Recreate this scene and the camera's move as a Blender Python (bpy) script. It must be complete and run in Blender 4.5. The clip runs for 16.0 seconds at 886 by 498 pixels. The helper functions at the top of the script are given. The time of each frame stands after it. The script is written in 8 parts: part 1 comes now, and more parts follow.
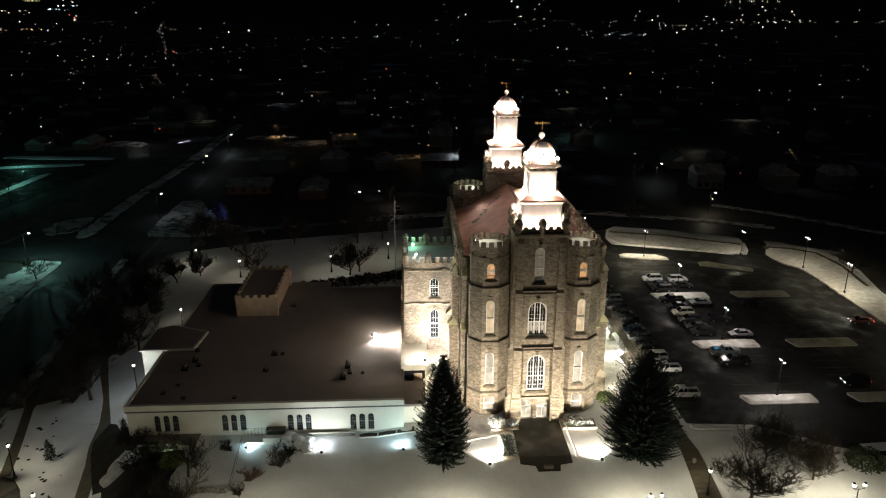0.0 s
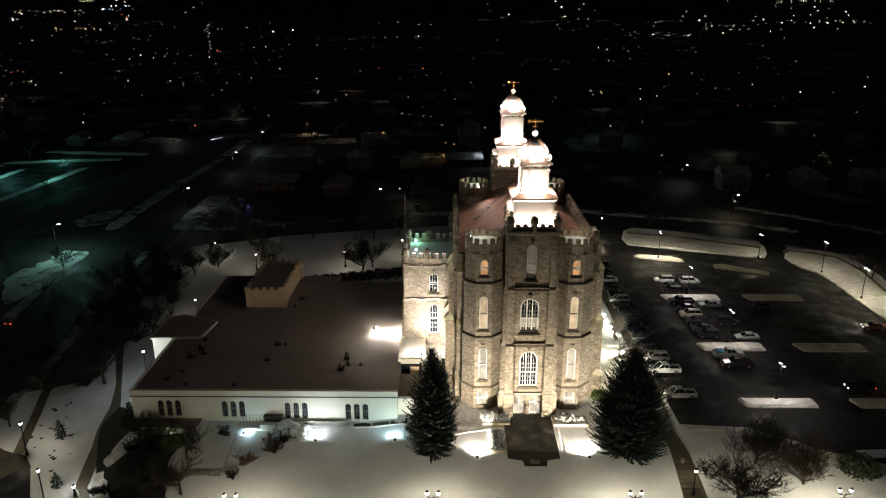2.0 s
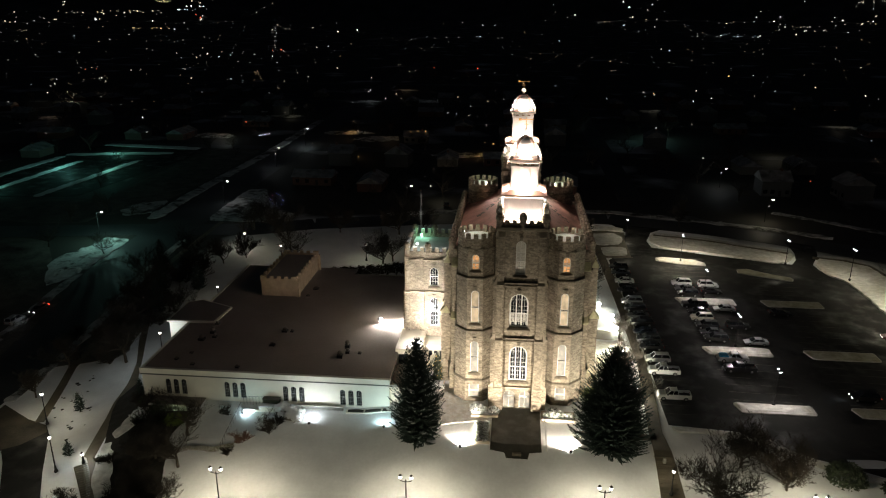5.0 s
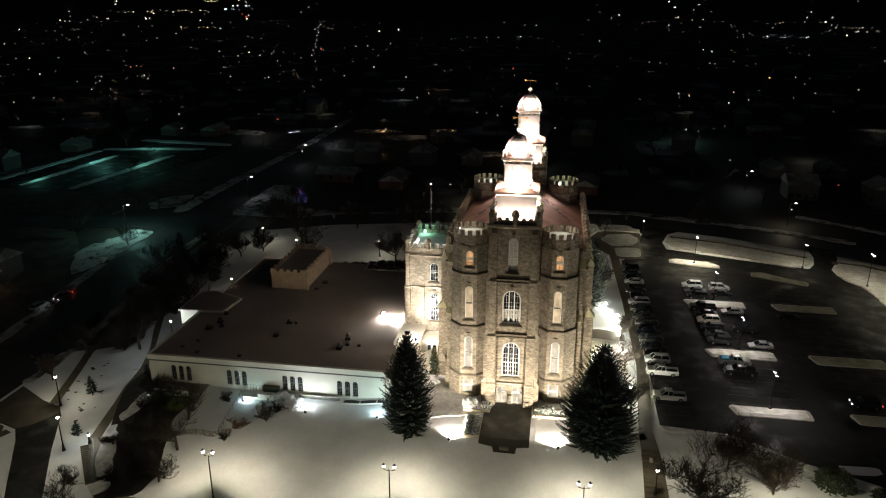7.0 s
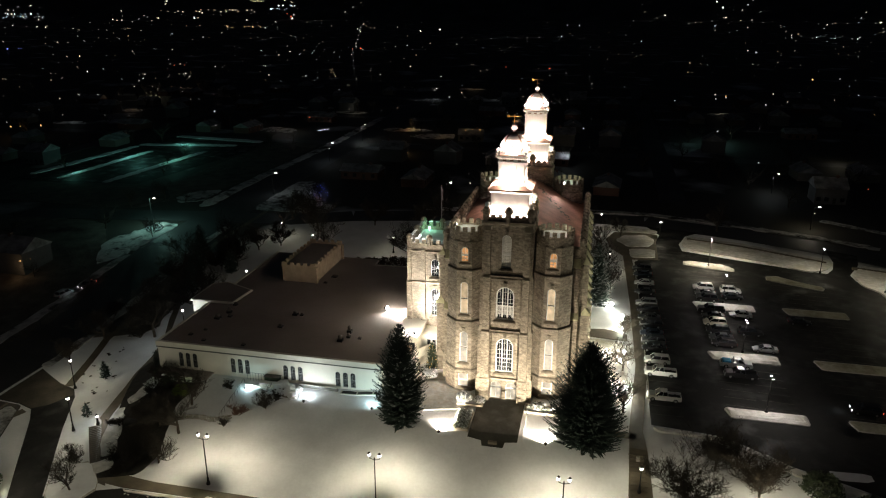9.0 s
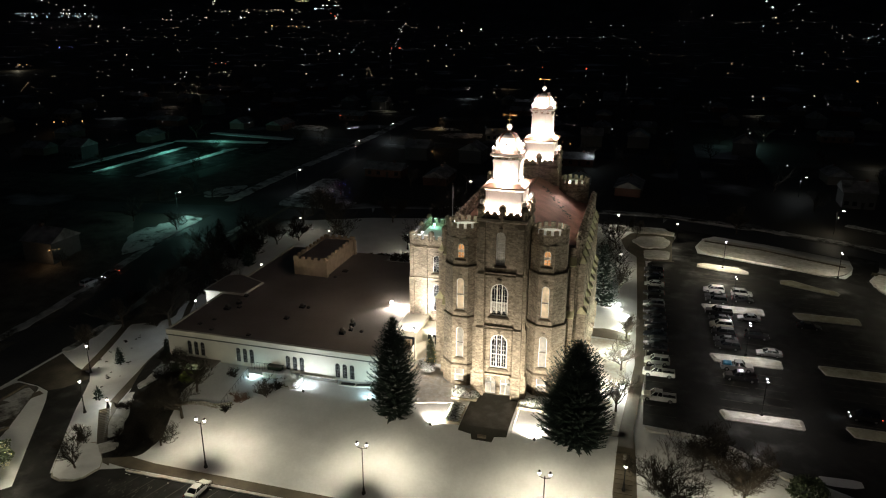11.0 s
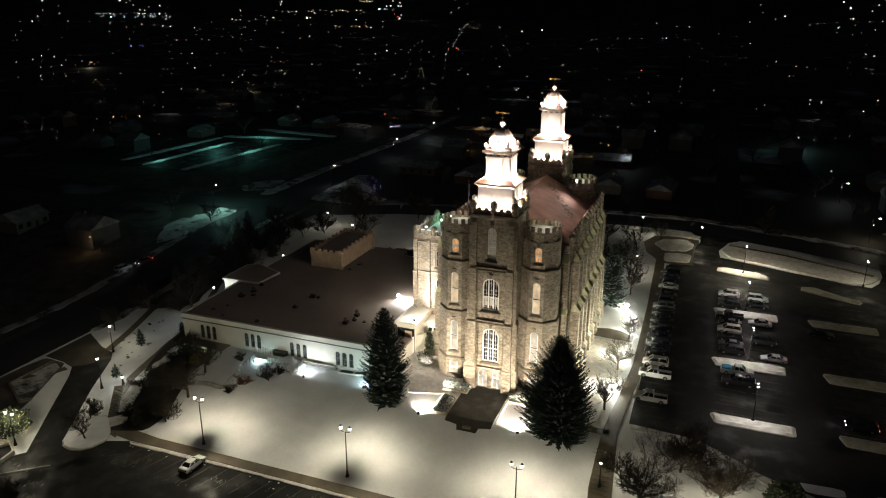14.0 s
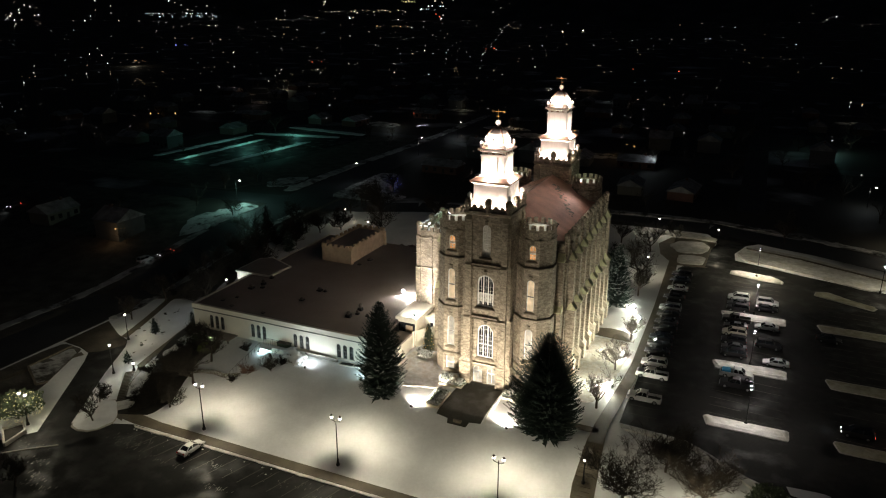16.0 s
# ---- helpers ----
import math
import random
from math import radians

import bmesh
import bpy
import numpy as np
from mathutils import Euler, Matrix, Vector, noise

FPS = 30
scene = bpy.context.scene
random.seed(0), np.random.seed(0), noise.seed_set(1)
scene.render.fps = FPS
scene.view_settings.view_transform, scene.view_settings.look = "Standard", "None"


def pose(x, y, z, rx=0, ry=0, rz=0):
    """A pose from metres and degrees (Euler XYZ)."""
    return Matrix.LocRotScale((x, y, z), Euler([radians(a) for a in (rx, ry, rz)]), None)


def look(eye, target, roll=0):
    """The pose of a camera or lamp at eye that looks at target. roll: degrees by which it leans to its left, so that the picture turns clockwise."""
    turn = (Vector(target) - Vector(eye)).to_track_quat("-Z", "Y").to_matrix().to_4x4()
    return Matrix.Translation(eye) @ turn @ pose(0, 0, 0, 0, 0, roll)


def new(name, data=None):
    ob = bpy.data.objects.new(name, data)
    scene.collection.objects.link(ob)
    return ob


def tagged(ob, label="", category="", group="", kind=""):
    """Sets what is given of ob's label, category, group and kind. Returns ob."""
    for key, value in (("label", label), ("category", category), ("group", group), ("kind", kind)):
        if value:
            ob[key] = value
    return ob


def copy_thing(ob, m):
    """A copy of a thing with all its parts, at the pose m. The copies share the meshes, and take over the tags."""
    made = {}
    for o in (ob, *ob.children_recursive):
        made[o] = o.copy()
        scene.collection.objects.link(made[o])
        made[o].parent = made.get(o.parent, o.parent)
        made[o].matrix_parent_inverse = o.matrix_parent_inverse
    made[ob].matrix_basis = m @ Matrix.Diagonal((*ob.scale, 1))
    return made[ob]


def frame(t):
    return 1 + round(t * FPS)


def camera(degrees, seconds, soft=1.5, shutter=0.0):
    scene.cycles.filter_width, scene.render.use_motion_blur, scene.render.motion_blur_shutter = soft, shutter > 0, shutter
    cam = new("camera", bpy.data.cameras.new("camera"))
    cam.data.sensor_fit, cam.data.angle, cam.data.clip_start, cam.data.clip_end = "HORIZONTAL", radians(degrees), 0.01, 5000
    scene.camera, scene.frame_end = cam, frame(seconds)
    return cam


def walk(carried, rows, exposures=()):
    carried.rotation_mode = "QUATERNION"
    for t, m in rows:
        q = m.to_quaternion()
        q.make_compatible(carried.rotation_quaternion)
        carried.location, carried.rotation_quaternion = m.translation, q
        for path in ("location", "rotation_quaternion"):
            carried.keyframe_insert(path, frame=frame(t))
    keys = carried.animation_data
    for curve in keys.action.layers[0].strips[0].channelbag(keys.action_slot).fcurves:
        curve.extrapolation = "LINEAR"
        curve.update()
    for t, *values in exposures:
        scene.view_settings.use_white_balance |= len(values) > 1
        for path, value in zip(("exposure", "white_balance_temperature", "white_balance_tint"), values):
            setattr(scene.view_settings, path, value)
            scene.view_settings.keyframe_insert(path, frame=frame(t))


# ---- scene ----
cam = camera(63.5, 16.0, 1.1)
METRES, EYE, TILT, LEAN, TURN = 60.0, 66.5, 0.0, 0.0, -2.8
ROWS = [
    (0.0, 0.0, 0.0, 0.0, -0.01, -18.6, 0.02),
    (0.5, 0.0299, -0.0081, -0.0004, 0.82, -18.59, 0.02),
    (1.0, 0.0602, -0.0158, -0.0008, 1.68, -18.59, 0.02),
    (1.5, 0.0906, -0.0232, -0.0007, 2.53, -18.6, 0.02),
    (2.0, 0.121, -0.0302, -0.0009, 3.37, -18.6, 0.02),
    (2.5, 0.1517, -0.0367, -0.0011, 4.22, -18.59, 0.03),
    (3.0, 0.1824, -0.0429, -0.0014, 5.06, -18.58, 0.03),
    (3.5, 0.2135, -0.0483, -0.0017, 5.9, -18.58, 0.03),
    (4.0, 0.2443, -0.0534, -0.0021, 6.77, -18.57, 0.02),
    (6.5, 0.3988, -0.0708, -0.0029, 10.94, -18.58, -0.05),
    (7.0, 0.4301, -0.0731, -0.0032, 11.78, -18.58, -0.06),
    (7.5, 0.4613, -0.075, -0.0034, 12.61, -18.59, -0.07),
    (8.0, 0.4927, -0.0764, -0.0038, 13.47, -18.59, -0.09),
    (8.5, 0.5239, -0.0772, -0.0039, 14.3, -18.59, -0.11),
    (9.0, 0.5556, -0.0774, -0.004, 15.14, -18.59, -0.1),
    (11.5, 0.7118, -0.0746, -0.0031, 19.29, -18.61, -0.12),
    (12.0, 0.7426, -0.0725, -0.0037, 20.09, -18.61, -0.13),
    (12.5, 0.7737, -0.0698, -0.0041, 20.91, -18.61, -0.13),
    (13.0, 0.8048, -0.0666, -0.0043, 21.74, -18.6, -0.15),
    (13.5, 0.8357, -0.0629, -0.0048, 22.59, -18.59, -0.16),
    (14.0, 0.8669, -0.0582, -0.0049, 23.4, -18.58, -0.15),
    (14.5, 0.8978, -0.0535, -0.0051, 24.2, -18.58, -0.15),
    (15.0, 0.9284, -0.0483, -0.0051, 25.03, -18.58, -0.17),
    (15.5, 0.9592, -0.0425, -0.0054, 25.83, -18.57, -0.17),
    (16.0, 0.9899, -0.0362, -0.0057, 26.67, -18.58, -0.18),
]
walk(cam, [(t, pose(0, 0, EYE, TILT, LEAN, TURN) @ pose(METRES * x, METRES * y, METRES * z, 90 + pitch, roll, yaw)) for t, x, y, z, yaw, pitch, roll in ROWS])

# ---- world and exposure ----
world = bpy.data.worlds.new("night")
scene.world = world
world.use_nodes = True
world.node_tree.nodes["Background"].inputs[0].default_value = (0.50, 0.62, 0.85, 1)
world.node_tree.nodes["Background"].inputs[1].default_value = 0.0048
scene.view_settings.exposure = 0.07

WARM = (1.0, 0.91, 0.66)
COOL = (0.86, 0.97, 1.0)
PEARL = (1.0, 0.81, 0.70)
GREENISH = (0.35, 1.0, 0.62)


def lamp(name, kind, m, power, colour, size=0.1, cone=90, blend=0.6):
    data = bpy.data.lights.new(name, kind)
    data.energy, data.color = power, colour
    data.shadow_soft_size = size
    if kind == "SPOT":
        data.spot_size, data.spot_blend = radians(cone), blend
    ob = new(name, data)
    ob.matrix_world = m
    return ob


# ---- materials ----
def material(name, colour, rough=0.7, metal=0.0, vary=0.25, scale=1.5, fine=14.0, bump=0.25, spec=0.4, emit=None, power=0.0, per_object=0.0):
    """A surface with stains at two scales, grain and relief."""
    mat = bpy.data.materials.new(name)
    mat.use_nodes = True
    nt = mat.node_tree
    bsdf = nt.nodes["Principled BSDF"]
    bsdf.inputs["Roughness"].default_value = rough
    bsdf.inputs["Metallic"].default_value = metal
    bsdf.inputs["Specular IOR Level"].default_value = spec
    geo = nt.nodes.new("ShaderNodeNewGeometry")
    big = nt.nodes.new("ShaderNodeTexNoise")
    small = nt.nodes.new("ShaderNodeTexNoise")
    big.inputs["Scale"].default_value, big.inputs["Detail"].default_value = scale, 4
    small.inputs["Scale"].default_value, small.inputs["Detail"].default_value = fine, 3
    nt.links.new(geo.outputs["Position"], big.inputs["Vector"])
    nt.links.new(geo.outputs["Position"], small.inputs["Vector"])
    add = nt.nodes.new("ShaderNodeMath")
    add.operation = "MULTIPLY_ADD"
    add.inputs[1].default_value = 0.45
    nt.links.new(small.outputs["Fac"], add.inputs[0])
    nt.links.new(big.outputs["Fac"], add.inputs[2])
    span = nt.nodes.new("ShaderNodeMapRange")
    span.inputs[1].default_value, span.inputs[2].default_value = 0.45, 1.0
    span.inputs[3].default_value, span.inputs[4].default_value = 1 - vary, 1 + vary
    nt.links.new(add.outputs[0], span.inputs[0])
    tone = nt.nodes.new("ShaderNodeVectorMath")
    tone.operation = "SCALE"
    tone.inputs[0].default_value = colour
    nt.links.new(span.outputs[0], tone.inputs["Scale"])
    out = tone.outputs[0]
    if per_object:
        info = nt.nodes.new("ShaderNodeObjectInfo")
        r = nt.nodes.new("ShaderNodeMapRange")
        r.inputs[3].default_value, r.inputs[4].default_value = 1 - per_object, 1 + per_object
        nt.links.new(info.outputs["Random"], r.inputs[0])
        t2 = nt.nodes.new("ShaderNodeVectorMath")
        t2.operation = "SCALE"
        nt.links.new(out, t2.inputs[0])
        nt.links.new(r.outputs[0], t2.inputs["Scale"])
        out = t2.outputs[0]
    nt.links.new(out, bsdf.inputs["Base Color"])
    if bump:
        b = nt.nodes.new("ShaderNodeBump")
        b.inputs["Strength"].default_value, b.inputs["Distance"].default_value = bump, 0.05
        nt.links.new(small.outputs["Fac"], b.inputs["Height"])
        nt.links.new(b.outputs[0], bsdf.inputs["Normal"])
    if emit:
        bsdf.inputs["Emission Color"].default_value = (*emit, 1)
        bsdf.inputs["Emission Strength"].default_value = power
    return mat


def stone_material(name, dark, light, mortar, wide=0.78, tall=0.28):
    """Coursed rubble: courses run level round every upright face."""
    mat = bpy.data.materials.new(name)
    mat.use_nodes = True
    nt = mat.node_tree
    bsdf = nt.nodes["Principled BSDF"]
    bsdf.inputs["Roughness"].default_value = 0.9
    bsdf.inputs["Specular IOR Level"].default_value = 0.2
    geo = nt.nodes.new("ShaderNodeNewGeometry")
    cross = nt.nodes.new("ShaderNodeVectorMath")
    cross.operation = "CROSS_PRODUCT"
    cross.inputs[1].default_value = (0, 0, 1)
    nt.links.new(geo.outputs["True Normal"], cross.inputs[0])
    along = nt.nodes.new("ShaderNodeVectorMath")
    along.operation = "DOT_PRODUCT"
    nt.links.new(cross.outputs[0], along.inputs[0])
    nt.links.new(geo.outputs["Position"], along.inputs[1])
    sep = nt.nodes.new("ShaderNodeSeparateXYZ")
    nt.links.new(geo.outputs["Position"], sep.inputs[0])
    wob = nt.nodes.new("ShaderNodeTexNoise")
    wob.inputs["Scale"].default_value = 0.9
    nt.links.new(geo.outputs["Position"], wob.inputs["Vector"])
    zz = nt.nodes.new("ShaderNodeMath")
    zz.operation = "MULTIPLY_ADD"
    zz.inputs[1].default_value = 0.5
    nt.links.new(wob.outputs["Fac"], zz.inputs[0])
    nt.links.new(sep.outputs[2], zz.inputs[2])
    com = nt.nodes.new("ShaderNodeCombineXYZ")
    nt.links.new(along.outputs["Value"], com.inputs[0])
    nt.links.new(zz.outputs[0], com.inputs[1])
    brick = nt.nodes.new("ShaderNodeTexBrick")
    brick.offset, brick.squash, brick.squash_frequency = 0.43, 0.7, 3
    brick.inputs["Color1"].default_value = (*dark, 1)
    brick.inputs["Color2"].default_value = (*light, 1)
    brick.inputs["Mortar"].default_value = (*mortar, 1)
    brick.inputs["Scale"].default_value = 1.0
    brick.inputs["Mortar Size"].default_value = 0.016
    brick.inputs["Mortar Smooth"].default_value = 0.4
    brick.inputs["Bias"].default_value = -0.1
    brick.inputs["Brick Width"].default_value = wide
    brick.inputs["Row Height"].default_value = tall
    nt.links.new(com.outputs[0], brick.inputs["Vector"])
    grain = nt.nodes.new("ShaderNodeTexNoise")
    grain.inputs["Scale"].default_value, grain.inputs["Detail"].default_value = 3.0, 6
    nt.links.new(geo.outputs["Position"], grain.inputs["Vector"])
    stain = nt.nodes.new("ShaderNodeTexNoise")
    stain.inputs["Scale"].default_value = 0.35
    nt.links.new(geo.outputs["Position"], stain.inputs["Vector"])
    s1 = nt.nodes.new("ShaderNodeMath")
    s1.operation = "ADD"
    nt.links.new(grain.outputs["Fac"], s1.inputs[0])
    nt.links.new(stain.outputs["Fac"], s1.inputs[1])
    stretch = nt.nodes.new("ShaderNodeVectorMath")
    stretch.operation = "MULTIPLY"
    stretch.inputs[1].default_value = (2.1, 4.8, 1.0)
    nt.links.new(com.outputs[0], stretch.inputs[0])
    cell = nt.nodes.new("ShaderNodeTexVoronoi")
    cell.voronoi_dimensions = "2D"
    cell.inputs["Scale"].default_value = 1.0
    nt.links.new(stretch.outputs[0], cell.inputs["Vector"])
    tint = nt.nodes.new("ShaderNodeMapRange")
    tint.inputs[3].default_value, tint.inputs[4].default_value = 0.72, 1.26
    nt.links.new(cell.outputs["Color"], tint.inputs[0])
    s2 = nt.nodes.new("ShaderNodeMath")
    s2.operation = "MULTIPLY"
    nt.links.new(s1.outputs[0], s2.inputs[0])
    nt.links.new(tint.outputs[0], s2.inputs[1])
    mul = nt.nodes.new("ShaderNodeVectorMath")
    mul.operation = "SCALE"
    nt.links.new(brick.outputs["Color"], mul.inputs[0])
    nt.links.new(s2.outputs[0], mul.inputs["Scale"])
    nt.links.new(mul.outputs[0], bsdf.inputs["Base Color"])
    hsum = nt.nodes.new("ShaderNodeMath")
    hsum.operation = "MULTIPLY_ADD"
    hsum.inputs[1].default_value = -0.7
    nt.links.new(brick.outputs["Fac"], hsum.inputs[0])
    nt.links.new(grain.outputs["Fac"], hsum.inputs[2])
    bump = nt.nodes.new("ShaderNodeBump")
    bump.inputs["Strength"].default_value, bump.inputs["Distance"].default_value = 0.6, 0.08
    nt.links.new(hsum.outputs[0], bump.inputs["Height"])
    nt.links.new(bump.outputs[0], bsdf.inputs["Normal"])
    return mat


def glow_material(name, colour, power):
    mat = bpy.data.materials.new(name)
    mat.use_nodes = True
    nt = mat.node_tree
    nt.nodes.clear()
    e = nt.nodes.new("ShaderNodeEmission")
    e.inputs[0].default_value, e.inputs[1].default_value = (*colour, 1), power
    o = nt.nodes.new("ShaderNodeOutputMaterial")
    nt.links.new(e.outputs[0], o.inputs[0])
    mat.cycles.emission_sampling = "NONE"
    return mat


def ground_material():
    """Trodden and fresh snow with patches of scrub, darkened with distance for the unlit town."""
    mat = material("snow_ground", (0.78, 0.79, 0.80), 0.75, vary=0.10, scale=0.25, fine=2.2, bump=0.35)
    nt = mat.node_tree
    bsdf = nt.nodes["Principled BSDF"]
    link = bsdf.inputs["Base Color"].links[0].from_socket
    geo = nt.nodes.new("ShaderNodeNewGeometry")
    n = nt.nodes.new("ShaderNodeTexNoise")
    n.inputs["Scale"].default_value, n.inputs["Detail"].default_value = 0.022, 7
    nt.links.new(geo.outputs["Position"], n.inputs["Vector"])
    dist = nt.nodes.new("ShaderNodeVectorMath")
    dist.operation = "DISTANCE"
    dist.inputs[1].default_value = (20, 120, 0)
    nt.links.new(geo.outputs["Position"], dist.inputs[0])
    # missing town light put into the colour: darker away from the temple
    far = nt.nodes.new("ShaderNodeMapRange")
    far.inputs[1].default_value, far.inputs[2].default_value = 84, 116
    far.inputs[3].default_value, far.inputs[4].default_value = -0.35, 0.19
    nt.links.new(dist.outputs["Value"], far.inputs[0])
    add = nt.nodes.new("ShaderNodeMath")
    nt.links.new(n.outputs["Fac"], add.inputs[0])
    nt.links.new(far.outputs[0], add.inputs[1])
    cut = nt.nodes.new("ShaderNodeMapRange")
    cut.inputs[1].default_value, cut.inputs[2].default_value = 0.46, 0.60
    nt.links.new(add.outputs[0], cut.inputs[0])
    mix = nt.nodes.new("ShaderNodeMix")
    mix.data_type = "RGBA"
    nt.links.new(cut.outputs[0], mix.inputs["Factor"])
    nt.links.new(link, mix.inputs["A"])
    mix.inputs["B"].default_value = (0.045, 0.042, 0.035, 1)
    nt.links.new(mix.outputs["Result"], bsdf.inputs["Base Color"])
    return mat


def wet(mat, low, high, scale):
    """Patches of wet shine: the roughness wanders."""
    nt = mat.node_tree
    geo = nt.nodes.new("ShaderNodeNewGeometry")
    n = nt.nodes.new("ShaderNodeTexNoise")
    n.inputs["Scale"].default_value, n.inputs["Detail"].default_value = scale, 5
    nt.links.new(geo.outputs["Position"], n.inputs["Vector"])
    r = nt.nodes.new("ShaderNodeMapRange")
    r.inputs[1].default_value, r.inputs[2].default_value = 0.32, 0.55
    r.inputs[3].default_value, r.inputs[4].default_value = low, high
    nt.links.new(n.outputs["Fac"], r.inputs[0])
    nt.links.new(r.outputs[0], nt.nodes["Principled BSDF"].inputs["Roughness"])
    return mat


def patchy(mat, dark, scale, low, high):
    """Bare ground showing through in patches."""
    nt = mat.node_tree
    bsdf = nt.nodes["Principled BSDF"]
    link = bsdf.inputs["Base Color"].links[0].from_socket
    geo = nt.nodes.new("ShaderNodeNewGeometry")
    n = nt.nodes.new("ShaderNodeTexNoise")
    n.inputs["Scale"].default_value, n.inputs["Detail"].default_value = scale, 8
    n.inputs["Roughness"].default_value = 0.65
    nt.links.new(geo.outputs["Position"], n.inputs["Vector"])
    cut = nt.nodes.new("ShaderNodeMapRange")
    cut.inputs[1].default_value, cut.inputs[2].default_value = low, high
    nt.links.new(n.outputs["Fac"], cut.inputs[0])
    mix = nt.nodes.new("ShaderNodeMix")
    mix.data_type = "RGBA"
    nt.links.new(cut.outputs[0], mix.inputs["Factor"])
    nt.links.new(link, mix.inputs["A"])
    mix.inputs["B"].default_value = (*dark, 1)
    nt.links.new(mix.outputs["Result"], bsdf.inputs["Base Color"])
    return mat


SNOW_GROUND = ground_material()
PATCHY = patchy(material("patchy_snow", (0.55, 0.55, 0.54), 0.8, vary=0.3, scale=0.5, fine=4, bump=0.5), (0.05, 0.045, 0.036), 0.22, 0.46, 0.60)
TRODDEN = patchy(material("trodden_snow", (0.74, 0.73, 0.70), 0.75, vary=0.25, scale=0.8, fine=7, bump=0.6), (0.60, 0.545, 0.46), 1.5, 0.42, 0.66)
WORN = patchy(material("worn_snow", (0.72, 0.72, 0.71), 0.75, vary=0.25, scale=0.6, fine=5, bump=0.5), (0.06, 0.055, 0.045), 0.3, 0.50, 0.64)
BANK_SNOW = patchy(material("gritty_snow", (0.66, 0.65, 0.62), 0.75, vary=0.3, scale=0.8, fine=6, bump=0.8), (0.44, 0.41, 0.33), 0.3, 0.45, 0.80)
SNOW = material("snow", (0.80, 0.81, 0.82), 0.7, vary=0.10, scale=0.6, fine=5, bump=0.5)
SNOW_DIRTY = material("ploughed_snow", (0.62, 0.61, 0.58), 0.75, vary=0.35, scale=0.8, fine=6, bump=0.7)
ASPHALT = wet(material("wet_asphalt", (0.0115, 0.0112, 0.0105), 0.5, vary=0.6, scale=0.12, fine=3, bump=0.2, spec=0.34), 0.28, 0.9, 0.22)
STREET = material("street_asphalt", (0.05, 0.05, 0.052), 0.6, vary=0.5, scale=0.08, fine=2, bump=0.15)
CONCRETE = material("wet_concrete", (0.120, 0.100, 0.072), 0.65, vary=0.3, scale=0.5, fine=6, bump=0.2)
COURT = wet(material("court_paving", (0.034, 0.035, 0.026), 0.6, vary=0.6, scale=0.5, fine=5, bump=0.3), 0.3, 0.8, 0.5)
KERB = material("kerb_concrete", (0.42, 0.40, 0.36), 0.8, vary=0.3)
PAINT = material("road_paint", (0.075, 0.072, 0.06), 0.7, vary=0.4, scale=2)
STONE = stone_material("quartzite", (0.20, 0.170, 0.128), (0.35, 0.302, 0.236), (0.335, 0.288, 0.226), 0.66, 0.26)
ASHLAR = material("sandstone_trim", (0.36, 0.31, 0.24), 0.85, vary=0.3, scale=1.2, fine=9, bump=0.4)
DARKSTONE = material("weathered_ledge", (0.17, 0.145, 0.11), 0.9, vary=0.4, scale=1.5)
ROOF_RED = material("red_metal_roof", (0.57, 0.305, 0.225), 0.65, vary=0.34, scale=0.35, fine=4, bump=0.3)
WHITEWOOD = material("white_painted_wood", (0.80, 0.77, 0.72), 0.45, vary=0.06, scale=1.0, fine=8, bump=0.1)
DOME = material("white_metal_dome", (0.80, 0.76, 0.72), 0.32, vary=0.08, scale=1.0, bump=0.05)
# upper flank caps, paler and greener than the trim
OLIVE_CAP = material("olive_cap", (0.42, 0.40, 0.25), 0.85, vary=0.4, scale=1.2, fine=9, bump=0.4)
COPPER = material("brown_ledge", (0.36, 0.22, 0.16), 0.5, vary=0.25)
GILT = material("gilded_metal", (0.85, 0.50, 0.18), 0.28, metal=1.0, vary=0.1)
RENDERED = material("cream_render", (0.72, 0.69, 0.60), 0.85, vary=0.08, scale=0.4, fine=8, bump=0.15)
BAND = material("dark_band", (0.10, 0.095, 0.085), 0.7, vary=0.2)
MEMBRANE = material("flat_roof_membrane", (0.265, 0.232, 0.212), 0.85, vary=0.16, scale=0.12, fine=2.5, bump=0.2)
TANWALL = material("tan_block", (0.46, 0.36, 0.25), 0.85, vary=0.2, scale=0.8)
IRON = material("dark_iron", (0.03, 0.03, 0.03), 0.5, metal=0.6, vary=0.3)
STEEL = material("galvanised_steel", (0.42, 0.43, 0.44), 0.4, metal=0.8, vary=0.25)
GLASS_DARK = material("dark_glass", (0.02, 0.023, 0.028), 0.06, vary=0.2, bump=0, spec=0.8)
FRAME_WHITE = material("white_window_frame", (0.80, 0.79, 0.76), 0.5, vary=0.06)


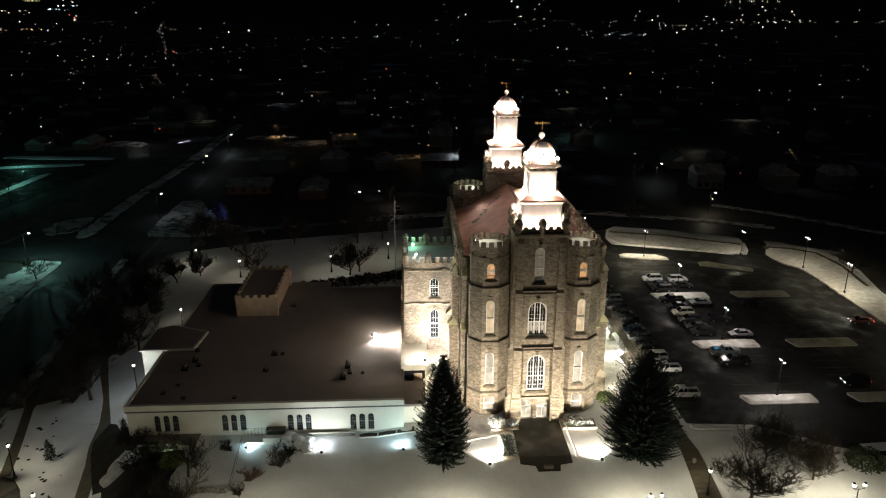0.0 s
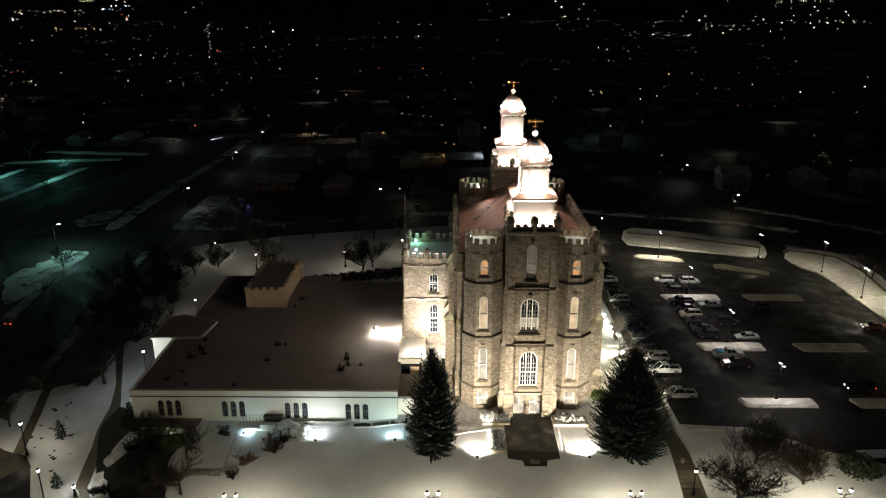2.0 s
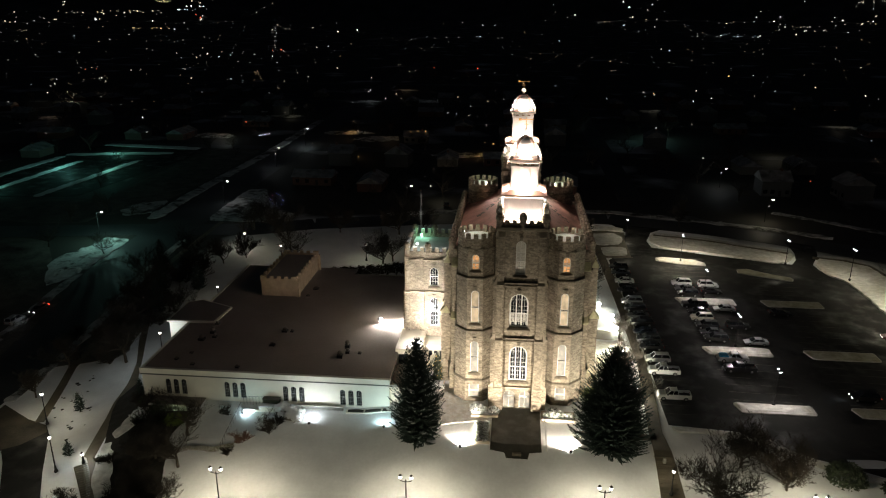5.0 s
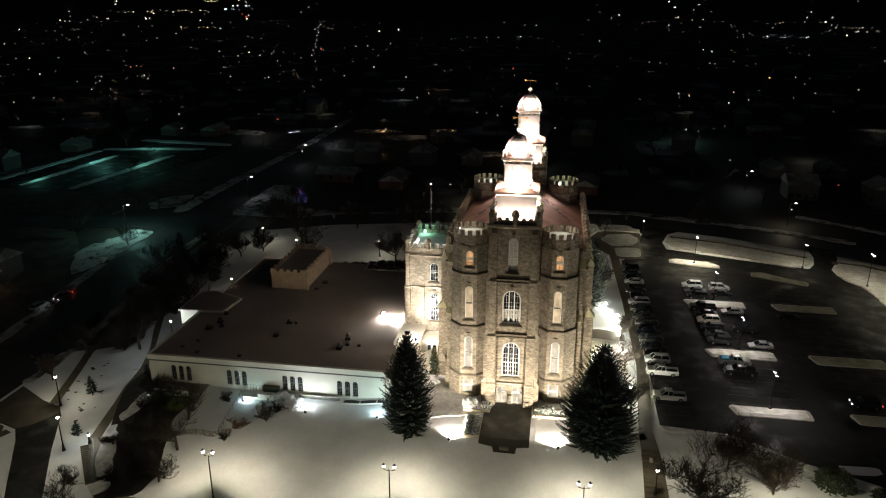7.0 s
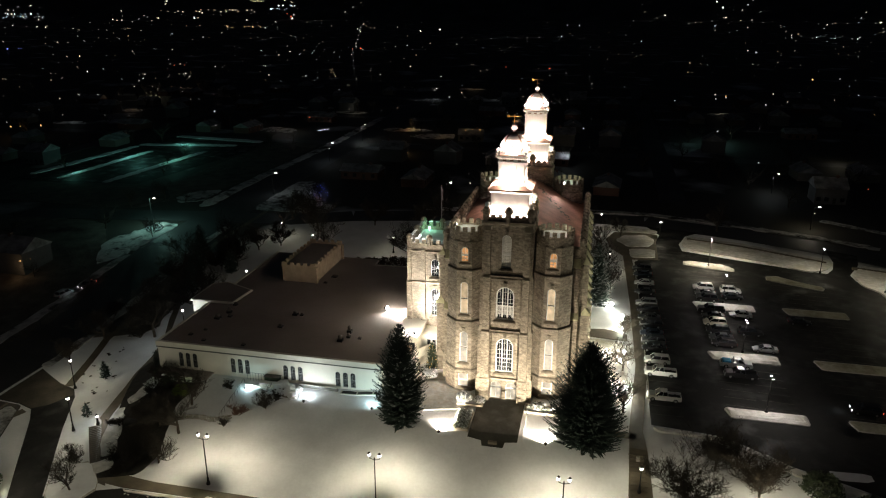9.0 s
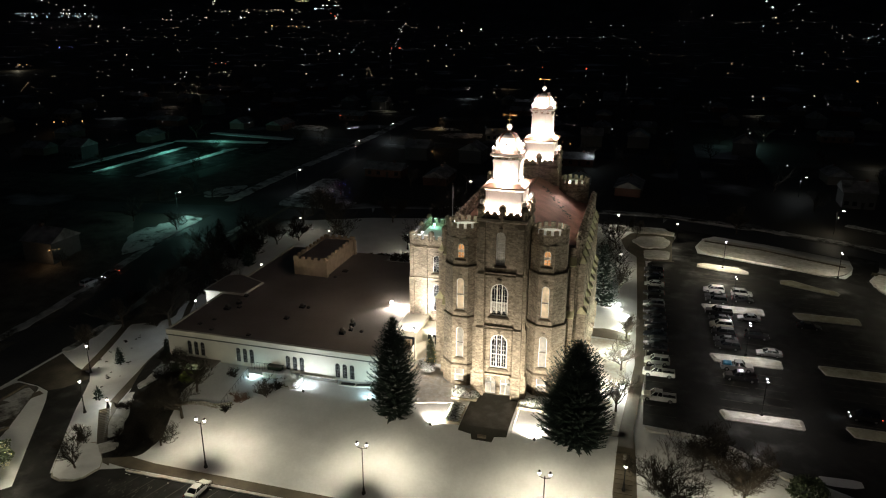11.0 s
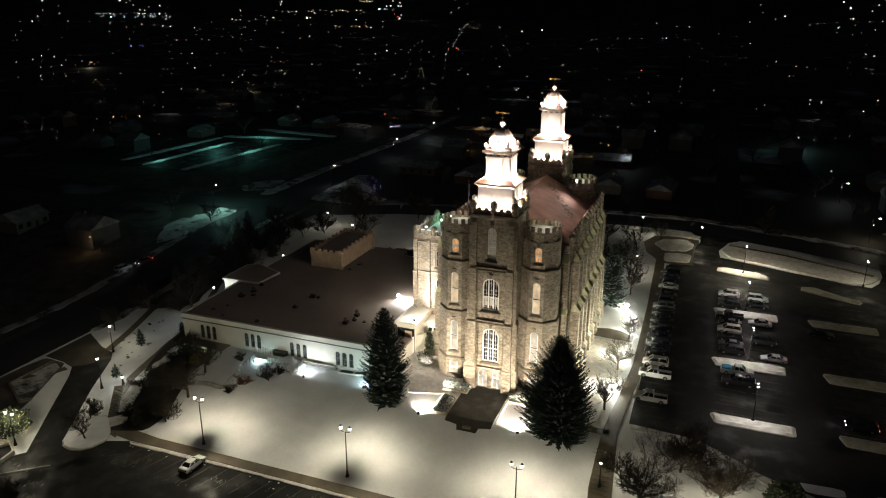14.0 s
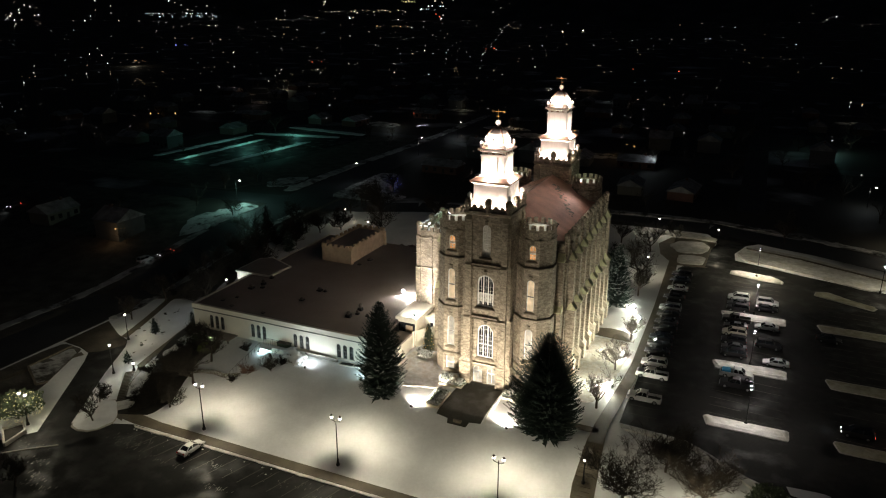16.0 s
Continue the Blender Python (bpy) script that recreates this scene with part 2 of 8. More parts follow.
def lit_blind(name, colour, power):
    """A drawn blind with a lamp behind it: uneven, brighter in places."""
    mat = glow_material(name, colour, power)
    nt = mat.node_tree
    geo = nt.nodes.new("ShaderNodeNewGeometry")
    squeeze = nt.nodes.new("ShaderNodeVectorMath")
    squeeze.operation = "MULTIPLY"
    squeeze.inputs[1].default_value = (0.6, 0.6, 0.42)
    nt.links.new(geo.outputs["Position"], squeeze.inputs[0])
    n = nt.nodes.new("ShaderNodeTexNoise")
    n.inputs["Scale"].default_value, n.inputs["Detail"].default_value = 1.3, 3
    nt.links.new(squeeze.outputs[0], n.inputs["Vector"])
    r = nt.nodes.new("ShaderNodeMapRange")
    r.inputs[1].default_value, r.inputs[2].default_value = 0.32, 0.68
    r.inputs[3].default_value, r.inputs[4].default_value = power * 0.62, power * 1.3
    nt.links.new(n.outputs["Fac"], r.inputs[0])
    nt.links.new(r.outputs[0], nt.nodes["Emission"].inputs[1])
    return mat


AMBER = lit_blind("amber_lit_blind", (1.0, 0.50, 0.20), 0.66)
PALE = lit_blind("pale_lit_blind", (1.0, 0.75, 0.46), 0.72)
MILK = lit_blind("white_lit_pane", (1.0, 0.87, 0.66), 0.85)
CURTAIN = material("white_curtain", (0.62, 0.60, 0.55), 0.9, vary=0.3, scale=3)
BULB = glow_material("lamp_glow", (1.0, 0.95, 0.84), 9.0)
BULB_COOL = glow_material("flood_glow", (0.92, 0.98, 1.0), 25.0)
BULB_GREEN = glow_material("green_glow", (0.35, 1.0, 0.70), 8.0)
BARK = material("bark", (0.065, 0.052, 0.04), 0.9, vary=0.35, scale=3)
TWIG = material("twigs", (0.034, 0.028, 0.021), 0.9, vary=0.35, scale=2)
TWIG_FROST = material("frosted_twigs", (0.13, 0.112, 0.092), 0.9, vary=0.35, scale=2)
NEEDLE_SNOW = material("snow_dusted_needles", (0.34, 0.36, 0.36), 0.8, vary=0.4, scale=1.5, fine=6, bump=0.1)
NEEDLE = material("spruce_needles", (0.032, 0.050, 0.041), 0.75, vary=0.5, scale=0.9, fine=6, bump=0.1)
SHRUB = material("evergreen_shrub", (0.05, 0.065, 0.035), 0.8, vary=0.5, scale=1.2)


# ---- mesh helpers ----
ROOTS = {}


def thing(name, label, category, group="", at=(0, 0, 0), kind=""):
    ob = new(name)
    ob.location = at
    ob.empty_display_size = 0.3
    ROOTS[ob] = Vector(at)
    return tagged(ob, label, category, group, kind)


def finish(name, bm, mats, smooth=False):
    me = bpy.data.meshes.new(name)
    bm.to_mesh(me)
    bm.free()
    for m in mats if isinstance(mats, (list, tuple)) else [mats]:
        me.materials.append(m)
    if smooth:
        me.polygons.foreach_set("use_smooth", [True] * len(me.polygons))
    return me


def part(name, bm, mats, parent, label="", smooth=False):
    """One mesh under a thing or under a part; the bmesh is in world metres (or the thing's own, where it stands at the origin)."""
    me = finish(name, bm, mats, smooth)
    root = ROOTS[parent]
    if root.length:
        me.transform(Matrix.Translation(-root))
    ob = new(name, me)
    ob.parent = parent
    ROOTS[ob] = root
    return tagged(ob, label)


def shared(name, me, parent, m, label=""):
    """A piece that shares its mesh with its likes."""
    ob = new(name, me)
    ob.parent = parent
    ob.matrix_basis = Matrix.Translation(-ROOTS[parent]) @ m
    ROOTS[ob] = ROOTS[parent]
    return tagged(ob, label)


def single(name, bm, mats, label, category="", kind="", group="", smooth=False):
    """A thing or a piece of the setting that is one mesh."""
    ob = new(name, finish(name, bm, mats, smooth))
    ROOTS[ob] = Vector((0, 0, 0))
    return tagged(ob, label, category, group, kind)


def box(bm, x0, x1, y0, y1, z0, z1, mi=0, bevel=0.0):
    vs = [bm.verts.new((x, y, z)) for z in (z0, z1) for x, y in ((x0, y0), (x1, y0), (x1, y1), (x0, y1))]
    fs = [(3, 2, 1, 0), (4, 5, 6, 7), (0, 1, 5, 4), (1, 2, 6, 5), (2, 3, 7, 6), (3, 0, 4, 7)]
    faces = [bm.faces.new([vs[i] for i in f]) for f in fs]
    for f in faces:
        f.material_index = mi
    if bevel:
        edges = {e for f in faces for e in f.edges}
        bmesh.ops.bevel(bm, geom=list(edges), offset=bevel, segments=1, affect="EDGES", material=-1)


def prism(bm, poly, z0, z1, top=None, mi=0, caps=True):
    """An upright prism; top: another outline of as many points, for tapering ones."""
    top = top or poly
    a = [bm.verts.new((x, y, z0)) for x, y in poly]
    b = [bm.verts.new((x, y, z1)) for x, y in top]
    n = len(poly)
    faces = [bm.faces.new((a[i], a[(i + 1) % n], b[(i + 1) % n], b[i])) for i in range(n)]
    if caps:
        faces += [bm.faces.new(a[::-1]), bm.faces.new(b)]
    for f in faces:
        f.material_index = mi


def ring(cx, cy, r, n, turn=0.0):
    return [(cx + r * math.cos(turn + 2 * math.pi * i / n), cy + r * math.sin(turn + 2 * math.pi * i / n)) for i in range(n)]


def octagon(cx, cy, apothem):
    return ring(cx, cy, apothem / math.cos(math.pi / 8), 8, math.pi / 8)


def square(cx, cy, h):
    return [(cx - h, cy - h), (cx + h, cy - h), (cx + h, cy + h), (cx - h, cy + h)]


def turned(bm, cx, cy, profile, n=16, mi=0):
    """A solid turned about an upright axis; profile: (radius, z) from below."""
    rows = [[bm.verts.new((x, y, z)) for x, y in ring(cx, cy, max(r, 0.001), n)] for r, z in profile]
    for a, b in zip(rows, rows[1:]):
        for i in range(n):
            bm.faces.new((a[i], a[(i + 1) % n], b[(i + 1) % n], b[i])).material_index = mi
    bm.faces.new(rows[0][::-1]).material_index = mi
    bm.faces.new(rows[-1]).material_index = mi


def tube(bm, p, q, r0, r1, n=6, mi=0):
    p, q = Vector(p), Vector(q)
    d = (q - p).normalized()
    s = d.orthogonal().normalized()
    t = d.cross(s)
    rows = [[bm.verts.new(c + (s * math.cos(2 * math.pi * i / n) + t * math.sin(2 * math.pi * i / n)) * r) for i in range(n)] for c, r in ((p, r0), (q, r1))]
    for i in range(n):
        bm.faces.new((rows[0][i], rows[0][(i + 1) % n], rows[1][(i + 1) % n], rows[1][i])).material_index = mi
    bm.faces.new(rows[0][::-1]).material_index = mi
    bm.faces.new(rows[1]).material_index = mi


# ---- the ground ----
def ramp(v):
    v = min(1.0, max(0.0, v))
    return v * v * (3 - 2 * v)


def ground_z(x, y):
    a = ramp((x + 8) / 16)
    yt = 106 - 14 * a
    d = min(1.0, max(0.0, (yt - y) / (yt - 75.5)))
    d = 0.65 * d + 0.35 * ramp(d)
    z = 2.3 - 5.2 * d
    w = ramp((-36 - x) / 24) * (1 - ramp((y - 105) / 70))
    return z + (min(z, -3.7) - z) * w


def axis(lo, a, b, hi, step):
    """Fine steps between a and b, growing ones outwards."""
    mid = [a + step * i for i in range(int((b - a) / step) + 1)]
    out, d, v = [], step, a
    while v > lo:
        d *= 1.35
        v -= d
        out.append(v)
    left = out[::-1]
    out, d, v = [], step, mid[-1]
    while v < hi:
        d *= 1.35
        v += d
        out.append(v)
    return left + mid + out


def sheet(name, xs, ys, mat, label, lift=0.0, rough=0.0):
    verts = [(x, y, ground_z(x, y) + lift + (rough * (noise.noise((x * 0.35, y * 0.35, 0)) if rough else 0)) ) for y in ys for x in xs]
    n = len(xs)
    faces = [(j * n + i, j * n + i + 1, (j + 1) * n + i + 1, (j + 1) * n + i) for j in range(len(ys) - 1) for i in range(n - 1)]
    me = bpy.data.meshes.new(name)
    me.from_pydata(verts, [], faces)
    me.materials.append(mat)
    me.polygons.foreach_set("use_smooth", [True] * len(faces))
    ob = new(name, me)
    ROOTS[ob] = Vector((0, 0, 0))
    return tagged(ob, label, name, "", "structure")


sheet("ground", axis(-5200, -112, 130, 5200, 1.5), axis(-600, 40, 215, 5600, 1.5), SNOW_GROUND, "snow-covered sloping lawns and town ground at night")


def rounded(poly, times=2, cut=0.13):
    """The outline with its corners cut."""
    for _ in range(times):
        out = []
        for (xa, ya), (xb, yb) in zip(poly, poly[1:] + poly[:1]):
            out += [(xa + (xb - xa) * cut, ya + (yb - ya) * cut), (xb + (xa - xb) * cut, yb + (ya - yb) * cut)]
        poly = out
    return poly


def draped(name, poly, lift, mat, label, category="", step=5.0, kind="structure", skirt=0.12, ragged=0.0):
    """A level or sloping slab that follows the ground, with a kerb-high edge."""
    if ragged:
        poly = rounded(poly)
    bm = bmesh.new()
    bm.faces.new([bm.verts.new((x, y, 0)) for x, y in poly])
    bmesh.ops.triangulate(bm, faces=bm.faces[:])
    for _ in range(7):
        long = [e for e in bm.edges if e.calc_length() > step]
        if not long:
            break
        bmesh.ops.subdivide_edges(bm, edges=long, cuts=1, use_grid_fill=True)
        bmesh.ops.triangulate(bm, faces=[f for f in bm.faces if len(f.verts) > 3])
    for v in bm.verts:
        if ragged and v.is_boundary:
            k = Vector((v.co.x, v.co.y, 0))
            v.co.x += ragged * (noise.noise(k * 0.55) + 0.6 * noise.noise(k * 1.7))
            v.co.y += ragged * (noise.noise(k * 0.55 + Vector((9, 4, 2))) + 0.6 * noise.noise(k * 1.7 + Vector((5, 1, 7))))
        v.co.z = ground_z(v.co.x, v.co.y) + lift + (0.5 * ragged * abs(noise.noise((v.co.x * 0.4, v.co.y * 0.4, 4))) if ragged else 0.0)
    rim = [e for e in bm.edges if e.is_boundary]
    low = bmesh.ops.extrude_edge_only(bm, edges=rim)
    for v in low["geom"]:
        if isinstance(v, bmesh.types.BMVert):
            v.co.z -= lift + skirt
    bmesh.ops.recalc_face_normals(bm, faces=bm.faces[:])
    return single(name, bm, mat, label, category, kind)


def band(points, width):
    """The outline of a strip along a line of points."""
    pts = [Vector((x, y, 0)) for x, y in points]
    left, right = [], []
    for i, p in enumerate(pts):
        d = (pts[min(i + 1, len(pts) - 1)] - pts[max(i - 1, 0)]).normalized()
        s = Vector((-d.y, d.x, 0)) * width / 2
        left.append((p.x + s.x, p.y + s.y))
        right.append((p.x - s.x, p.y - s.y))
    return right + left[::-1]


# Paved ground
draped("parking_lot", [(44.6, 99.5), (55, 98.6), (58.5, 96.5), (64, 92.5), (90, 84), (104, 95), (103.5, 133), (103, 160), (101.6, 170), (98.6, 176), (93, 181), (75, 186), (58, 192), (52, 193), (44.6, 180)], 0.05, ASPHALT, "dark wet asphalt car park with ploughed snow", "parking lot")
draped("walkway_1", [(42.6, 70), (45.4, 70), (43.2, 97), (45.0, 120), (45.0, 150), (43.6, 196), (41.4, 196), (42.6, 150), (42.8, 120), (41.0, 97), (40.8, 84)], 0.07, CONCRETE, "wet brown concrete walkway beside the car park", "walkway", 3.0)
draped("walkway_2", [(-39.6, 74.6), (-38.4, 73.3), (-34, 72.8), (-18, 73.0), (64, 73.0), (64, 75.0), (-18, 75.0), (-30, 75.0), (-34.6, 75.5), (-37.4, 76.3)], 0.08, CONCRETE, "brown concrete pavement along the front car park", "walkway", 3.0)
draped("walkway_3", [(32.4, 131), (41.6, 130.2), (41.6, 133.4), (38.6, 134.9), (36.3, 135.2), (32.4, 134.4)], 0.075, CONCRETE, "wet brown concrete cross path to the temple wall", "walkway", 3.0)
draped("walkway_4", band([(30, 95.5), (42, 95.5)], 1.6), 0.07, CONCRETE, "narrow path behind the large spruce", "walkway", 3.0)
draped("front_lot", [(-34, 30), (90, 30), (90, 72.6), (-34, 72.6), (-37.2, 71.4), (-38.2, 68.6), (-39.4, 67.4), (-41.2, 66.9), (-43.2, 67.2), (-44.6, 68.6), (-47.8, 64.5), (-52, 60), (-52, 30)], 0.05, ASPHALT, "dark wet asphalt front car park", "parking lot")
draped("driveway", [(-44.6, 68.6), (-48.2, 74.5), (-54.8, 85.4), (-60.6, 95.8), (-62.6, 98.2), (-67.0, 99.6), (-74.6, 104), (-74.6, 92), (-69, 91.4), (-65.4, 90.2), (-62.9, 87.1), (-55.2, 75.4), (-47.8, 64.5), (-44, 62), (-40, 64)], 0.055, ASPHALT, "dark wet asphalt driveway down to the street", "road", 3.0)
draped("road_1", [(-77, -200), (-76, 60), (-75.5, 95), (-75, 140), (-78, 205), (-80, 300), (-92, 900), (-108, 900), (-96, 300), (-93, 205), (-91, 150), (-93, 100), (-95, 60), (-97, -200)], 0.06, STREET, "wide dark wet town street between snowy verges", "road", 8.0)
RING_ROAD = [(-150, 186), (-118, 191), (-92, 195), (-77, 196.5), (-60, 198), (-43, 206), (-26, 210), (-9, 214), (16, 218.5), (32, 220), (49, 220), (64, 215.5), (79, 211), (95, 204), (108, 197), (121, 188), (132, 176), (141, 160), (148, 130), (150, 80), (150, -100)]
for i, (a, b) in enumerate(((0, 6), (5, 11), (10, 16), (15, 21))):
    draped("road_%d" % (i + 2), band(RING_ROAD[a:b], 11.5), 0.065 + 0.004 * (i % 2), STREET, "dark curved street round the temple grounds", "road", 8.0)
draped("entry_road", [(50.9, 183), (58, 189), (57.4, 198), (60, 206.5), (64.5, 211), (49, 215), (52.6, 206), (51.2, 199)], 0.07, ASPHALT, "dark wet asphalt entry to the car park", "road", 4.0)
draped("exit_road", [(91.5, 180), (97.6, 175), (97.6, 181.5), (102, 190), (104, 198), (97, 202), (96.2, 191), (94.5, 185)], 0.07, ASPHALT, "dark wet asphalt exit from the car park", "road", 4.0)
draped("walkway_9", [(38.6, 190), (43.2, 181.8), (51.4, 182.8), (52.0, 206), (46.5, 207.2), (39.6, 206.4), (37.0, 199)], 0.06, CONCRETE, "brown concrete path round a snowy oval", "walkway", 3.0)
draped("entrance_court", [(16.0, 90.4), (18.2, 90.0), (18.5, 89.0), (21.8, 89.0), (22.0, 90.1), (23.9, 90.4), (23.9, 102.6), (16.0, 102.6)], 0.09, COURT, "dark wet paved court before the tower doors", "pavement", 2.0)


draped("trodden_snow", [(1.6, 97.2), (6.5, 95.6), (12.2, 97.4), (15.6, 97.6), (15.6, 102.8), (9.2, 104.6), (8.6, 109.2), (3.0, 109.4), (2.2, 102.0)], 0.04, TRODDEN, "trodden snow over paving before the temple", "snow", 1.6, ragged=0.35)
draped("trodden_snow", [(33.4, 104.5), (38.5, 103), (41.2, 108), (41.4, 128.8), (33.0, 130.4)], 0.04, TRODDEN, "trodden snow beside the temple flank", "snow", 1.6, ragged=0.35)


# ---- the temple ----
CX, CY = 20.0, 125.5


def arch_line(uc, w, zb, zt, inset=0.0, arched=True, n=10):
    """The outline of an opening, from its lower left corner, anticlockwise."""
    r = w / 2 - inset
    if not arched:
        return [(uc - r, zb + inset), (uc + r, zb + inset), (uc + r, zt - inset), (uc - r, zt - inset)]
    zs = zt - w / 2
    return [(uc - r, zb + inset), (uc + r, zb + inset)] + [(uc + r * math.cos(math.pi * i / n), zs + r * math.sin(math.pi * i / n)) for i in range(n + 1)]


class Plane:
    """An upright wall face from p to q (anticlockwise round the building): u along it, z up, n outwards."""

    def __init__(self, p, q):
        self.p, self.q = Vector((*p, 0)), Vector((*q, 0))
        self.len = (self.q - self.p).length
        self.d = (self.q - self.p) / self.len
        self.n = Vector((self.d.y, -self.d.x, 0))

    def at(self, u, z, n=0.0):
        v = self.p + self.d * u + self.n * n
        return (v.x, v.y, z)

    def bar(self, bm, u0, u1, z0, z1, n0, n1, mi=0):
        vs = [bm.verts.new(self.at(u, z, n)) for n in (n0, n1) for u, z in ((u0, z0), (u1, z0), (u1, z1), (u0, z1))]
        for f in ((3, 2, 1, 0), (4, 5, 6, 7), (0, 1, 5, 4), (1, 2, 6, 5), (2, 3, 7, 6), (3, 0, 4, 7)):
            bm.faces.new([vs[i] for i in f]).material_index = mi


def wall_panel(bm, pl, z0, z1, openings=(), depth=0.35, u0=0.0, u1=None, mi=0):
    """A wall face with real openings one above another: (uc, width, bottom, top, arched)."""
    u1 = pl.len if u1 is None else u1

    def quad(a, b, c, d):
        bm.faces.new([bm.verts.new(pl.at(*k)) for k in (a, b, c, d)]).material_index = mi

    z = z0
    for uc, w, zb, zt, arched in sorted(openings, key=lambda o: o[2]):
        a, b = uc - w / 2, uc + w / 2
        if zb > z:
            quad((u0, z), (u1, z), (u1, zb), (u0, zb))
        quad((u0, zb), (a, zb), (a, zt), (u0, zt))
        quad((b, zb), (u1, zb), (u1, zt), (b, zt))
        line = arch_line(uc, w, zb, zt, 0, arched)
        if arched:
            arc = line[2:]
            for (ua, za), (ub, zc) in zip(arc, arc[1:]):
                quad((ub, zc), (ua, za), (ua, zt), (ub, zt))
        for (ua, za), (ub, zc) in zip(line, line[1:] + line[:1]):
            quad((ua, za, -depth), (ub, zc, -depth), (ub, zc), (ua, za))
        z = zt
    quad((u0, z), (u1, z), (u1, z1), (u0, z1))


def window(parent, pl, uc, w, zb, zt, pane, cols=1, rows=2, arched=True, rim=0.14, mull=0.07, depth=0.35, heavy=(), transom=0.45, sill=True, lancet=0, name="window", bars=True, frame=None, rail=False):
    """Frame with mullions; pane, sill and keystone under it."""
    bm = bmesh.new()
    out, inn = arch_line(uc, w, zb, zt, 0, arched), arch_line(uc, w, zb, zt, rim, arched)
    n0, n1 = -depth + 0.02, -depth + 0.16
    k = len(out)
    for i in range(k):
        j = (i + 1) % k
        a, b, c, d = out[i], out[j], inn[j], inn[i]
        bm.faces.new([bm.verts.new(pl.at(*v, n1)) for v in (a, b, c, d)])
        bm.faces.new([bm.verts.new(pl.at(*v)) for v in ((*d, n1), (*c, n1), (*c, n0), (*d, n0))])
    half = w / 2 - rim
    zs = zt - w / 2 if arched else zt - rim
    for i in range(1, cols):
        u = uc - half + 2 * half * i / cols
        top = zs + math.sqrt(max(0.0, half * half - (u - uc) ** 2)) if arched else zs
        t = mull * (4.0 if i in heavy else 0.8)
        pl.bar(bm, u - t / 2, u + t / 2, zb + rim, top, n0, n1 - 0.03)
    if bars:
        for i in range(1, rows):
            z = zb + rim + (zs - zb - rim) * i / rows
            pl.bar(bm, uc - half, uc + half, z - mull * 0.35, z + mull * 0.35, n0, n1 - 0.05)
    zt_bar = zb + (zt - zb) * transom
    pl.bar(bm, uc - half, uc + half, zt_bar - mull * 1.3, zt_bar + mull * 1.3, n0, n1 - 0.02)
    if lancet:
        for s in range(lancet):
            c = uc - half + 2 * half * (s + 0.5) / lancet
            r = half / lancet
            pts = [(c + r * math.cos(math.pi * i / 8), zs - r * 0.2 + r * 1.5 * math.sin(math.pi * i / 8)) for i in range(9)]
            for (ua, za), (ub, zc) in zip(pts, pts[1:]):
                tube(bm, pl.at(ua, za, n1 - 0.06), pl.at(ub, zc, n1 - 0.06), mull * 0.6, mull * 0.6, 4)
    ob = part(name, bm, frame or FRAME_WHITE, parent)
    if rail:
        bm = bmesh.new()
        pl.bar(bm, uc - half, uc + half, zt_bar - 0.09, zt_bar + 0.09, n0, n1 + 0.02)
        part("rail", bm, DARKSTONE, ob, "dark meeting rail")
    bm = bmesh.new()
    bm.faces.new([bm.verts.new(pl.at(*v, -depth + 0.05)) for v in arch_line(uc, w, zb, zt, rim * 0.5, arched)])
    part("pane", bm, pane, ob)
    if sill:
        bm = bmesh.new()
        a = [(uc - w / 2 - 0.25, 0.02), (uc + w / 2 + 0.25, 0.02), (uc + w / 2 + 0.35, 0.22), (uc - w / 2 - 0.35, 0.22)]
        lo = [bm.verts.new(pl.at(u, zb - 0.45, n)) for u, n in a]
        hi = [bm.verts.new(pl.at(u, zb + (0.0 if n < 0.1 else -0.28), n)) for u, n in a]
        for i in range(4):
            bm.faces.new((lo[i], lo[(i + 1) % 4], hi[(i + 1) % 4], hi[i]))
        bm.faces.new(hi)
        bm.faces.new(lo[::-1])
        part("sill", bm, DARKSTONE, ob)
    if arched and sill:
        bm = bmesh.new()
        pl.bar(bm, uc - 0.22, uc + 0.22, zt + 0.18, zt + 0.62, -0.05, 0.16)
        pl.bar(bm, uc - 0.3, uc + 0.3, zt + 0.62, zt + 0.75, -0.05, 0.24)
        part("keystone", bm, DARKSTONE, ob)
    return ob


temple = thing("temple", "buff stone twin-towered temple, floodlit at night", "temple", "", (CX, CY, 2.0))

# Shared merlons
bm = bmesh.new()
box(bm, -0.36, 0.36, -0.22, 0.22, 0, 0.95, bevel=0.06)
MERLON = finish("merlon", bm, STONE)
bm = bmesh.new()
box(bm, -0.4, 0.4, -0.26, 0.26, 0, 0.16)
MERLON_CAP = finish("snow_cap", bm, SNOW)
bm = bmesh.new()
prism(bm, octagon(0, 0, 0.46), 0, 1.25)
turned(bm, 0, 0, [(0.58, 1.25), (0.62, 1.4), (0.56, 1.7), (0.36, 1.98), (0.12, 2.12)], 10)
PINNACLE = finish("pinnacle", bm, STONE)


def course(parent, outline_fn, z, proud, tall=0.55):
    """A weathered string course round a stage."""
    bm = bmesh.new()
    proud *= 0.6
    prism(bm, outline_fn(0.02), z - 0.22, z, outline_fn(proud), caps=False)
    prism(bm, outline_fn(proud), z, z + tall * 0.3, caps=False)
    prism(bm, outline_fn(proud), z + tall * 0.3, z + tall, outline_fn(-0.2), caps=False)
    return part("string_course", bm, DARKSTONE, parent)


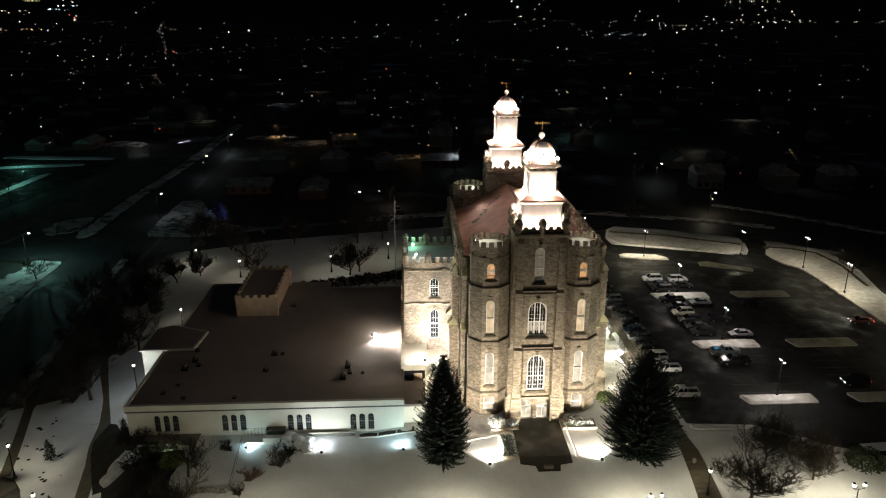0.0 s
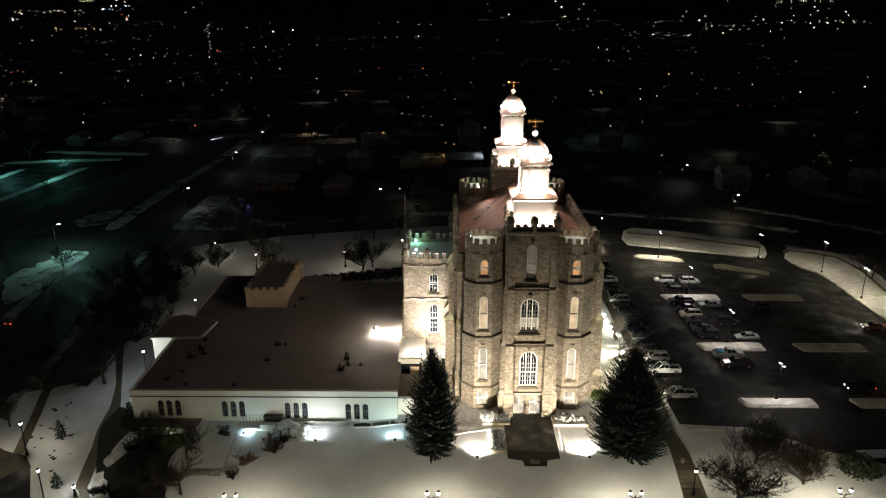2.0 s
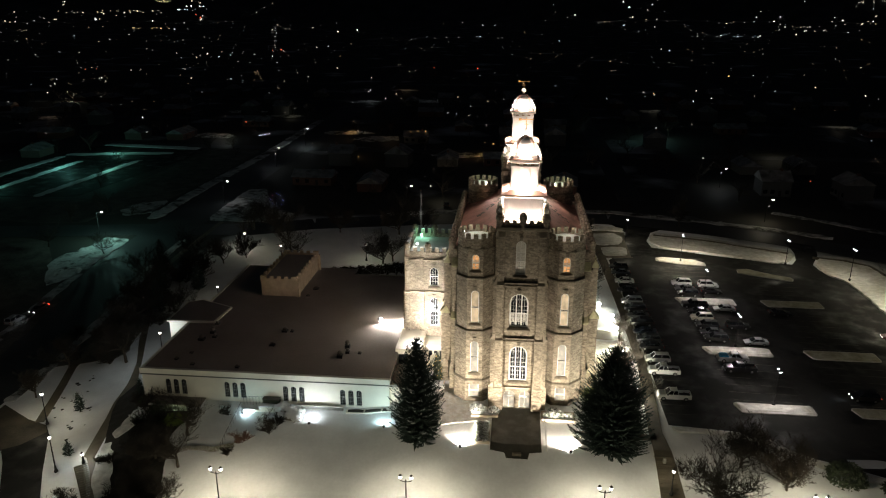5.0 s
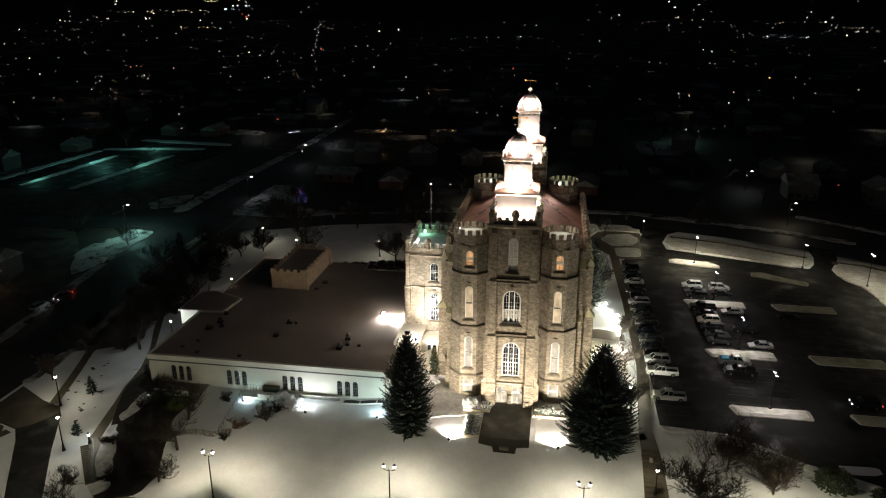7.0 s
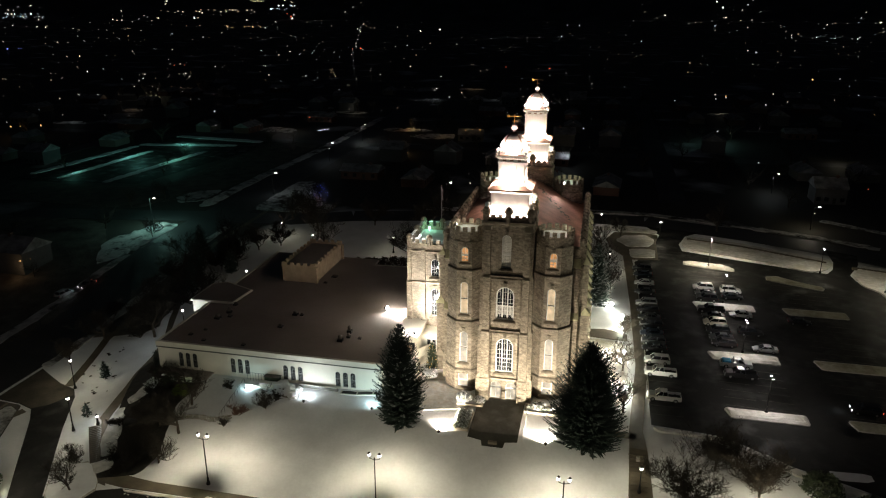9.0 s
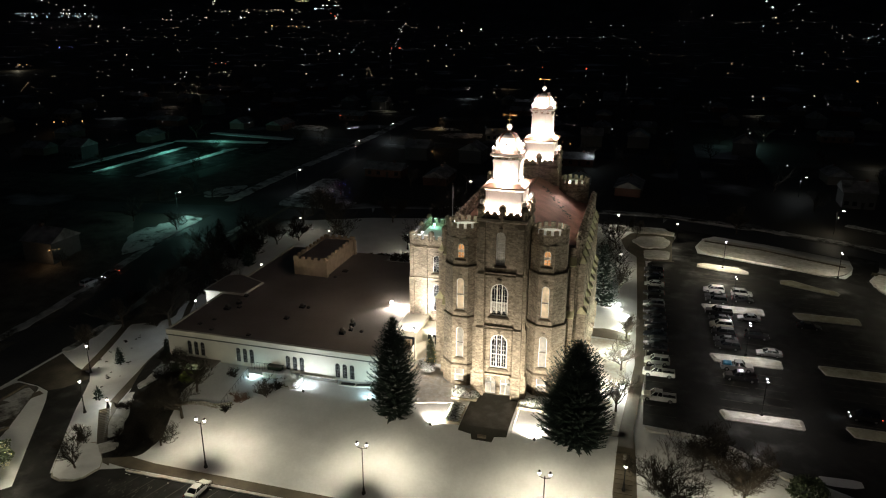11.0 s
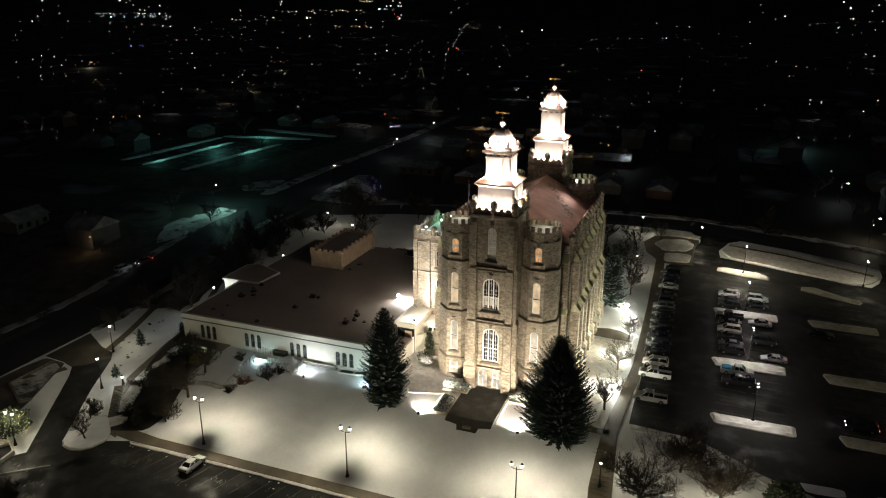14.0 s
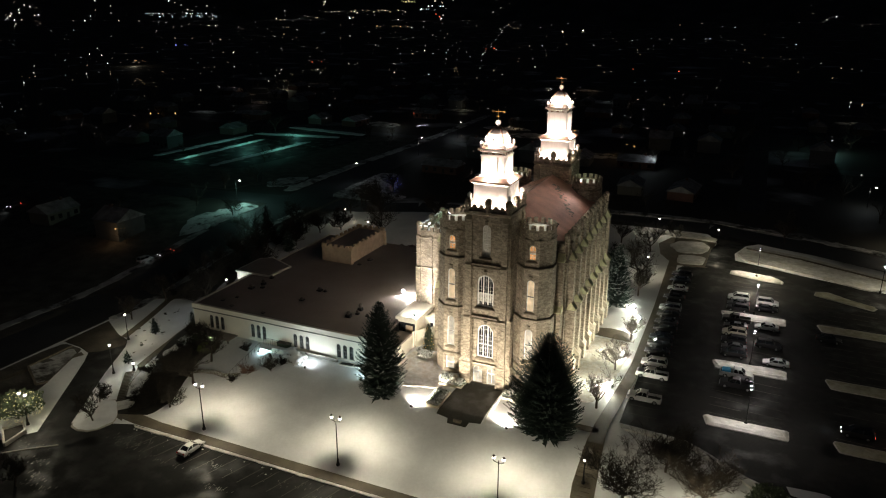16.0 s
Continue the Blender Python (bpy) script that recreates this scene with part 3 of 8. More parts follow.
def turret(cx, cy, dz, front=True):
    stages = [(0.0, 6.2, 3.50), (6.2, 15.3, 3.34), (15.3, 24.6 + dz * 0.5, 3.14), (24.6 + dz * 0.5, 29.8 + dz, 2.98)]
    bm = bmesh.new()
    wins = {0: (1.7, 3.1, 5.6, False, MILK), 1: (1.4, 7.75, 13.6, True, MILK), 2: (1.35, 16.75, 22.6, True, PALE), 3: (1.25, 26.1, 28.75, True, AMBER)}
    made = []
    for s, (z0, z1, ap) in enumerate(stages):
        if not front and z1 < 26:
            continue
        pts = octagon(cx, cy, ap)
        for i in range(8):
            pl = Plane(pts[i], pts[(i + 1) % 8])
            if front and pl.n.y < -0.99:
                w, zb, zt, arched, pane = wins[s]
                wall_panel(bm, pl, z0, z1, [(pl.len / 2, w, zb, zt, arched)], 0.4)
                made.append((pl, w, zb, zt, arched, pane, s))
            else:
                wall_panel(bm, pl, z0 if front else 24.0, z1)
    body = part("turret", bm, STONE, temple)
    for pl, w, zb, zt, arched, pane, s in made:
        window(body, pl, pl.len / 2, w, zb, zt, pane, cols=2 if s == 3 else 1, rows=4 if s == 3 else 2, arched=arched, depth=0.4, rim=0.13, mull=0.10, bars=s in (0, 3), transom=0.48, rail=s in (1, 2))
    for z, ap in ((6.2, 3.36), (15.3, 3.16), (24.6 + dz * 0.5, 3.0), (29.65 + dz, 2.8)):
        if front or z > 26:
            course(body, lambda k, a=ap: octagon(cx, cy, a + k), z, 0.38 if z < 29 else 0.42)
    zp = 30.05 + dz
    bm = bmesh.new()
    outer, inner = ring(cx, cy, 3.08, 24), ring(cx, cy, 2.62, 24)
    prism(bm, outer, zp - 0.3, zp + 1.25, caps=False)
    prism(bm, inner[::-1], zp - 0.3, zp + 1.25, caps=False)
    top = [[bm.verts.new((x, y, zp + 1.25)) for x, y in o] for o in (outer, inner)]
    for i in range(24):
        j = (i + 1) % 24
        bm.faces.new((top[0][i], top[0][j], top[1][j], top[1][i]))
    part("parapet", bm, STONE, body)
    bm = bmesh.new()
    turned(bm, cx, cy, [(2.65, zp - 0.3), (2.65, zp + 1.02), (1.5, zp + 1.2), (0.02, zp + 1.34)], 20)
    part("turret_roof", bm, SNOW, body, "thin snow on the turret roof")
    for i in range(14):
        a = 2 * math.pi * (i + 0.5) / 14
        m = pose(cx + 2.85 * math.cos(a), cy + 2.85 * math.sin(a), zp + 1.2, 0, 0, math.degrees(a) + 90)
        shared("merlon", MERLON, body, m)
    return body


for tx in (12.65, 27.25):
    turret(tx, 107.35, 0.0)
for tx in (12.1, 27.6):
    turret(tx, 141.6, 0.75, front=False)


def tower(cx, cy, dz, front=True):
    h = 3.85
    top = 33.9 + dz
    z0 = 0.0 if front else 22.0
    bm = bmesh.new()
    sq = square(cx, cy, h)
    pls = [Plane(sq[i], sq[(i + 1) % 4]) for i in range(4)]
    u = pls[0].len / 2
    wins = []
    if front:
        for a, b, c in ((0.0, u, u - 1.3), (u, 2 * u, u + 1.3)):
            wall_panel(bm, pls[0], z0, 6.2, [(c, 1.85, 2.4, 5.75, True)], 0.5, a, b)
            wins.append((c, 1.85, 2.4, 5.75))
        wall_panel(bm, pls[0], 6.2, top, [(u, 3.0, 7.5, 13.9, True), (u - 0.15, 3.05, 17.2, 23.1, True), (u - 0.15, 1.55, 26.3, 32.0, True)], 0.45)
    else:
        wall_panel(bm, pls[0], z0, top)
    for pl in pls[1:]:
        wall_panel(bm, pl, z0, top)
    body = part("tower", bm, STONE, temple)
    if front:
        for c, w, zb, zt in wins:
            window(body, pls[0], c, w, zb, zt, MILK, cols=2, rows=1, depth=0.5, transom=0.62, sill=False, mull=0.12, rim=0.12, name="door", bars=False)
        window(body, pls[0], u, 3.0, 7.5, 13.9, GLASS_DARK, cols=6, rows=6, depth=0.45, rim=0.24, mull=0.045, heavy=(2, 4), lancet=3, transom=0.40)
        window(body, pls[0], u - 0.15, 3.05, 17.2, 23.1, GLASS_DARK, cols=6, rows=6, depth=0.45, rim=0.24, mull=0.045, heavy=(2, 4), lancet=3, transom=0.42)
        window(body, pls[0], u - 0.15, 1.55, 26.3, 32.0, CURTAIN, cols=2, rows=8, depth=0.45, rim=0.16, mull=0.09, transom=0.40)
        # curtains behind the middle window
        bm = bmesh.new()
        for i in range(12):
            a = u - 0.15 - 1.3 + i * 0.217
            pls[0].bar(bm, a, a + 0.15, 17.6 + (0.5 if i % 4 in (1, 2) else 0), 19.6, -0.42, -0.39)
        part("curtain", bm, CURTAIN, body, "white curtains behind the glass")
        for z in (15.2, 24.85):
            bm = bmesh.new()
            pls[0].bar(bm, 1.0, 2 * u - 1.0, z, z + 0.28, -0.05, 0.32)
            pls[0].bar(bm, 1.0, 2 * u - 1.0, z - 0.5, z - 0.3, -0.05, 0.14)
            part("string_course", bm, DARKSTONE, body)
        bm = bmesh.new()
        pls[0].bar(bm, 1.2, 2 * u - 1.2, 6.25, 6.5, -0.05, 0.35)
        part("string_course", bm, ASHLAR, body)
    # stepped buttresses at the corners
    for pl in (pls[0], pls[1], pls[3]):
        for e in (0.65, 2 * u - 0.65):
            for a, b, w, n in ((z0, 6.3, 0.80, 0.95), (6.3, 15.0, 0.66, 0.74), (15.0, 24.6, 0.58, 0.50), (24.6, 32.6 + dz, 0.50, 0.28)):
                if b > z0:
                    bm = bmesh.new()
                    pl.bar(bm, e - w, e + w, max(a, z0), b, -0.1, n)
                    part("buttress", bm, STONE, body)
            for z, w, n in ((6.3, 0.86, 1.0), (15.0, 0.72, 0.80), (24.6, 0.62, 0.56), (32.6 + dz, 0.54, 0.36)):
                if z > z0:
                    bm = bmesh.new()
                    lo = [bm.verts.new(pl.at(e + s * w, z, k)) for s, k in ((-1, 0.0), (1, 0.0), (1, n), (-1, n))]
                    hi = [bm.verts.new(pl.at(e + s * w * 0.9, z + (1.1 if k < 0.1 else 0.18), k * 0.96)) for s, k in ((-1, 0.0), (1, 0.0), (1, n), (-1, n))]
                    for i in range(4):
                        bm.faces.new((lo[i], lo[(i + 1) % 4], hi[(i + 1) % 4], hi[i]))
                    bm.faces.new(hi)
                    bm.faces.new(lo[::-1])
                    part("buttress_cap", bm, ASHLAR, body)
    # cornice and battlements
    bm = bmesh.new()
    prism(bm, square(cx, cy, h), top - 0.4, top, square(cx, cy, h + 0.3), caps=False)
    prism(bm, square(cx, cy, h + 0.3), top, top + 0.35)
    part("cornice", bm, DARKSTONE, body)
    bm = bmesh.new()
    for a, b, c, d in ((-h, h, -h, -h + 0.45), (-h, h, h - 0.45, h), (-h, -h + 0.45, -h + 0.45, h - 0.45), (h - 0.45, h, -h + 0.45, h - 0.45)):
        box(bm, cx + a, cx + b, cy + c, cy + d, top + 0.35, top + 1.0)
    part("parapet", bm, STONE, body)
    for k in range(4):
        r = pose(cx, cy, top + 0.9, 0, 0, 90 * k)
        for x in (-2.45, -1.3, 1.3, 2.45):
            shared("merlon", MERLON, body, r @ pose(x, -h + 0.23, 0.0) @ Matrix.Diagonal((1, 1, 0.55, 1)))
        shared("pinnacle", PINNACLE, body, r @ pose(0, -h + 0.2, -1.0) @ Matrix.Diagonal((1.15, 1.15, 1.3, 1)))
        shared("pinnacle", PINNACLE, body, r @ pose(-h + 0.3, -h + 0.3, -1.0) @ Matrix.Diagonal((1.15, 1.15, 1.3, 1)))
    # white timber lantern
    z = top + 0.4
    bm = bmesh.new()
    hb = 2.95
    panels = []
    prism(bm, square(cx, cy, hb + 0.12), z, z + 0.5)
    prism(bm, square(cx, cy, hb), z + 0.5, z + 4.7)
    for k in range(4):
        pl = Plane(square(cx, cy, hb)[k], square(cx, cy, hb)[(k + 1) % 4])
        panels += [(pl, a, b) for a, b in ((0.1, 0.6), (1.3, 2.4), (3.5, 4.6), (5.3, 5.8))]
    prism(bm, square(cx, cy, hb), z + 4.3, z + 4.7, square(cx, cy, hb + 0.4))
    lantern = part("lantern_base", bm, WHITEWOOD, body, "white painted panelled lantern base")
    for pl, a, b in panels:
        bm = bmesh.new()
        pl.bar(bm, a, b, z + 0.5, z + 4.3, -0.02, 0.08)
        part("panel", bm, WHITEWOOD, lantern)
    bm = bmesh.new()
    prism(bm, square(cx, cy, 3.5), z + 4.7, z + 4.95)
    prism(bm, square(cx, cy, 3.5), z + 4.95, z + 5.45, square(cx, cy, 2.5))
    part("ledge", bm, COPPER, lantern, "brown metal ledge")
    for k in range(4):
        r = pose(cx, cy, z + 0.2, 0, 0, 90 * k)
        bm = bmesh.new()
        turned(bm, 0, 0, [(0.34, 0), (0.34, 0.8), (0.48, 0.9), (0.48, 1.05), (0.3, 1.15), (0.42, 1.5), (0.38, 1.8), (0.1, 2.05)], 10)
        me = finish("urn", bm, WHITEWOOD, True)
        shared("urn", me, lantern, r @ pose(-3.45, -3.45, 0.75))
    zb = z + 5.45
    bm = bmesh.new()
    hh = 1.98
    prism(bm, square(cx, cy, hh + 0.28), zb, zb + 0.4)
    prism(bm, square(cx, cy, hh), zb + 0.4, zb + 4.25 + dz * 1.1)
    zc = zb + 4.25 + dz * 1.1
    pils = []
    for k in range(4):
        pl = Plane(square(cx, cy, hh)[k], square(cx, cy, hh)[(k + 1) % 4])
        pils += [(pl, a, b, zb + 0.4, zc - 0.8, 0.14) for a, b in ((0.0, 0.4), (1.2, 1.42), (2.54, 2.76), (3.56, 3.96))]
    belfry = part("belfry", bm, WHITEWOOD, body, "white painted belfry with pilasters")
    for pl, a, b, za, zt, n in pils:
        bm = bmesh.new()
        pl.bar(bm, a, b, za, zt, -0.02, n)
        part("pilaster", bm, WHITEWOOD, belfry)
    bm = bmesh.new()
    prism(bm, square(cx, cy, hh + 0.2), zc - 0.8, zc - 0.55)
    part("moulding", bm, WHITEWOOD, belfry)
    for k in range(4):
        pl = Plane(square(cx, cy, hh)[k], square(cx, cy, hh)[(k + 1) % 4])
        for c in (0.8, 1.98, 3.16):
            bm = bmesh.new()
            pl.bar(bm, c - 0.26, c + 0.26, zc - 0.42, zc - 0.2, -0.02, 0.03)
            part("vent", bm, COPPER, belfry, "small dark vent under the eaves")
    bm = bmesh.new()
    prism(bm, square(cx, cy, hh + 0.1), zc - 0.1, zc + 0.2, square(cx, cy, hh + 0.5))
    prism(bm, square(cx, cy, 2.54), zc + 0.2, zc + 0.5)
    part("eave", bm, WHITEWOOD, belfry)
    bm = bmesh.new()
    prism(bm, square(cx, cy, 2.56), zc + 0.12, zc + 0.2, caps=False)
    prism(bm, square(cx, cy, 2.56), zc + 0.5, zc + 0.56, square(cx, cy, 2.2))
    part("ledge", bm, COPPER, belfry, "brown metal ledge")
    zd = zc + 0.56
    bm = bmesh.new()
    prism(bm, octagon(cx, cy, 2.08), zd, zd + 0.55)
    turned(bm, cx, cy, [(1.98, zd + 0.5), (1.98, zd + 1.2), (1.87, zd + 1.75), (1.6, zd + 2.3), (1.2, zd + 2.72), (0.75, zd + 3.0), (0.5, zd + 3.08)], 32)
    dome = part("dome", bm, DOME, body, "white metal dome", smooth=False)
    bm = bmesh.new()
    prof = [(2.02, zd + 0.6), (2.03, zd + 1.2), (1.91, zd + 1.75), (1.64, zd + 2.3), (1.24, zd + 2.74), (0.78, zd + 3.02)]
    for k in range(4):
        a = math.pi / 4 + k * math.pi / 2
        for (r0, za), (r1, zb2) in zip(prof, prof[1:]):
            tube(bm, (cx + r0 * math.cos(a), cy + r0 * math.sin(a), za), (cx + r1 * math.cos(a), cy + r1 * math.sin(a), zb2), 0.17, 0.15, 6)
    part("rib", bm, COPPER, dome, "dark copper ribs")
    for k in range(4):
        a = k * math.pi / 2
        bm = bmesh.new()
        cen = Vector((cx + 1.85 * math.cos(a), cy + 1.85 * math.sin(a), zd + 1.35))
        n = Vector((math.cos(a), math.sin(a), 0.25)).normalized()
        tube(bm, cen - n * 0.35, cen + n * 0.2, 0.56, 0.5, 14)
        tube(bm, cen + n * 0.21, cen + n * 0.23, 0.22, 0.22, 14, 1)
        part("oculus", bm, [DOME, IRON], dome, "round dormer on the dome")
    for k in range(4):
        a = math.pi / 4 + k * math.pi / 2
        bm = bmesh.new()
        turned(bm, cx + 2.9 * math.cos(a), cy + 2.9 * math.sin(a), [(0.26, zd), (0.2, zd + 0.3), (0.34, zd + 0.55), (0.28, zd + 0.85), (0.05, zd + 1.15)], 8)
        part("finial", bm, WHITEWOOD, dome)
    bm = bmesh.new()
    turned(bm, cx, cy, [(0.72, zd + 2.95), (0.72, zd + 3.12), (0.45, zd + 3.2), (0.3, zd + 3.35)], 12)
    part("collar", bm, COPPER, dome)
    bm = bmesh.new()
    turned(bm, cx, cy, [(0.18, zd + 3.3), (0.2, zd + 3.5), (0.45, zd + 3.75), (0.5, zd + 4.0), (0.36, zd + 4.2), (0.42, zd + 4.3), (0.06, zd + 4.42)], 12)
    part("finial_urn", bm, WHITEWOOD, dome, "white urn finial", True)
    bm = bmesh.new()
    zv = zd + 5.75
    tube(bm, (cx, cy, zd + 4.3), (cx, cy, zv + 0.35), 0.05, 0.04, 6)
    tube(bm, (cx - 0.95, cy, zv), (cx + 0.95, cy, zv), 0.06, 0.06, 6)
    tube(bm, (cx + 0.95, cy, zv), (cx + 1.25, cy, zv), 0.2, 0.01, 6)
    box(bm, cx - 1.15, cx - 0.75, cy - 0.02, cy + 0.02, zv - 0.18, zv + 0.18)
    tube(bm, (cx - 0.35, cy, zv - 0.75), (cx + 0.35, cy, zv - 0.75), 0.04, 0.04, 6)
    tube(bm, (cx, cy - 0.35, zv - 0.75), (cx, cy + 0.35, zv - 0.75), 0.04, 0.04, 6)
    part("weather_vane", bm, GILT, body, "gilded arrow weather vane")
    # floodlights behind the battlements and on the ledges
    for k in range(4):
        a = math.pi / 2 * k
        r = Matrix.Translation((cx, cy, 0)) @ Matrix.Rotation(a, 4, "Z")
        for o in (-2.35, -0.8, 0.8, 2.35):
            lamp("tower_flood", "POINT", r @ Matrix.Translation((o, -3.26, z + 0.5)), 1750, PEARL, 0.2)
        lamp("ledge_flood", "POINT", r @ Matrix.Translation((0.0, -2.95, zb + 0.25)), 2100, PEARL, 0.2)
        lamp("dome_flood", "SPOT", r @ look((2.25, -2.25, zd + 0.9), (0.3, -0.3, zd + 1.9)), 2000, PEARL, 0.3, 150, 0.4)
        lamp("dome_flood", "SPOT", r @ look((0.0, -3.0, zd + 0.9), (0.0, -0.3, zd + 2.0)), 1500, PEARL, 0.3, 150, 0.4)
    return body


tower(20.0, 106.0, 0.0)
tower(19.9, 145.4, 0.95, front=False)

# Nave: walls, parapets, roof
X0, X1, Y0, Y1 = 8.1, 31.9, 110.0, 142.4
bm = bmesh.new()
prism(bm, [(X0, Y0), (X1, Y0), (X1, Y1), (X0, Y1)], -1.0, 27.3)
part("nave_wall", bm, STONE, temple)
bm = bmesh.new()
for x in (X0, X1 - 0.5):
    box(bm, x - 0.05, x + 0.55, Y0 - 0.05, Y1 + 0.05, 27.3, 28.2)
box(bm, X0 + 0.55, X1 - 0.55, Y0 - 0.05, Y0 + 0.5, 27.3, 28.2)
box(bm, X0 + 0.55, X1 - 0.55, Y1 - 0.5, Y1 + 0.05, 27.3, 28.2)
part("parapet", bm, STONE, temple)
bm = bmesh.new()
for za, zb in ((15.2, 15.6), (24.6, 24.9)):
    prism(bm, [(X0 - 0.2, Y0 - 0.2), (X1 + 0.2, Y0 - 0.2), (X1 + 0.2, Y1 + 0.2), (X0 - 0.2, Y1 + 0.2)], za, zb, caps=True)
part("string_course", bm, DARKSTONE, temple)
bm = bmesh.new()
xa, xb, ya, yb = X0 + 0.6, X1 - 0.6, Y0 + 0.5, Y1 - 0.3
pts = [(xa, 27.4), (xb, 27.4), (20.0, 32.6)]
a = [bm.verts.new((x, ya, z)) for x, z in pts]
b = [bm.verts.new((x, yb, z)) for x, z in pts]
bm.faces.new(a)
bm.faces.new(b[::-1])
for i in range(3):
    bm.faces.new((a[i], b[i], b[(i + 1) % 3], a[(i + 1) % 3]))
bmesh.ops.recalc_face_normals(bm, faces=bm.faces[:])
roof = part("roof", bm, ROOF_RED, temple, "red-brown metal gable roof with thin snow")
bm = bmesh.new()
tube(bm, (20, ya, 32.62), (20, yb, 32.62), 0.16, 0.16, 6)
part("ridge", bm, COPPER, roof)
bm = bmesh.new()
rng = random.Random(4)
for side in (-1, 1):
    for i in range(46):
        f = rng.uniform(0.12, 0.92)
        y = ya + 8 + (yb - ya - 10) * (0.25 + 0.65 * f) + rng.uniform(-1.2, 1.2)
        x = side * (1.5 + 8.0 * (1 - f)) + rng.uniform(-0.4, 0.4)
        z = 32.6 - abs(x) * 5.2 / 11.3
        s = rng.uniform(0.10, 0.34)
        vs = [bm.verts.new((20 + x + s * math.cos(k * 1.257) * rng.uniform(0.5, 1.3), y + s * math.sin(k * 1.257) * 1.6, 0)) for k in range(5)]
        for v in vs:
            v.co.z = 32.6 - abs(v.co.x - 20) * 5.2 / 11.3 + 0.03
        bm.faces.new(vs)
tagged(part("bare_patch", bm, DARKSTONE, roof, "dark bare patches where snow slid"), kind="stuff")
n = 15
for x in (X0 + 0.2, X1 - 0.2):
    for i in range(n):
        y = Y0 + (Y1 - Y0) * (i + 0.0) / (n - 1)
        shared("pinnacle", PINNACLE, temple, pose(x, y, 27.9))
        if i < n - 1:
            shared("merlon", MERLON, temple, pose(x, y + (Y1 - Y0) / (n - 1) / 2, 28.1, 0, 0, 90))

# Stepped buttresses along the flanks
bm = bmesh.new()
for z0, z1, w, n in ((-1.0, 5.2, 0.85, 2.1), (5.2, 15.6, 0.62, 1.7), (15.6, 24.9, 0.55, 1.15)):
    box(bm, -w, w, -n, 0.1, z0, z1)
box(bm, -0.5, 0.5, -0.45, 0.1, 24.9, 28.0)
BUTTRESS = finish("buttress", bm, STONE)
caps = []
for z, w, n, mat in ((5.2, 0.9, 2.2, ASHLAR), (15.6, 0.72, 1.9, OLIVE_CAP), (24.9, 0.62, 1.3, OLIVE_CAP)):
    bm = bmesh.new()
    lo = [bm.verts.new(v) for v in ((-w, -n, z), (w, -n, z), (w, 0.0, z), (-w, 0.0, z))]
    hi = [bm.verts.new(v) for v in ((-w, -n, z + 0.2), (w, -n, z + 0.2), (w, -n * 0.45, z + 1.5), (-w, -n * 0.45, z + 1.5))]
    for i in range(4):
        bm.faces.new((lo[i], lo[(i + 1) % 4], hi[(i + 1) % 4], hi[i]))
    bm.faces.new(hi)
    bm.faces.new(lo[::-1])
    caps.append(finish("buttress_cap", bm, mat))
for side, x in ((90, X1), (-90, X0)):
    for i in range(8):
        y = 111.4 + i * 4.22
        if side < 0 and 117.5 < y < 133:
            continue
        m = pose(x, y, 0, 0, 0, side)
        b = shared("buttress", BUTTRESS, temple, m)
        for c in caps:
            shared("buttress_cap", c, b, Matrix.Identity(4)).matrix_basis = Matrix.Identity(4)
for x in (X0 + 0.9, X1 - 0.9):
    b = shared("buttress", BUTTRESS, temple, pose(x, Y0, 0))
    for c in caps:
        shared("buttress_cap", c, b, Matrix.Identity(4)).matrix_basis = Matrix.Identity(4)

# Stair wing
WX0, WX1, WY0, WY1 = -1.1, 8.2, 118.7, 131.0
bm = bmesh.new()
pl = Plane((WX0, WY0), (WX1, WY0))
wall_panel(bm, pl, 0.0, 23.2, [(5.35, 1.6, 9.3, 15.0, True), (5.35, 1.6, 17.4, 21.0, True)], 0.4)
for p, q in (((WX1, WY0), (WX1, WY1)), ((WX1, WY1), (WX0, WY1)), ((WX0, WY1), (WX0, WY0))):
    wall_panel(bm, Plane(p, q), 0.0, 23.2)
wing = part("stair_wing", bm, STONE, temple)
window(wing, pl, 5.35, 1.6, 9.3, 15.0, GLASS_DARK, cols=3, rows=5, depth=0.4, rim=0.12, mull=0.045, transom=0.5)
window(wing, pl, 5.35, 1.6, 17.4, 21.0, GLASS_DARK, cols=3, rows=4, depth=0.4, rim=0.12, mull=0.045, transom=0.5)
for u in (0.35, 3.1, 7.2):
    bm = bmesh.new()
    pl.bar(bm, u - 0.45, u + 0.45, 0, 16.0, -0.1, 0.55)
    pl.bar(bm, u - 0.38, u + 0.38, 16.0, 23.0, -0.1, 0.3)
    part("buttress", bm, STONE, wing)
    bm = bmesh.new()
    pl.bar(bm, u - 0.5, u + 0.5, 16.0, 16.35, -0.1, 0.6)
    part("buttress_cap", bm, ASHLAR, wing)
for y in (120.5, 125, 129.5):
    bm = bmesh.new()
    box(bm, WX0 - 0.7, WX0 + 0.1, y - 0.45, y + 0.45, 0, 16)
    box(bm, WX0 - 0.4, WX0 + 0.1, y - 0.38, y + 0.38, 16, 23)
    part("buttress", bm, STONE, wing)
bm = bmesh.new()
pl.bar(bm, 0, pl.len, 16.1, 16.4, -0.05, 0.2)
pl.bar(bm, 0, pl.len, 22.4, 22.6, -0.05, 0.25)
part("string_course", bm, ASHLAR, wing)
bm = bmesh.new()
for a, b, c, d in ((WX0, WX1, WY0, WY0 + 0.5), (WX0, WX1, WY1 - 0.5, WY1), (WX0, WX0 + 0.5, WY0 + 0.5, WY1 - 0.5)):
    box(bm, a - 0.03, b, c - 0.03, d + 0.03, 23.2, 24.0)
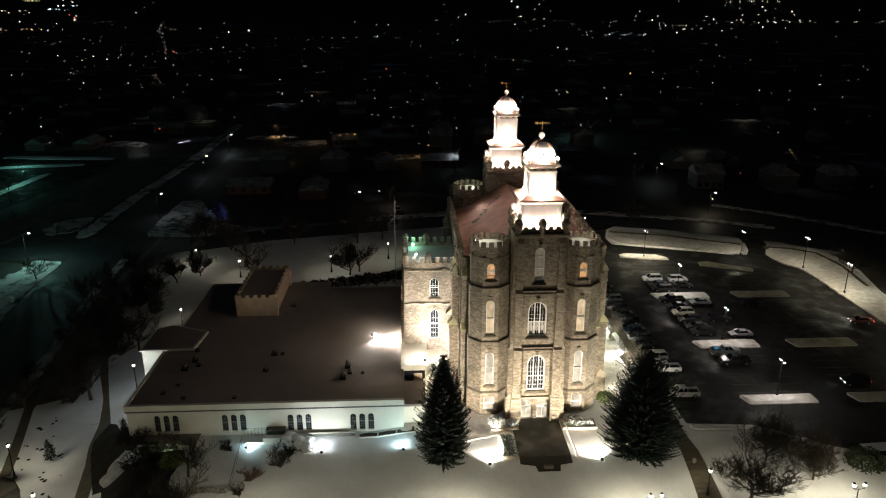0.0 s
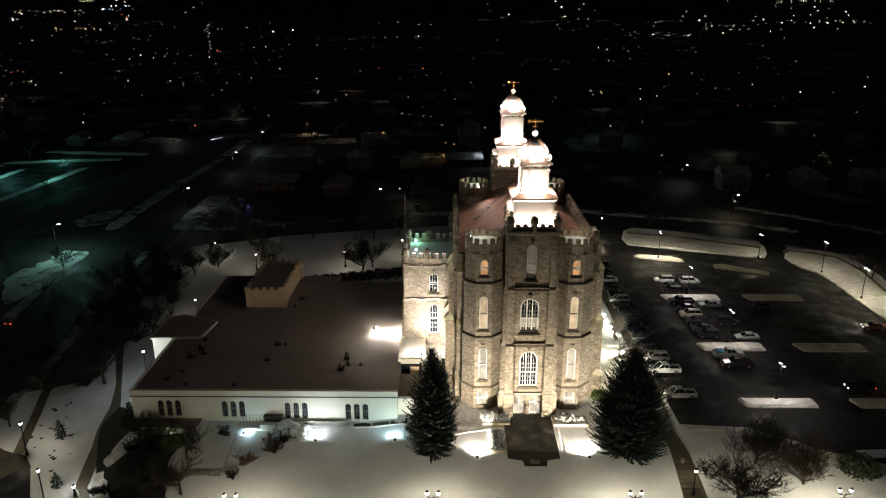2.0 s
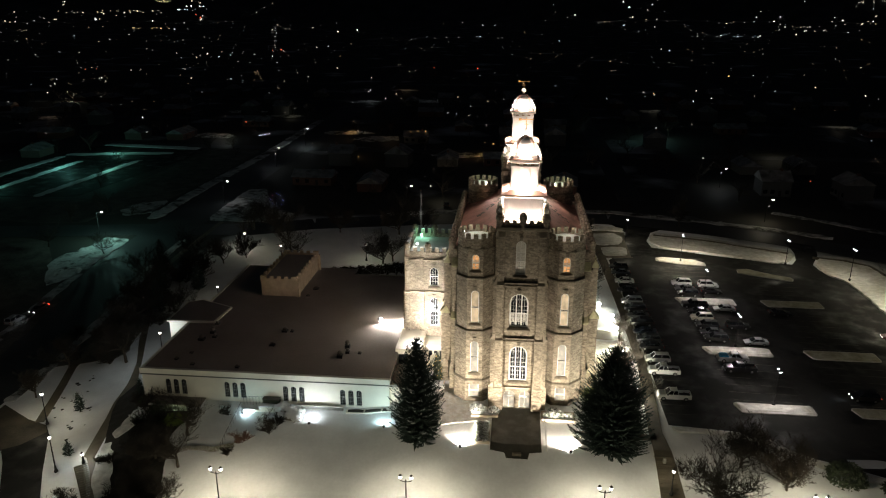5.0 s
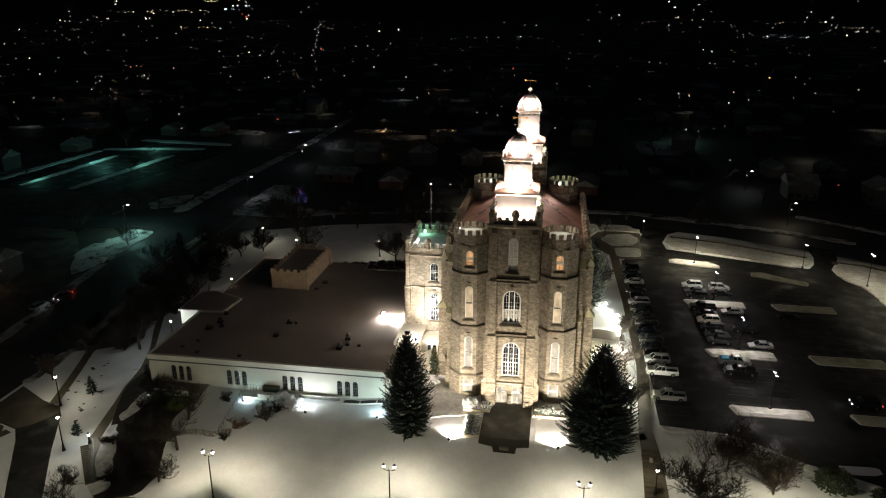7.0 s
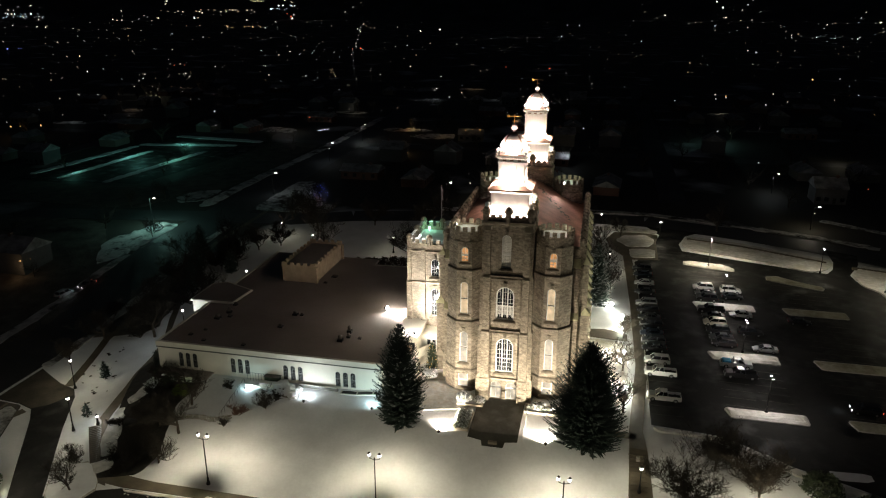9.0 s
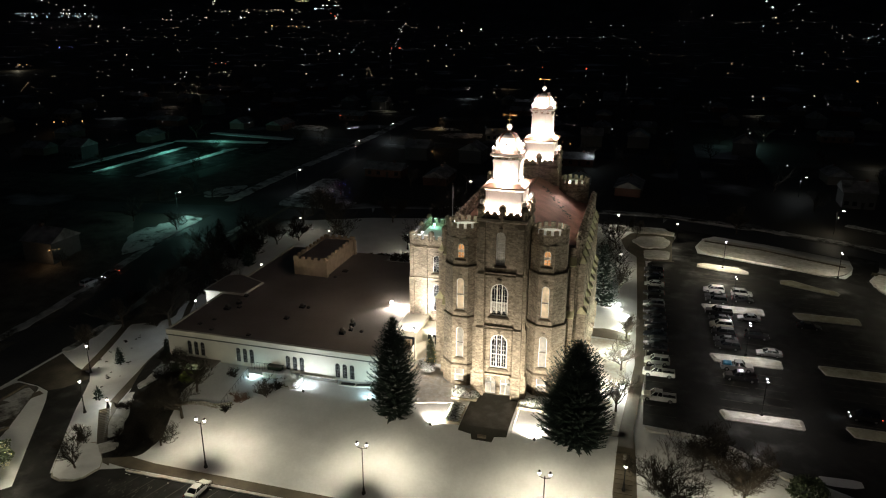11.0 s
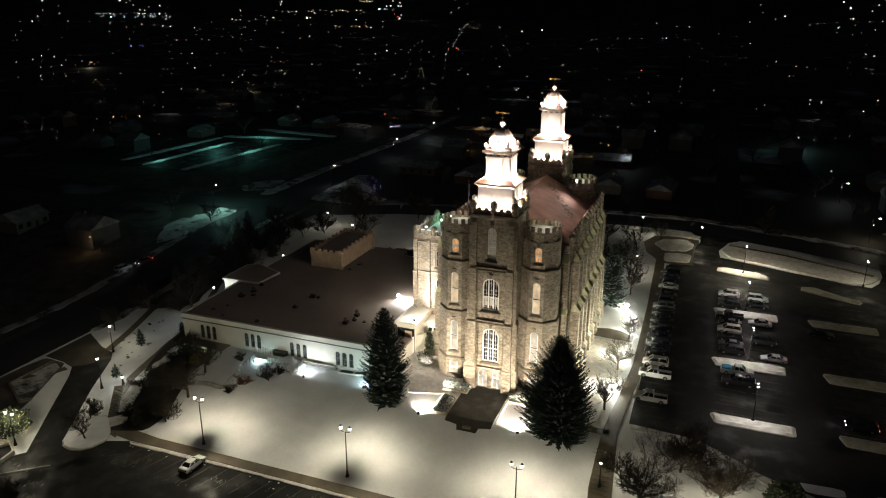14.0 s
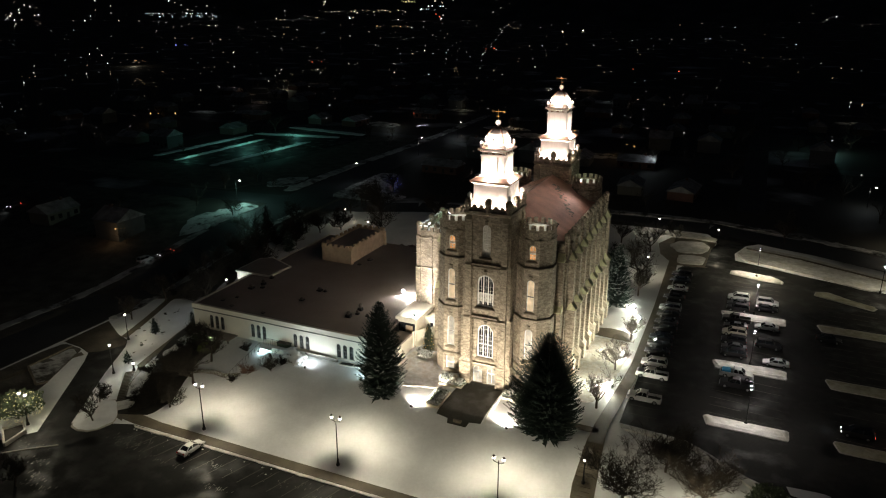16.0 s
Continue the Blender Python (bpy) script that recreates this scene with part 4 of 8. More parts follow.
part("parapet", bm, STONE, wing)
bm = bmesh.new()
box(bm, WX0 + 0.5, WX1, WY0 + 0.5, WY1 - 0.5, 22.9, 23.25)
part("flat_roof", bm, SNOW, wing, "snow on the stair wing roof")
for i in range(7):
    for y in (WY0 + 0.25, WY1 - 0.25):
        m = pose(WX0 + 0.5 + i * 1.35, y, 23.9)
        shared("merlon", MERLON, wing, m)
        shared("snow_cap", MERLON_CAP, wing, m @ pose(0, 0, 0.93))
for i in range(8):
    m = pose(WX0 + 0.25, WY0 + 1.2 + i * 1.4, 23.9, 0, 0, 90)
    shared("merlon", MERLON, wing, m)
    shared("snow_cap", MERLON_CAP, wing, m @ pose(0, 0, 0.93))
for x, y in ((WX0 + 0.3, WY0 + 0.3), (WX0 + 4.2, WY0 + 0.3), (WX0 + 0.3, WY1 - 0.3), (WX0 + 4.2, WY1 - 0.3), (WX0 + 0.3, 125)):
    shared("pinnacle", PINNACLE, wing, pose(x, y, 23.7))
bm = bmesh.new()
box(bm, 3.6, 5.0, 119.8, 120.6, 23.2, 24.1)
part("vent_box", bm, STEEL, wing)
for x, y, s in ((0.6, 129.6, 1.0),):
    bm = bmesh.new()
    turned(bm, x, y, [(0.06, 23.2), (0.06, 23.7), (0.2, 23.7), (0.24, 23.9), (0.14, 24.1)], 10)
    part("floodlight", bm, BULB_GREEN, wing, "greenish floodlight")


# ---- the annexe ----
GREYFRAME = material("grey_window_frame", (0.22, 0.22, 0.21), 0.6, vary=0.1)
annexe = thing("annexe", "low cream rendered annexe with a flat brown roof", "building", "", (-22, 128, 1.0))
AX0, AX1, AY0, AY1, AZ = -45.0, -1.4, 100.9, 154.0, 7.0
bm = bmesh.new()
pl = Plane((AX0, AY0), (AX1, AY0))
groups = [(-40.9, 2.45), (-30.35, 2.35), (-20.0, 2.1), (-10.0, 1.95)]
edges = [0.0]
wins = []
for gx, zb in groups:
    for k in range(3):
        wins.append((gx - AX0 + 0.5 + k * 1.42, zb))
cuts = [0.0] + [w[0] + 0.71 for w in wins[:-1]] + [pl.len]
for (u, zb), a, b in zip(wins, cuts, cuts[1:]):
    wall_panel(bm, pl, -4.0, AZ, [(u, 0.95, zb, zb + 2.95, True)], 0.3, a, b)
for p, q in (((AX1, AY0), (AX1, AY0 + 1.0)), ((AX1, AY0 + 1.0), (2.0, AY0 + 1.0)), ((2.0, AY0 + 1.0), (2.0, 110)), ((2.0, 110), (8.1, 119)), ((8.1, 119), (8.1, AY1)), ((8.1, AY1), (AX0, AY1)), ((AX0, AY1), (AX0, AY0))):
    wall_panel(bm, Plane(p, q), -4.0, AZ if p[0] < 1 and q[0] < 1 else AZ - 1.2)
body = part("wall", bm, RENDERED, annexe, "cream rendered wall")
for u, zb in wins:
    window(body, pl, u, 0.95, zb, zb + 2.95, GLASS_DARK, cols=3, rows=8, depth=0.3, rim=0.06, mull=0.03, transom=0.5, sill=False, frame=GREYFRAME)
# shade under the parapet, put in as a dark strip
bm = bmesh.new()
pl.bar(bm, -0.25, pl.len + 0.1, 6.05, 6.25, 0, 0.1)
part("shadow_band", bm, BAND, annexe, "dark strip standing in for parapet shade")
bm = bmesh.new()
pl.bar(bm, -0.25, pl.len + 0.12, 6.35, 7.3, -0.45, 0.18)
box(bm, AX0 - 0.2, AX0 + 0.25, AY0 + 0.45, AY1, 6.6, 7.3)
part("parapet", bm, RENDERED, annexe, "pale parapet coping")
bm = bmesh.new()
prism(bm, [(AX0 + 0.25, AY0 + 0.45), (AX1, AY0 + 0.45), (AX1, 108), (-1.6, 119), (8.1, 119), (8.1, 150), (-18, 150), (-18, AY1), (AX0 + 0.25, AY1)], 6.7, 7.12)
part("flat_roof", bm, MEMBRANE, annexe, "brown-grey flat roof with a dusting of snow")
bm = bmesh.new()
box(bm, AX1 - 0.02, 2.2, AY0 + 0.9, 109.5, 5.4, 5.8)
part("low_roof", bm, MEMBRANE, annexe)
# connector between annexe and temple
bm = bmesh.new()
box(bm, -1.4, 2.5, 110.4, 118.8, 1.0, 8.0)
box(bm, 2.5, 7.9, 114.6, 118.8, 1.0, 7.2)
conn = part("connector", bm, RENDERED, annexe, "cream rendered link block")
bm = bmesh.new()
box(bm, -1.8, 2.8, 110.0, 118.8, 7.9, 8.5)
part("coping", bm, RENDERED, conn)
bm = bmesh.new()
box(bm, -1.3, 2.3, 110.33, 110.42, 1.2, 7.3)
part("entrance", bm, GLASS_DARK, conn, "dark glazed entrance")
for z in (2.3, 4.9):
    bm = bmesh.new()
    box(bm, 0.3, 1.8, 110.25, 110.34, z, z + 1.9)
    part("door", bm, TANWALL, conn, "tan entrance panel")
bm = bmesh.new()
for x in (4.0, 5.0, 6.0):
    box(bm, x - 0.3, x + 0.3, 114.5, 114.62, 3.0, 6.2)
part("window", bm, GLASS_DARK, conn)
# rooftop blocks
bm = bmesh.new()
box(bm, -35.3, -27.4, 135.5, 153.0, 7.1, 10.6)
house = part("stair_house", bm, TANWALL, annexe, "tan battlemented rooftop plant house")
bm = bmesh.new()
for a, b, c, d in ((-35.4, -27.3, 135.4, 135.8), (-35.4, -27.3, 152.7, 153.1), (-35.4, -35.0, 135.8, 152.7), (-27.7, -27.3, 135.8, 152.7)):
    box(bm, a, b, c, d, 10.6, 11.1)
part("parapet", bm, TANWALL, house)
bm = bmesh.new()
box(bm, -0.4, 0.4, -0.22, 0.22, 0, 0.55)
TAN_MERLON = finish("merlon", bm, TANWALL)
for i in range(9):
    for x in (-35.2, -27.5):
        shared("merlon", TAN_MERLON, house, pose(x, 136.0 + i * 2.1, 11.1, 0, 0, 90))
for i in range(5):
    for y in (135.6, 152.9):
        shared("merlon", TAN_MERLON, house, pose(-34.5 + i * 1.6, y, 11.1))
bm = bmesh.new()
box(bm, -27.35, -26.9, 135.2, 136.2, 7.1, 10.8)
part("pier", bm, TANWALL, house)
bm = bmesh.new()
box(bm, -27.35, -26.9, 152.2, 153.2, 7.1, 10.8)
part("pier", bm, TANWALL, house)
bm = bmesh.new()
box(bm, -35.0, -27.7, 135.8, 152.7, 10.5, 10.66)
part("roof_deck", bm, MEMBRANE, house)
bm = bmesh.new()
prism(bm, [(-49.0, 120.0), (-39.8, 120.2), (-39.2, 127.3), (-46.5, 130.5), (-49.0, 129)], -2.0, 7.3)
blk = part("corner_block", bm, RENDERED, annexe, "cream corner block")
bm = bmesh.new()
prism(bm, [(-49.3, 119.7), (-39.5, 119.9), (-38.9, 127.5), (-46.4, 130.9), (-49.3, 129.3)], 7.3, 7.62)
prism(bm, [(-48.9, 120.1), (-39.9, 120.3), (-39.3, 127.2), (-46.5, 130.4), (-48.9, 128.9)], 7.62, 7.7, mi=1)
part("coping", bm, [RENDERED, MEMBRANE], blk)


HOODS = material("weathered_hood", (0.13, 0.115, 0.10), 0.6, metal=0.3, vary=0.4)


def roof_fan(x, y, r, h):
    h *= 0.72
    ob = thing("roof_fan", "small galvanised roof fan on the flat roof", "roof vent", "roof vents", (x, y, 7.1))
    r *= 0.75
    bm = bmesh.new()
    box(bm, x - r, x + r, y - r, y + r, 7.05, 7.1 + h * 0.45)
    part("curb", bm, IRON, ob)
    bm = bmesh.new()
    r *= 0.85
    turned(bm, x, y, [(r * 0.7, 7.1 + h * 0.45), (r * 0.75, 7.1 + h * 0.7), (r * 1.05, 7.1 + h * 0.72), (r * 0.9, 7.1 + h * 0.95), (r * 0.3, 7.1 + h * 1.1)], 12)
    part("hood", bm, HOODS, ob, "", True)


# ---- lamps ----
def twin_lamp(x, y, height, turn=0.0, power=1500, twin=True, colour=WARM):
    z = ground_z(x, y)
    ob = thing("street_lamp", "black iron lamp post with %s" % ("two lit globes" if twin else "one lit globe"), "lamp post", "lamp posts", (x, y, z))
    bm = bmesh.new()
    turned(bm, x, y, [(0.3, z - 0.3), (0.3, z + 0.25), (0.2, z + 0.5), (0.14, z + 1.2), (0.10, z + 1.3), (0.075, z + height - 1.0), (0.12, z + height - 0.95), (0.05, z + height - 0.6)], 10)
    part("post", bm, IRON, ob)
    offs = (-0.75, 0.75) if twin else (0.0,)
    for o in offs:
        px, py = x + o * math.cos(turn), y + o * math.sin(turn)
        zh = z + height - 0.6
        if twin:
            bm = bmesh.new()
            tube(bm, (x, y, zh - 0.45), (px, py, zh - 0.25), 0.05, 0.05, 6)
            tube(bm, (px, py, zh - 0.25), (px, py, zh), 0.05, 0.09, 6)
            part("arm", bm, IRON, ob)
        bm = bmesh.new()
        turned(bm, px, py, [(0.09, zh - 0.02), (0.22, zh + 0.06), (0.22, zh + 0.12)], 10)
        part("collar", bm, IRON, ob)
        bm = bmesh.new()
        turned(bm, px, py, [(0.26, zh + 0.52), (0.17, zh + 0.66), (0.03, zh + 0.82)], 10)
        part("cap", bm, IRON, ob)
        bm = bmesh.new()
        turned(bm, px, py, [(0.16, zh + 0.10), (0.24, zh + 0.26), (0.24, zh + 0.40), (0.19, zh + 0.52)], 12)
        globe = part("globe", bm, BULB, ob, "glowing lamp globe", True)
        globe.visible_shadow = False
        if height > 8:
            lamp("lamp_light", "POINT", Matrix.Translation((px, py, zh + 0.32)), power * 0.28, WARM, 0.18)
            lamp("lamp_light", "SPOT", Matrix.Translation((px, py, zh + 0.32)), power * 1.45, WARM, 0.18, 146, 1.0)
        else:
            lamp("lamp_light", "POINT", Matrix.Translation((px, py, zh + 0.32)), power * 0.4, colour, 0.2)
            lamp("lamp_light", "SPOT", Matrix.Translation((px, py, zh + 0.32)), power * 0.9, colour, 0.2, 136, 1.0)
    return ob


for x, y in ((-21.6, 76.3), (5.0, 76.8), (31.7, 77.0), (59.4, 77.6)):
    twin_lamp(x, y, 8.9, power=3500 if x < 50 else 3600)
twin_lamp(42.3, 84.6, 4.3, power=600, twin=False)
for x, y, h in ((-62.7, 98.6, 6.3), (-52.2, 85.0, 6.6)):
    twin_lamp(x, y, h, power=1500, twin=False)


def floodlight(x, y, z, target, power, colour, cone=120, glow=BULB_COOL, size=0.28, label="small ground floodlight in the snow", mast=0.0, spill=0.45, fan=0.0):
    ob = thing("floodlight", label, "floodlight", "floodlights", (x, y, z))
    c = Vector((x, y, z + 0.45 + mast))
    d = (Vector(target) - c).normalized()
    bm = bmesh.new()
    tube(bm, (x, y, z - 0.2), (x, y, z + 0.25 + mast), 0.05, 0.05, 6)
    box(bm, x - 0.25, x + 0.25, y - 0.05, y + 0.05, z + 0.2 + mast, z + 0.28 + mast)
    part("stand", bm, IRON, ob)
    bm = bmesh.new()
    tube(bm, c - d * 0.3, c + d * 0.12, size * 0.7, size, 10)
    part("housing", bm, IRON, ob)
    bm = bmesh.new()
    tube(bm, c + d * 0.13, c + d * 0.16, size * 0.92, size * 0.92, 12)
    part("lens", bm, glow, ob, "glowing lens")
    if cone >= 180:
        # glowing ball added before the lens to give the flood's bloom
        bm = bmesh.new()
        bmesh.ops.create_icosphere(bm, subdivisions=2, radius=size, matrix=Matrix.Translation(c + d * 0.35))
        g = part("globe", bm, glow, ob, "glowing ball standing in for lens bloom", True)
        g.visible_shadow = False
        lamp("flood_light", "POINT", Matrix.Translation(c + d * 0.35), power * spill, colour, 0.25)
        lamp("flood_light", "SPOT", look(c + d * 0.75, target), power * 0.8, colour, 0.25, 130, 0.8)
    else:
        lamp("flood_light", "SPOT", look(c + d * 0.3, target), power, colour, 0.2, cone, 0.9)
    if fan:
        # two side lamps of a wide trough reflector
        for k in (-1, 1):
            lamp("flood_light", "SPOT", look(c + d * 0.3, (x + k * 5.0, y + 3.2, z + 0.1)), fan, colour, 0.2, 95, 0.9)
    return ob


FL = (1.0, 0.88, 0.70)
FLW = (1.0, 0.93, 0.84)
floodlight(11.4, 90.3, ground_z(11.4, 90.3), (13.5, 104, 4.5), 26000, FL, 140)
floodlight(28.3, 90.5, ground_z(28.3, 90.5), (25.5, 104, 4.5), 24500, FL, 140)
floodlight(-14.2, 96.2, ground_z(-14.2, 96.2), (-14, 101, 4.8), 1500, COOL, 150, size=0.2, fan=240)
floodlight(-26.0, 97.6, ground_z(-26.0, 97.6), (-24.6, 99, 1.0), 420, (0.6, 0.95, 1.0), 180, size=0.13, label="small cool lamp beside the garden steps")
floodlight(-1.5, 95.5, ground_z(-1.5, 95.5), (-3, 101, 4.4), 1050, (0.62, 0.95, 1.0), 150, size=0.2, fan=200)
floodlight(-7.2, 123.4, 7.12, (4, 122.4, 8.6), 30000, FLW, 180, spill=0.1, size=0.34, label="bright floodlight on a short mast on the flat roof", mast=0.5)
floodlight(2.3, 110.4, 8.5, (7, 117, 15), 20000, FLW, 180, spill=0.2, size=0.34, label="bright floodlight on the link block", mast=0.4)
for x, y, p in ((41.0, 123.8, 9000), (41.2, 110.0, 9500), (41.1, 135.2, 3800), (41.0, 141.5, 2000), (38.8, 147.8, 3200)):
    floodlight(x, y, ground_z(x, y), (32, y - 1, 9), p, (1.0, 1.0, 0.80), 180, size=0.4)
lamp("roof_flood", "POINT", Matrix.Translation((0.6, 129.4, 24.6)), 85, GREENISH, 0.2)
for x, y in ((10.4, 108.0), (29.9, 109.6)):
    floodlight(x, y, 31.05, (20, 108, 34), 60, (0.8, 1.0, 0.85), 150, BULB_COOL, 0.14, "small greenish floodlight on the turret roof")
for x, y, z, c in ((27.3, 107.9, 32.0, (1.0, 0.92, 0.70)), (12.7, 107.9, 32.0, (1.0, 0.92, 0.70)), (12.1, 142.1, 32.7, (0.85, 1.0, 0.70)), (27.6, 142.1, 32.7, (0.85, 1.0, 0.70))):
    lamp("turret_glow", "POINT", Matrix.Translation((x, y, z + 0.9)), 85, c, 0.4)


for x, y, tx in ((12.9, 139.4, 17.0), (26.8, 139.4, 23.0)):
    floodlight(x, y, 32.0, (tx, 118, 31.5), 2600, (1.0, 0.84, 0.74), 125, size=0.2, label="small white floodlight on the rear turret roof")


# ---- car park ----
def lot_lamp(x, y, height=7.2, power=500, colour=WARM):
    z = ground_z(x, y)
    ob = thing("street_lamp", "slim dark car park lamp with a twin head", "lamp post", "car park lamps", (x, y, z))
    bm = bmesh.new()
    turned(bm, x, y, [(0.28, z - 0.2), (0.28, z + 0.7), (0.09, z + 0.75), (0.07, z + height)], 8)
    part("post", bm, IRON, ob)
    for o in (-0.6, 0.6):
        bm = bmesh.new()
        box(bm, x - 0.24, x + 0.24, y + o - 0.34, y + o + 0.34, z + height + 0.03, z + height + 0.16, bevel=0.04)
        part("head", bm, IRON, ob)
        bm = bmesh.new()
        box(bm, x - 0.15, x + 0.15, y + o - 0.22, y + o + 0.1, z + height - 0.1, z + height + 0.02)
        g = part("lens", bm, BULB_COOL, ob, "lit bluish white lamp lens")
        g.visible_shadow = False
    lamp("lot_light", "SPOT", pose(x, y, z + height - 0.15), power, colour, 0.25, 168, 0.5)


for y in (107.0, 129.6, 155.4):
    lot_lamp(63.4, y, 7.0, 2000, (1.0, 0.92, 0.84))
lot_lamp(63.3, 180.4, 7.6, 6000)
lot_lamp(102.6, 152.5, 7.6, 3000)
lot_lamp(101.8, 169.7, 8.4, 1500)
lot_lamp(90.4, 181.0, 6.8, 900)
lot_lamp(104.5, 119.0, 7.6, 6000)
for x, y in ((52.4, 203.0), (35.5, 208.0), (37.8, 171.0)):
    twin_lamp(x, y, 5.2, power=900, twin=False)
floodlight(0.9, 119.9, 24.6, (6, 116, 30), 650, (0.95, 1.0, 0.95), 180, size=0.17, label="white floodlight on the stair wing corner")
for x, y in ((-42.6, 170.9), (-20.1, 173.4), (-56.0, 180.3), (-5.8, 183.1)):
    twin_lamp(x, y, 4.6, power=560, twin=False)


THIN = patchy(material("thin_snow_on_grass", (0.36, 0.35, 0.27), 0.9, vary=0.25, scale=0.5, fine=5, bump=0.5), (0.16, 0.15, 0.085), 0.6, 0.45, 0.75)


def snow_island(name, poly, label, thin=False):
    bm = bmesh.new()
    poly = rounded(poly, 1, 0.06)
    n = len(poly)
    cx, cy = sum(p[0] for p in poly) / n, sum(p[1] for p in poly) / n
    z = ground_z(cx, cy)
    prism(bm, poly, z - 0.1, z + 0.18)
    ob = single(name, bm, KERB, label, "traffic island")
    inn = [(cx + (x - cx) * 0.975, cy + (y - cy) * 0.9) for x, y in poly]
    top = [(cx + (x - cx) * 0.93, cy + (y - cy) * 0.66) for x, y in poly]
    bm = bmesh.new()
    prism(bm, inn, z + 0.184, z + (0.24 if thin else 0.44), top)
    bmesh.ops.triangulate(bm, faces=bm.faces[:])
    bmesh.ops.subdivide_edges(bm, edges=[e for e in bm.edges if e.calc_length() > 0.9], cuts=3, use_grid_fill=True)
    for v in bm.verts:
        if v.co.z > z + 0.2:
            k = Vector((v.co.x, v.co.y, 3))
            v.co.z += (0.05 if thin else 0.22) * noise.noise(k * 0.8) + (0.0 if thin else 0.12) * noise.noise(k * 2.3)
        if not thin:
            v.co.x += 0.25 * noise.noise((v.co.x * 0.9, v.co.y * 0.9, 1))
            v.co.y += 0.25 * noise.noise((v.co.x * 0.9, v.co.y * 0.9, 8))
    ROOTS[ob] = Vector((0, 0, 0))
    if thin:
        part("turf", bm, THIN, ob, "thin snow over dull grass")
    else:
        part("snow", bm, BANK_SNOW, ob, "ploughed snow")
    return ob


for x0, x1, y0, y1 in ((56.8, 69.8, 104.4, 107.6), (56.7, 69.7, 125.6, 129.2), (56.6, 69.8, 151.0, 155.0), (76.0, 90.0, 104.4, 107.6), (76.0, 89.5, 125.4, 129.2), (75.8, 89.0, 151.2, 155.0)):
    snow_island("traffic_island", [(x0 + 0.8, y0), (x1 - 0.3, y0), (x1, y0 + 0.5), (x1, y1 - 0.3), (x1 - 0.3, y1), (x0 + 0.3, y1), (x0, y1 - 0.6)], "kerbed car park island under thin snow" if x0 > 70 else "kerbed car park island under ploughed snow", x0 > 70)
snow_island("traffic_island", [(57.0, 180.6), (62.4, 178.6), (69.3, 177.6), (69.6, 179.2), (66.5, 182.4), (59.2, 184.0), (57.2, 183.0)], "rounded kerbed island under ploughed snow")
snow_island("traffic_island", [(76.0, 173.0), (82.1, 170.4), (87.8, 168.0), (88.7, 169.8), (82.5, 174.0), (79.1, 176.4), (76.4, 175.6)], "rounded kerbed island under thin snow", True)


# ---- trees and shrubs ----
def mesh_of(name, verts, faces, mat, smooth=False):
    me = bpy.data.meshes.new(name)
    me.from_pydata(verts, [], faces)
    me.materials.append(mat)
    if smooth:
        me.polygons.foreach_set("use_smooth", [True] * len(faces))
    return me


def under(name, me, parent, label=""):
    ob = new(name, me)
    ob.parent = parent
    ROOTS[ob] = ROOTS[parent]
    return tagged(ob, label)


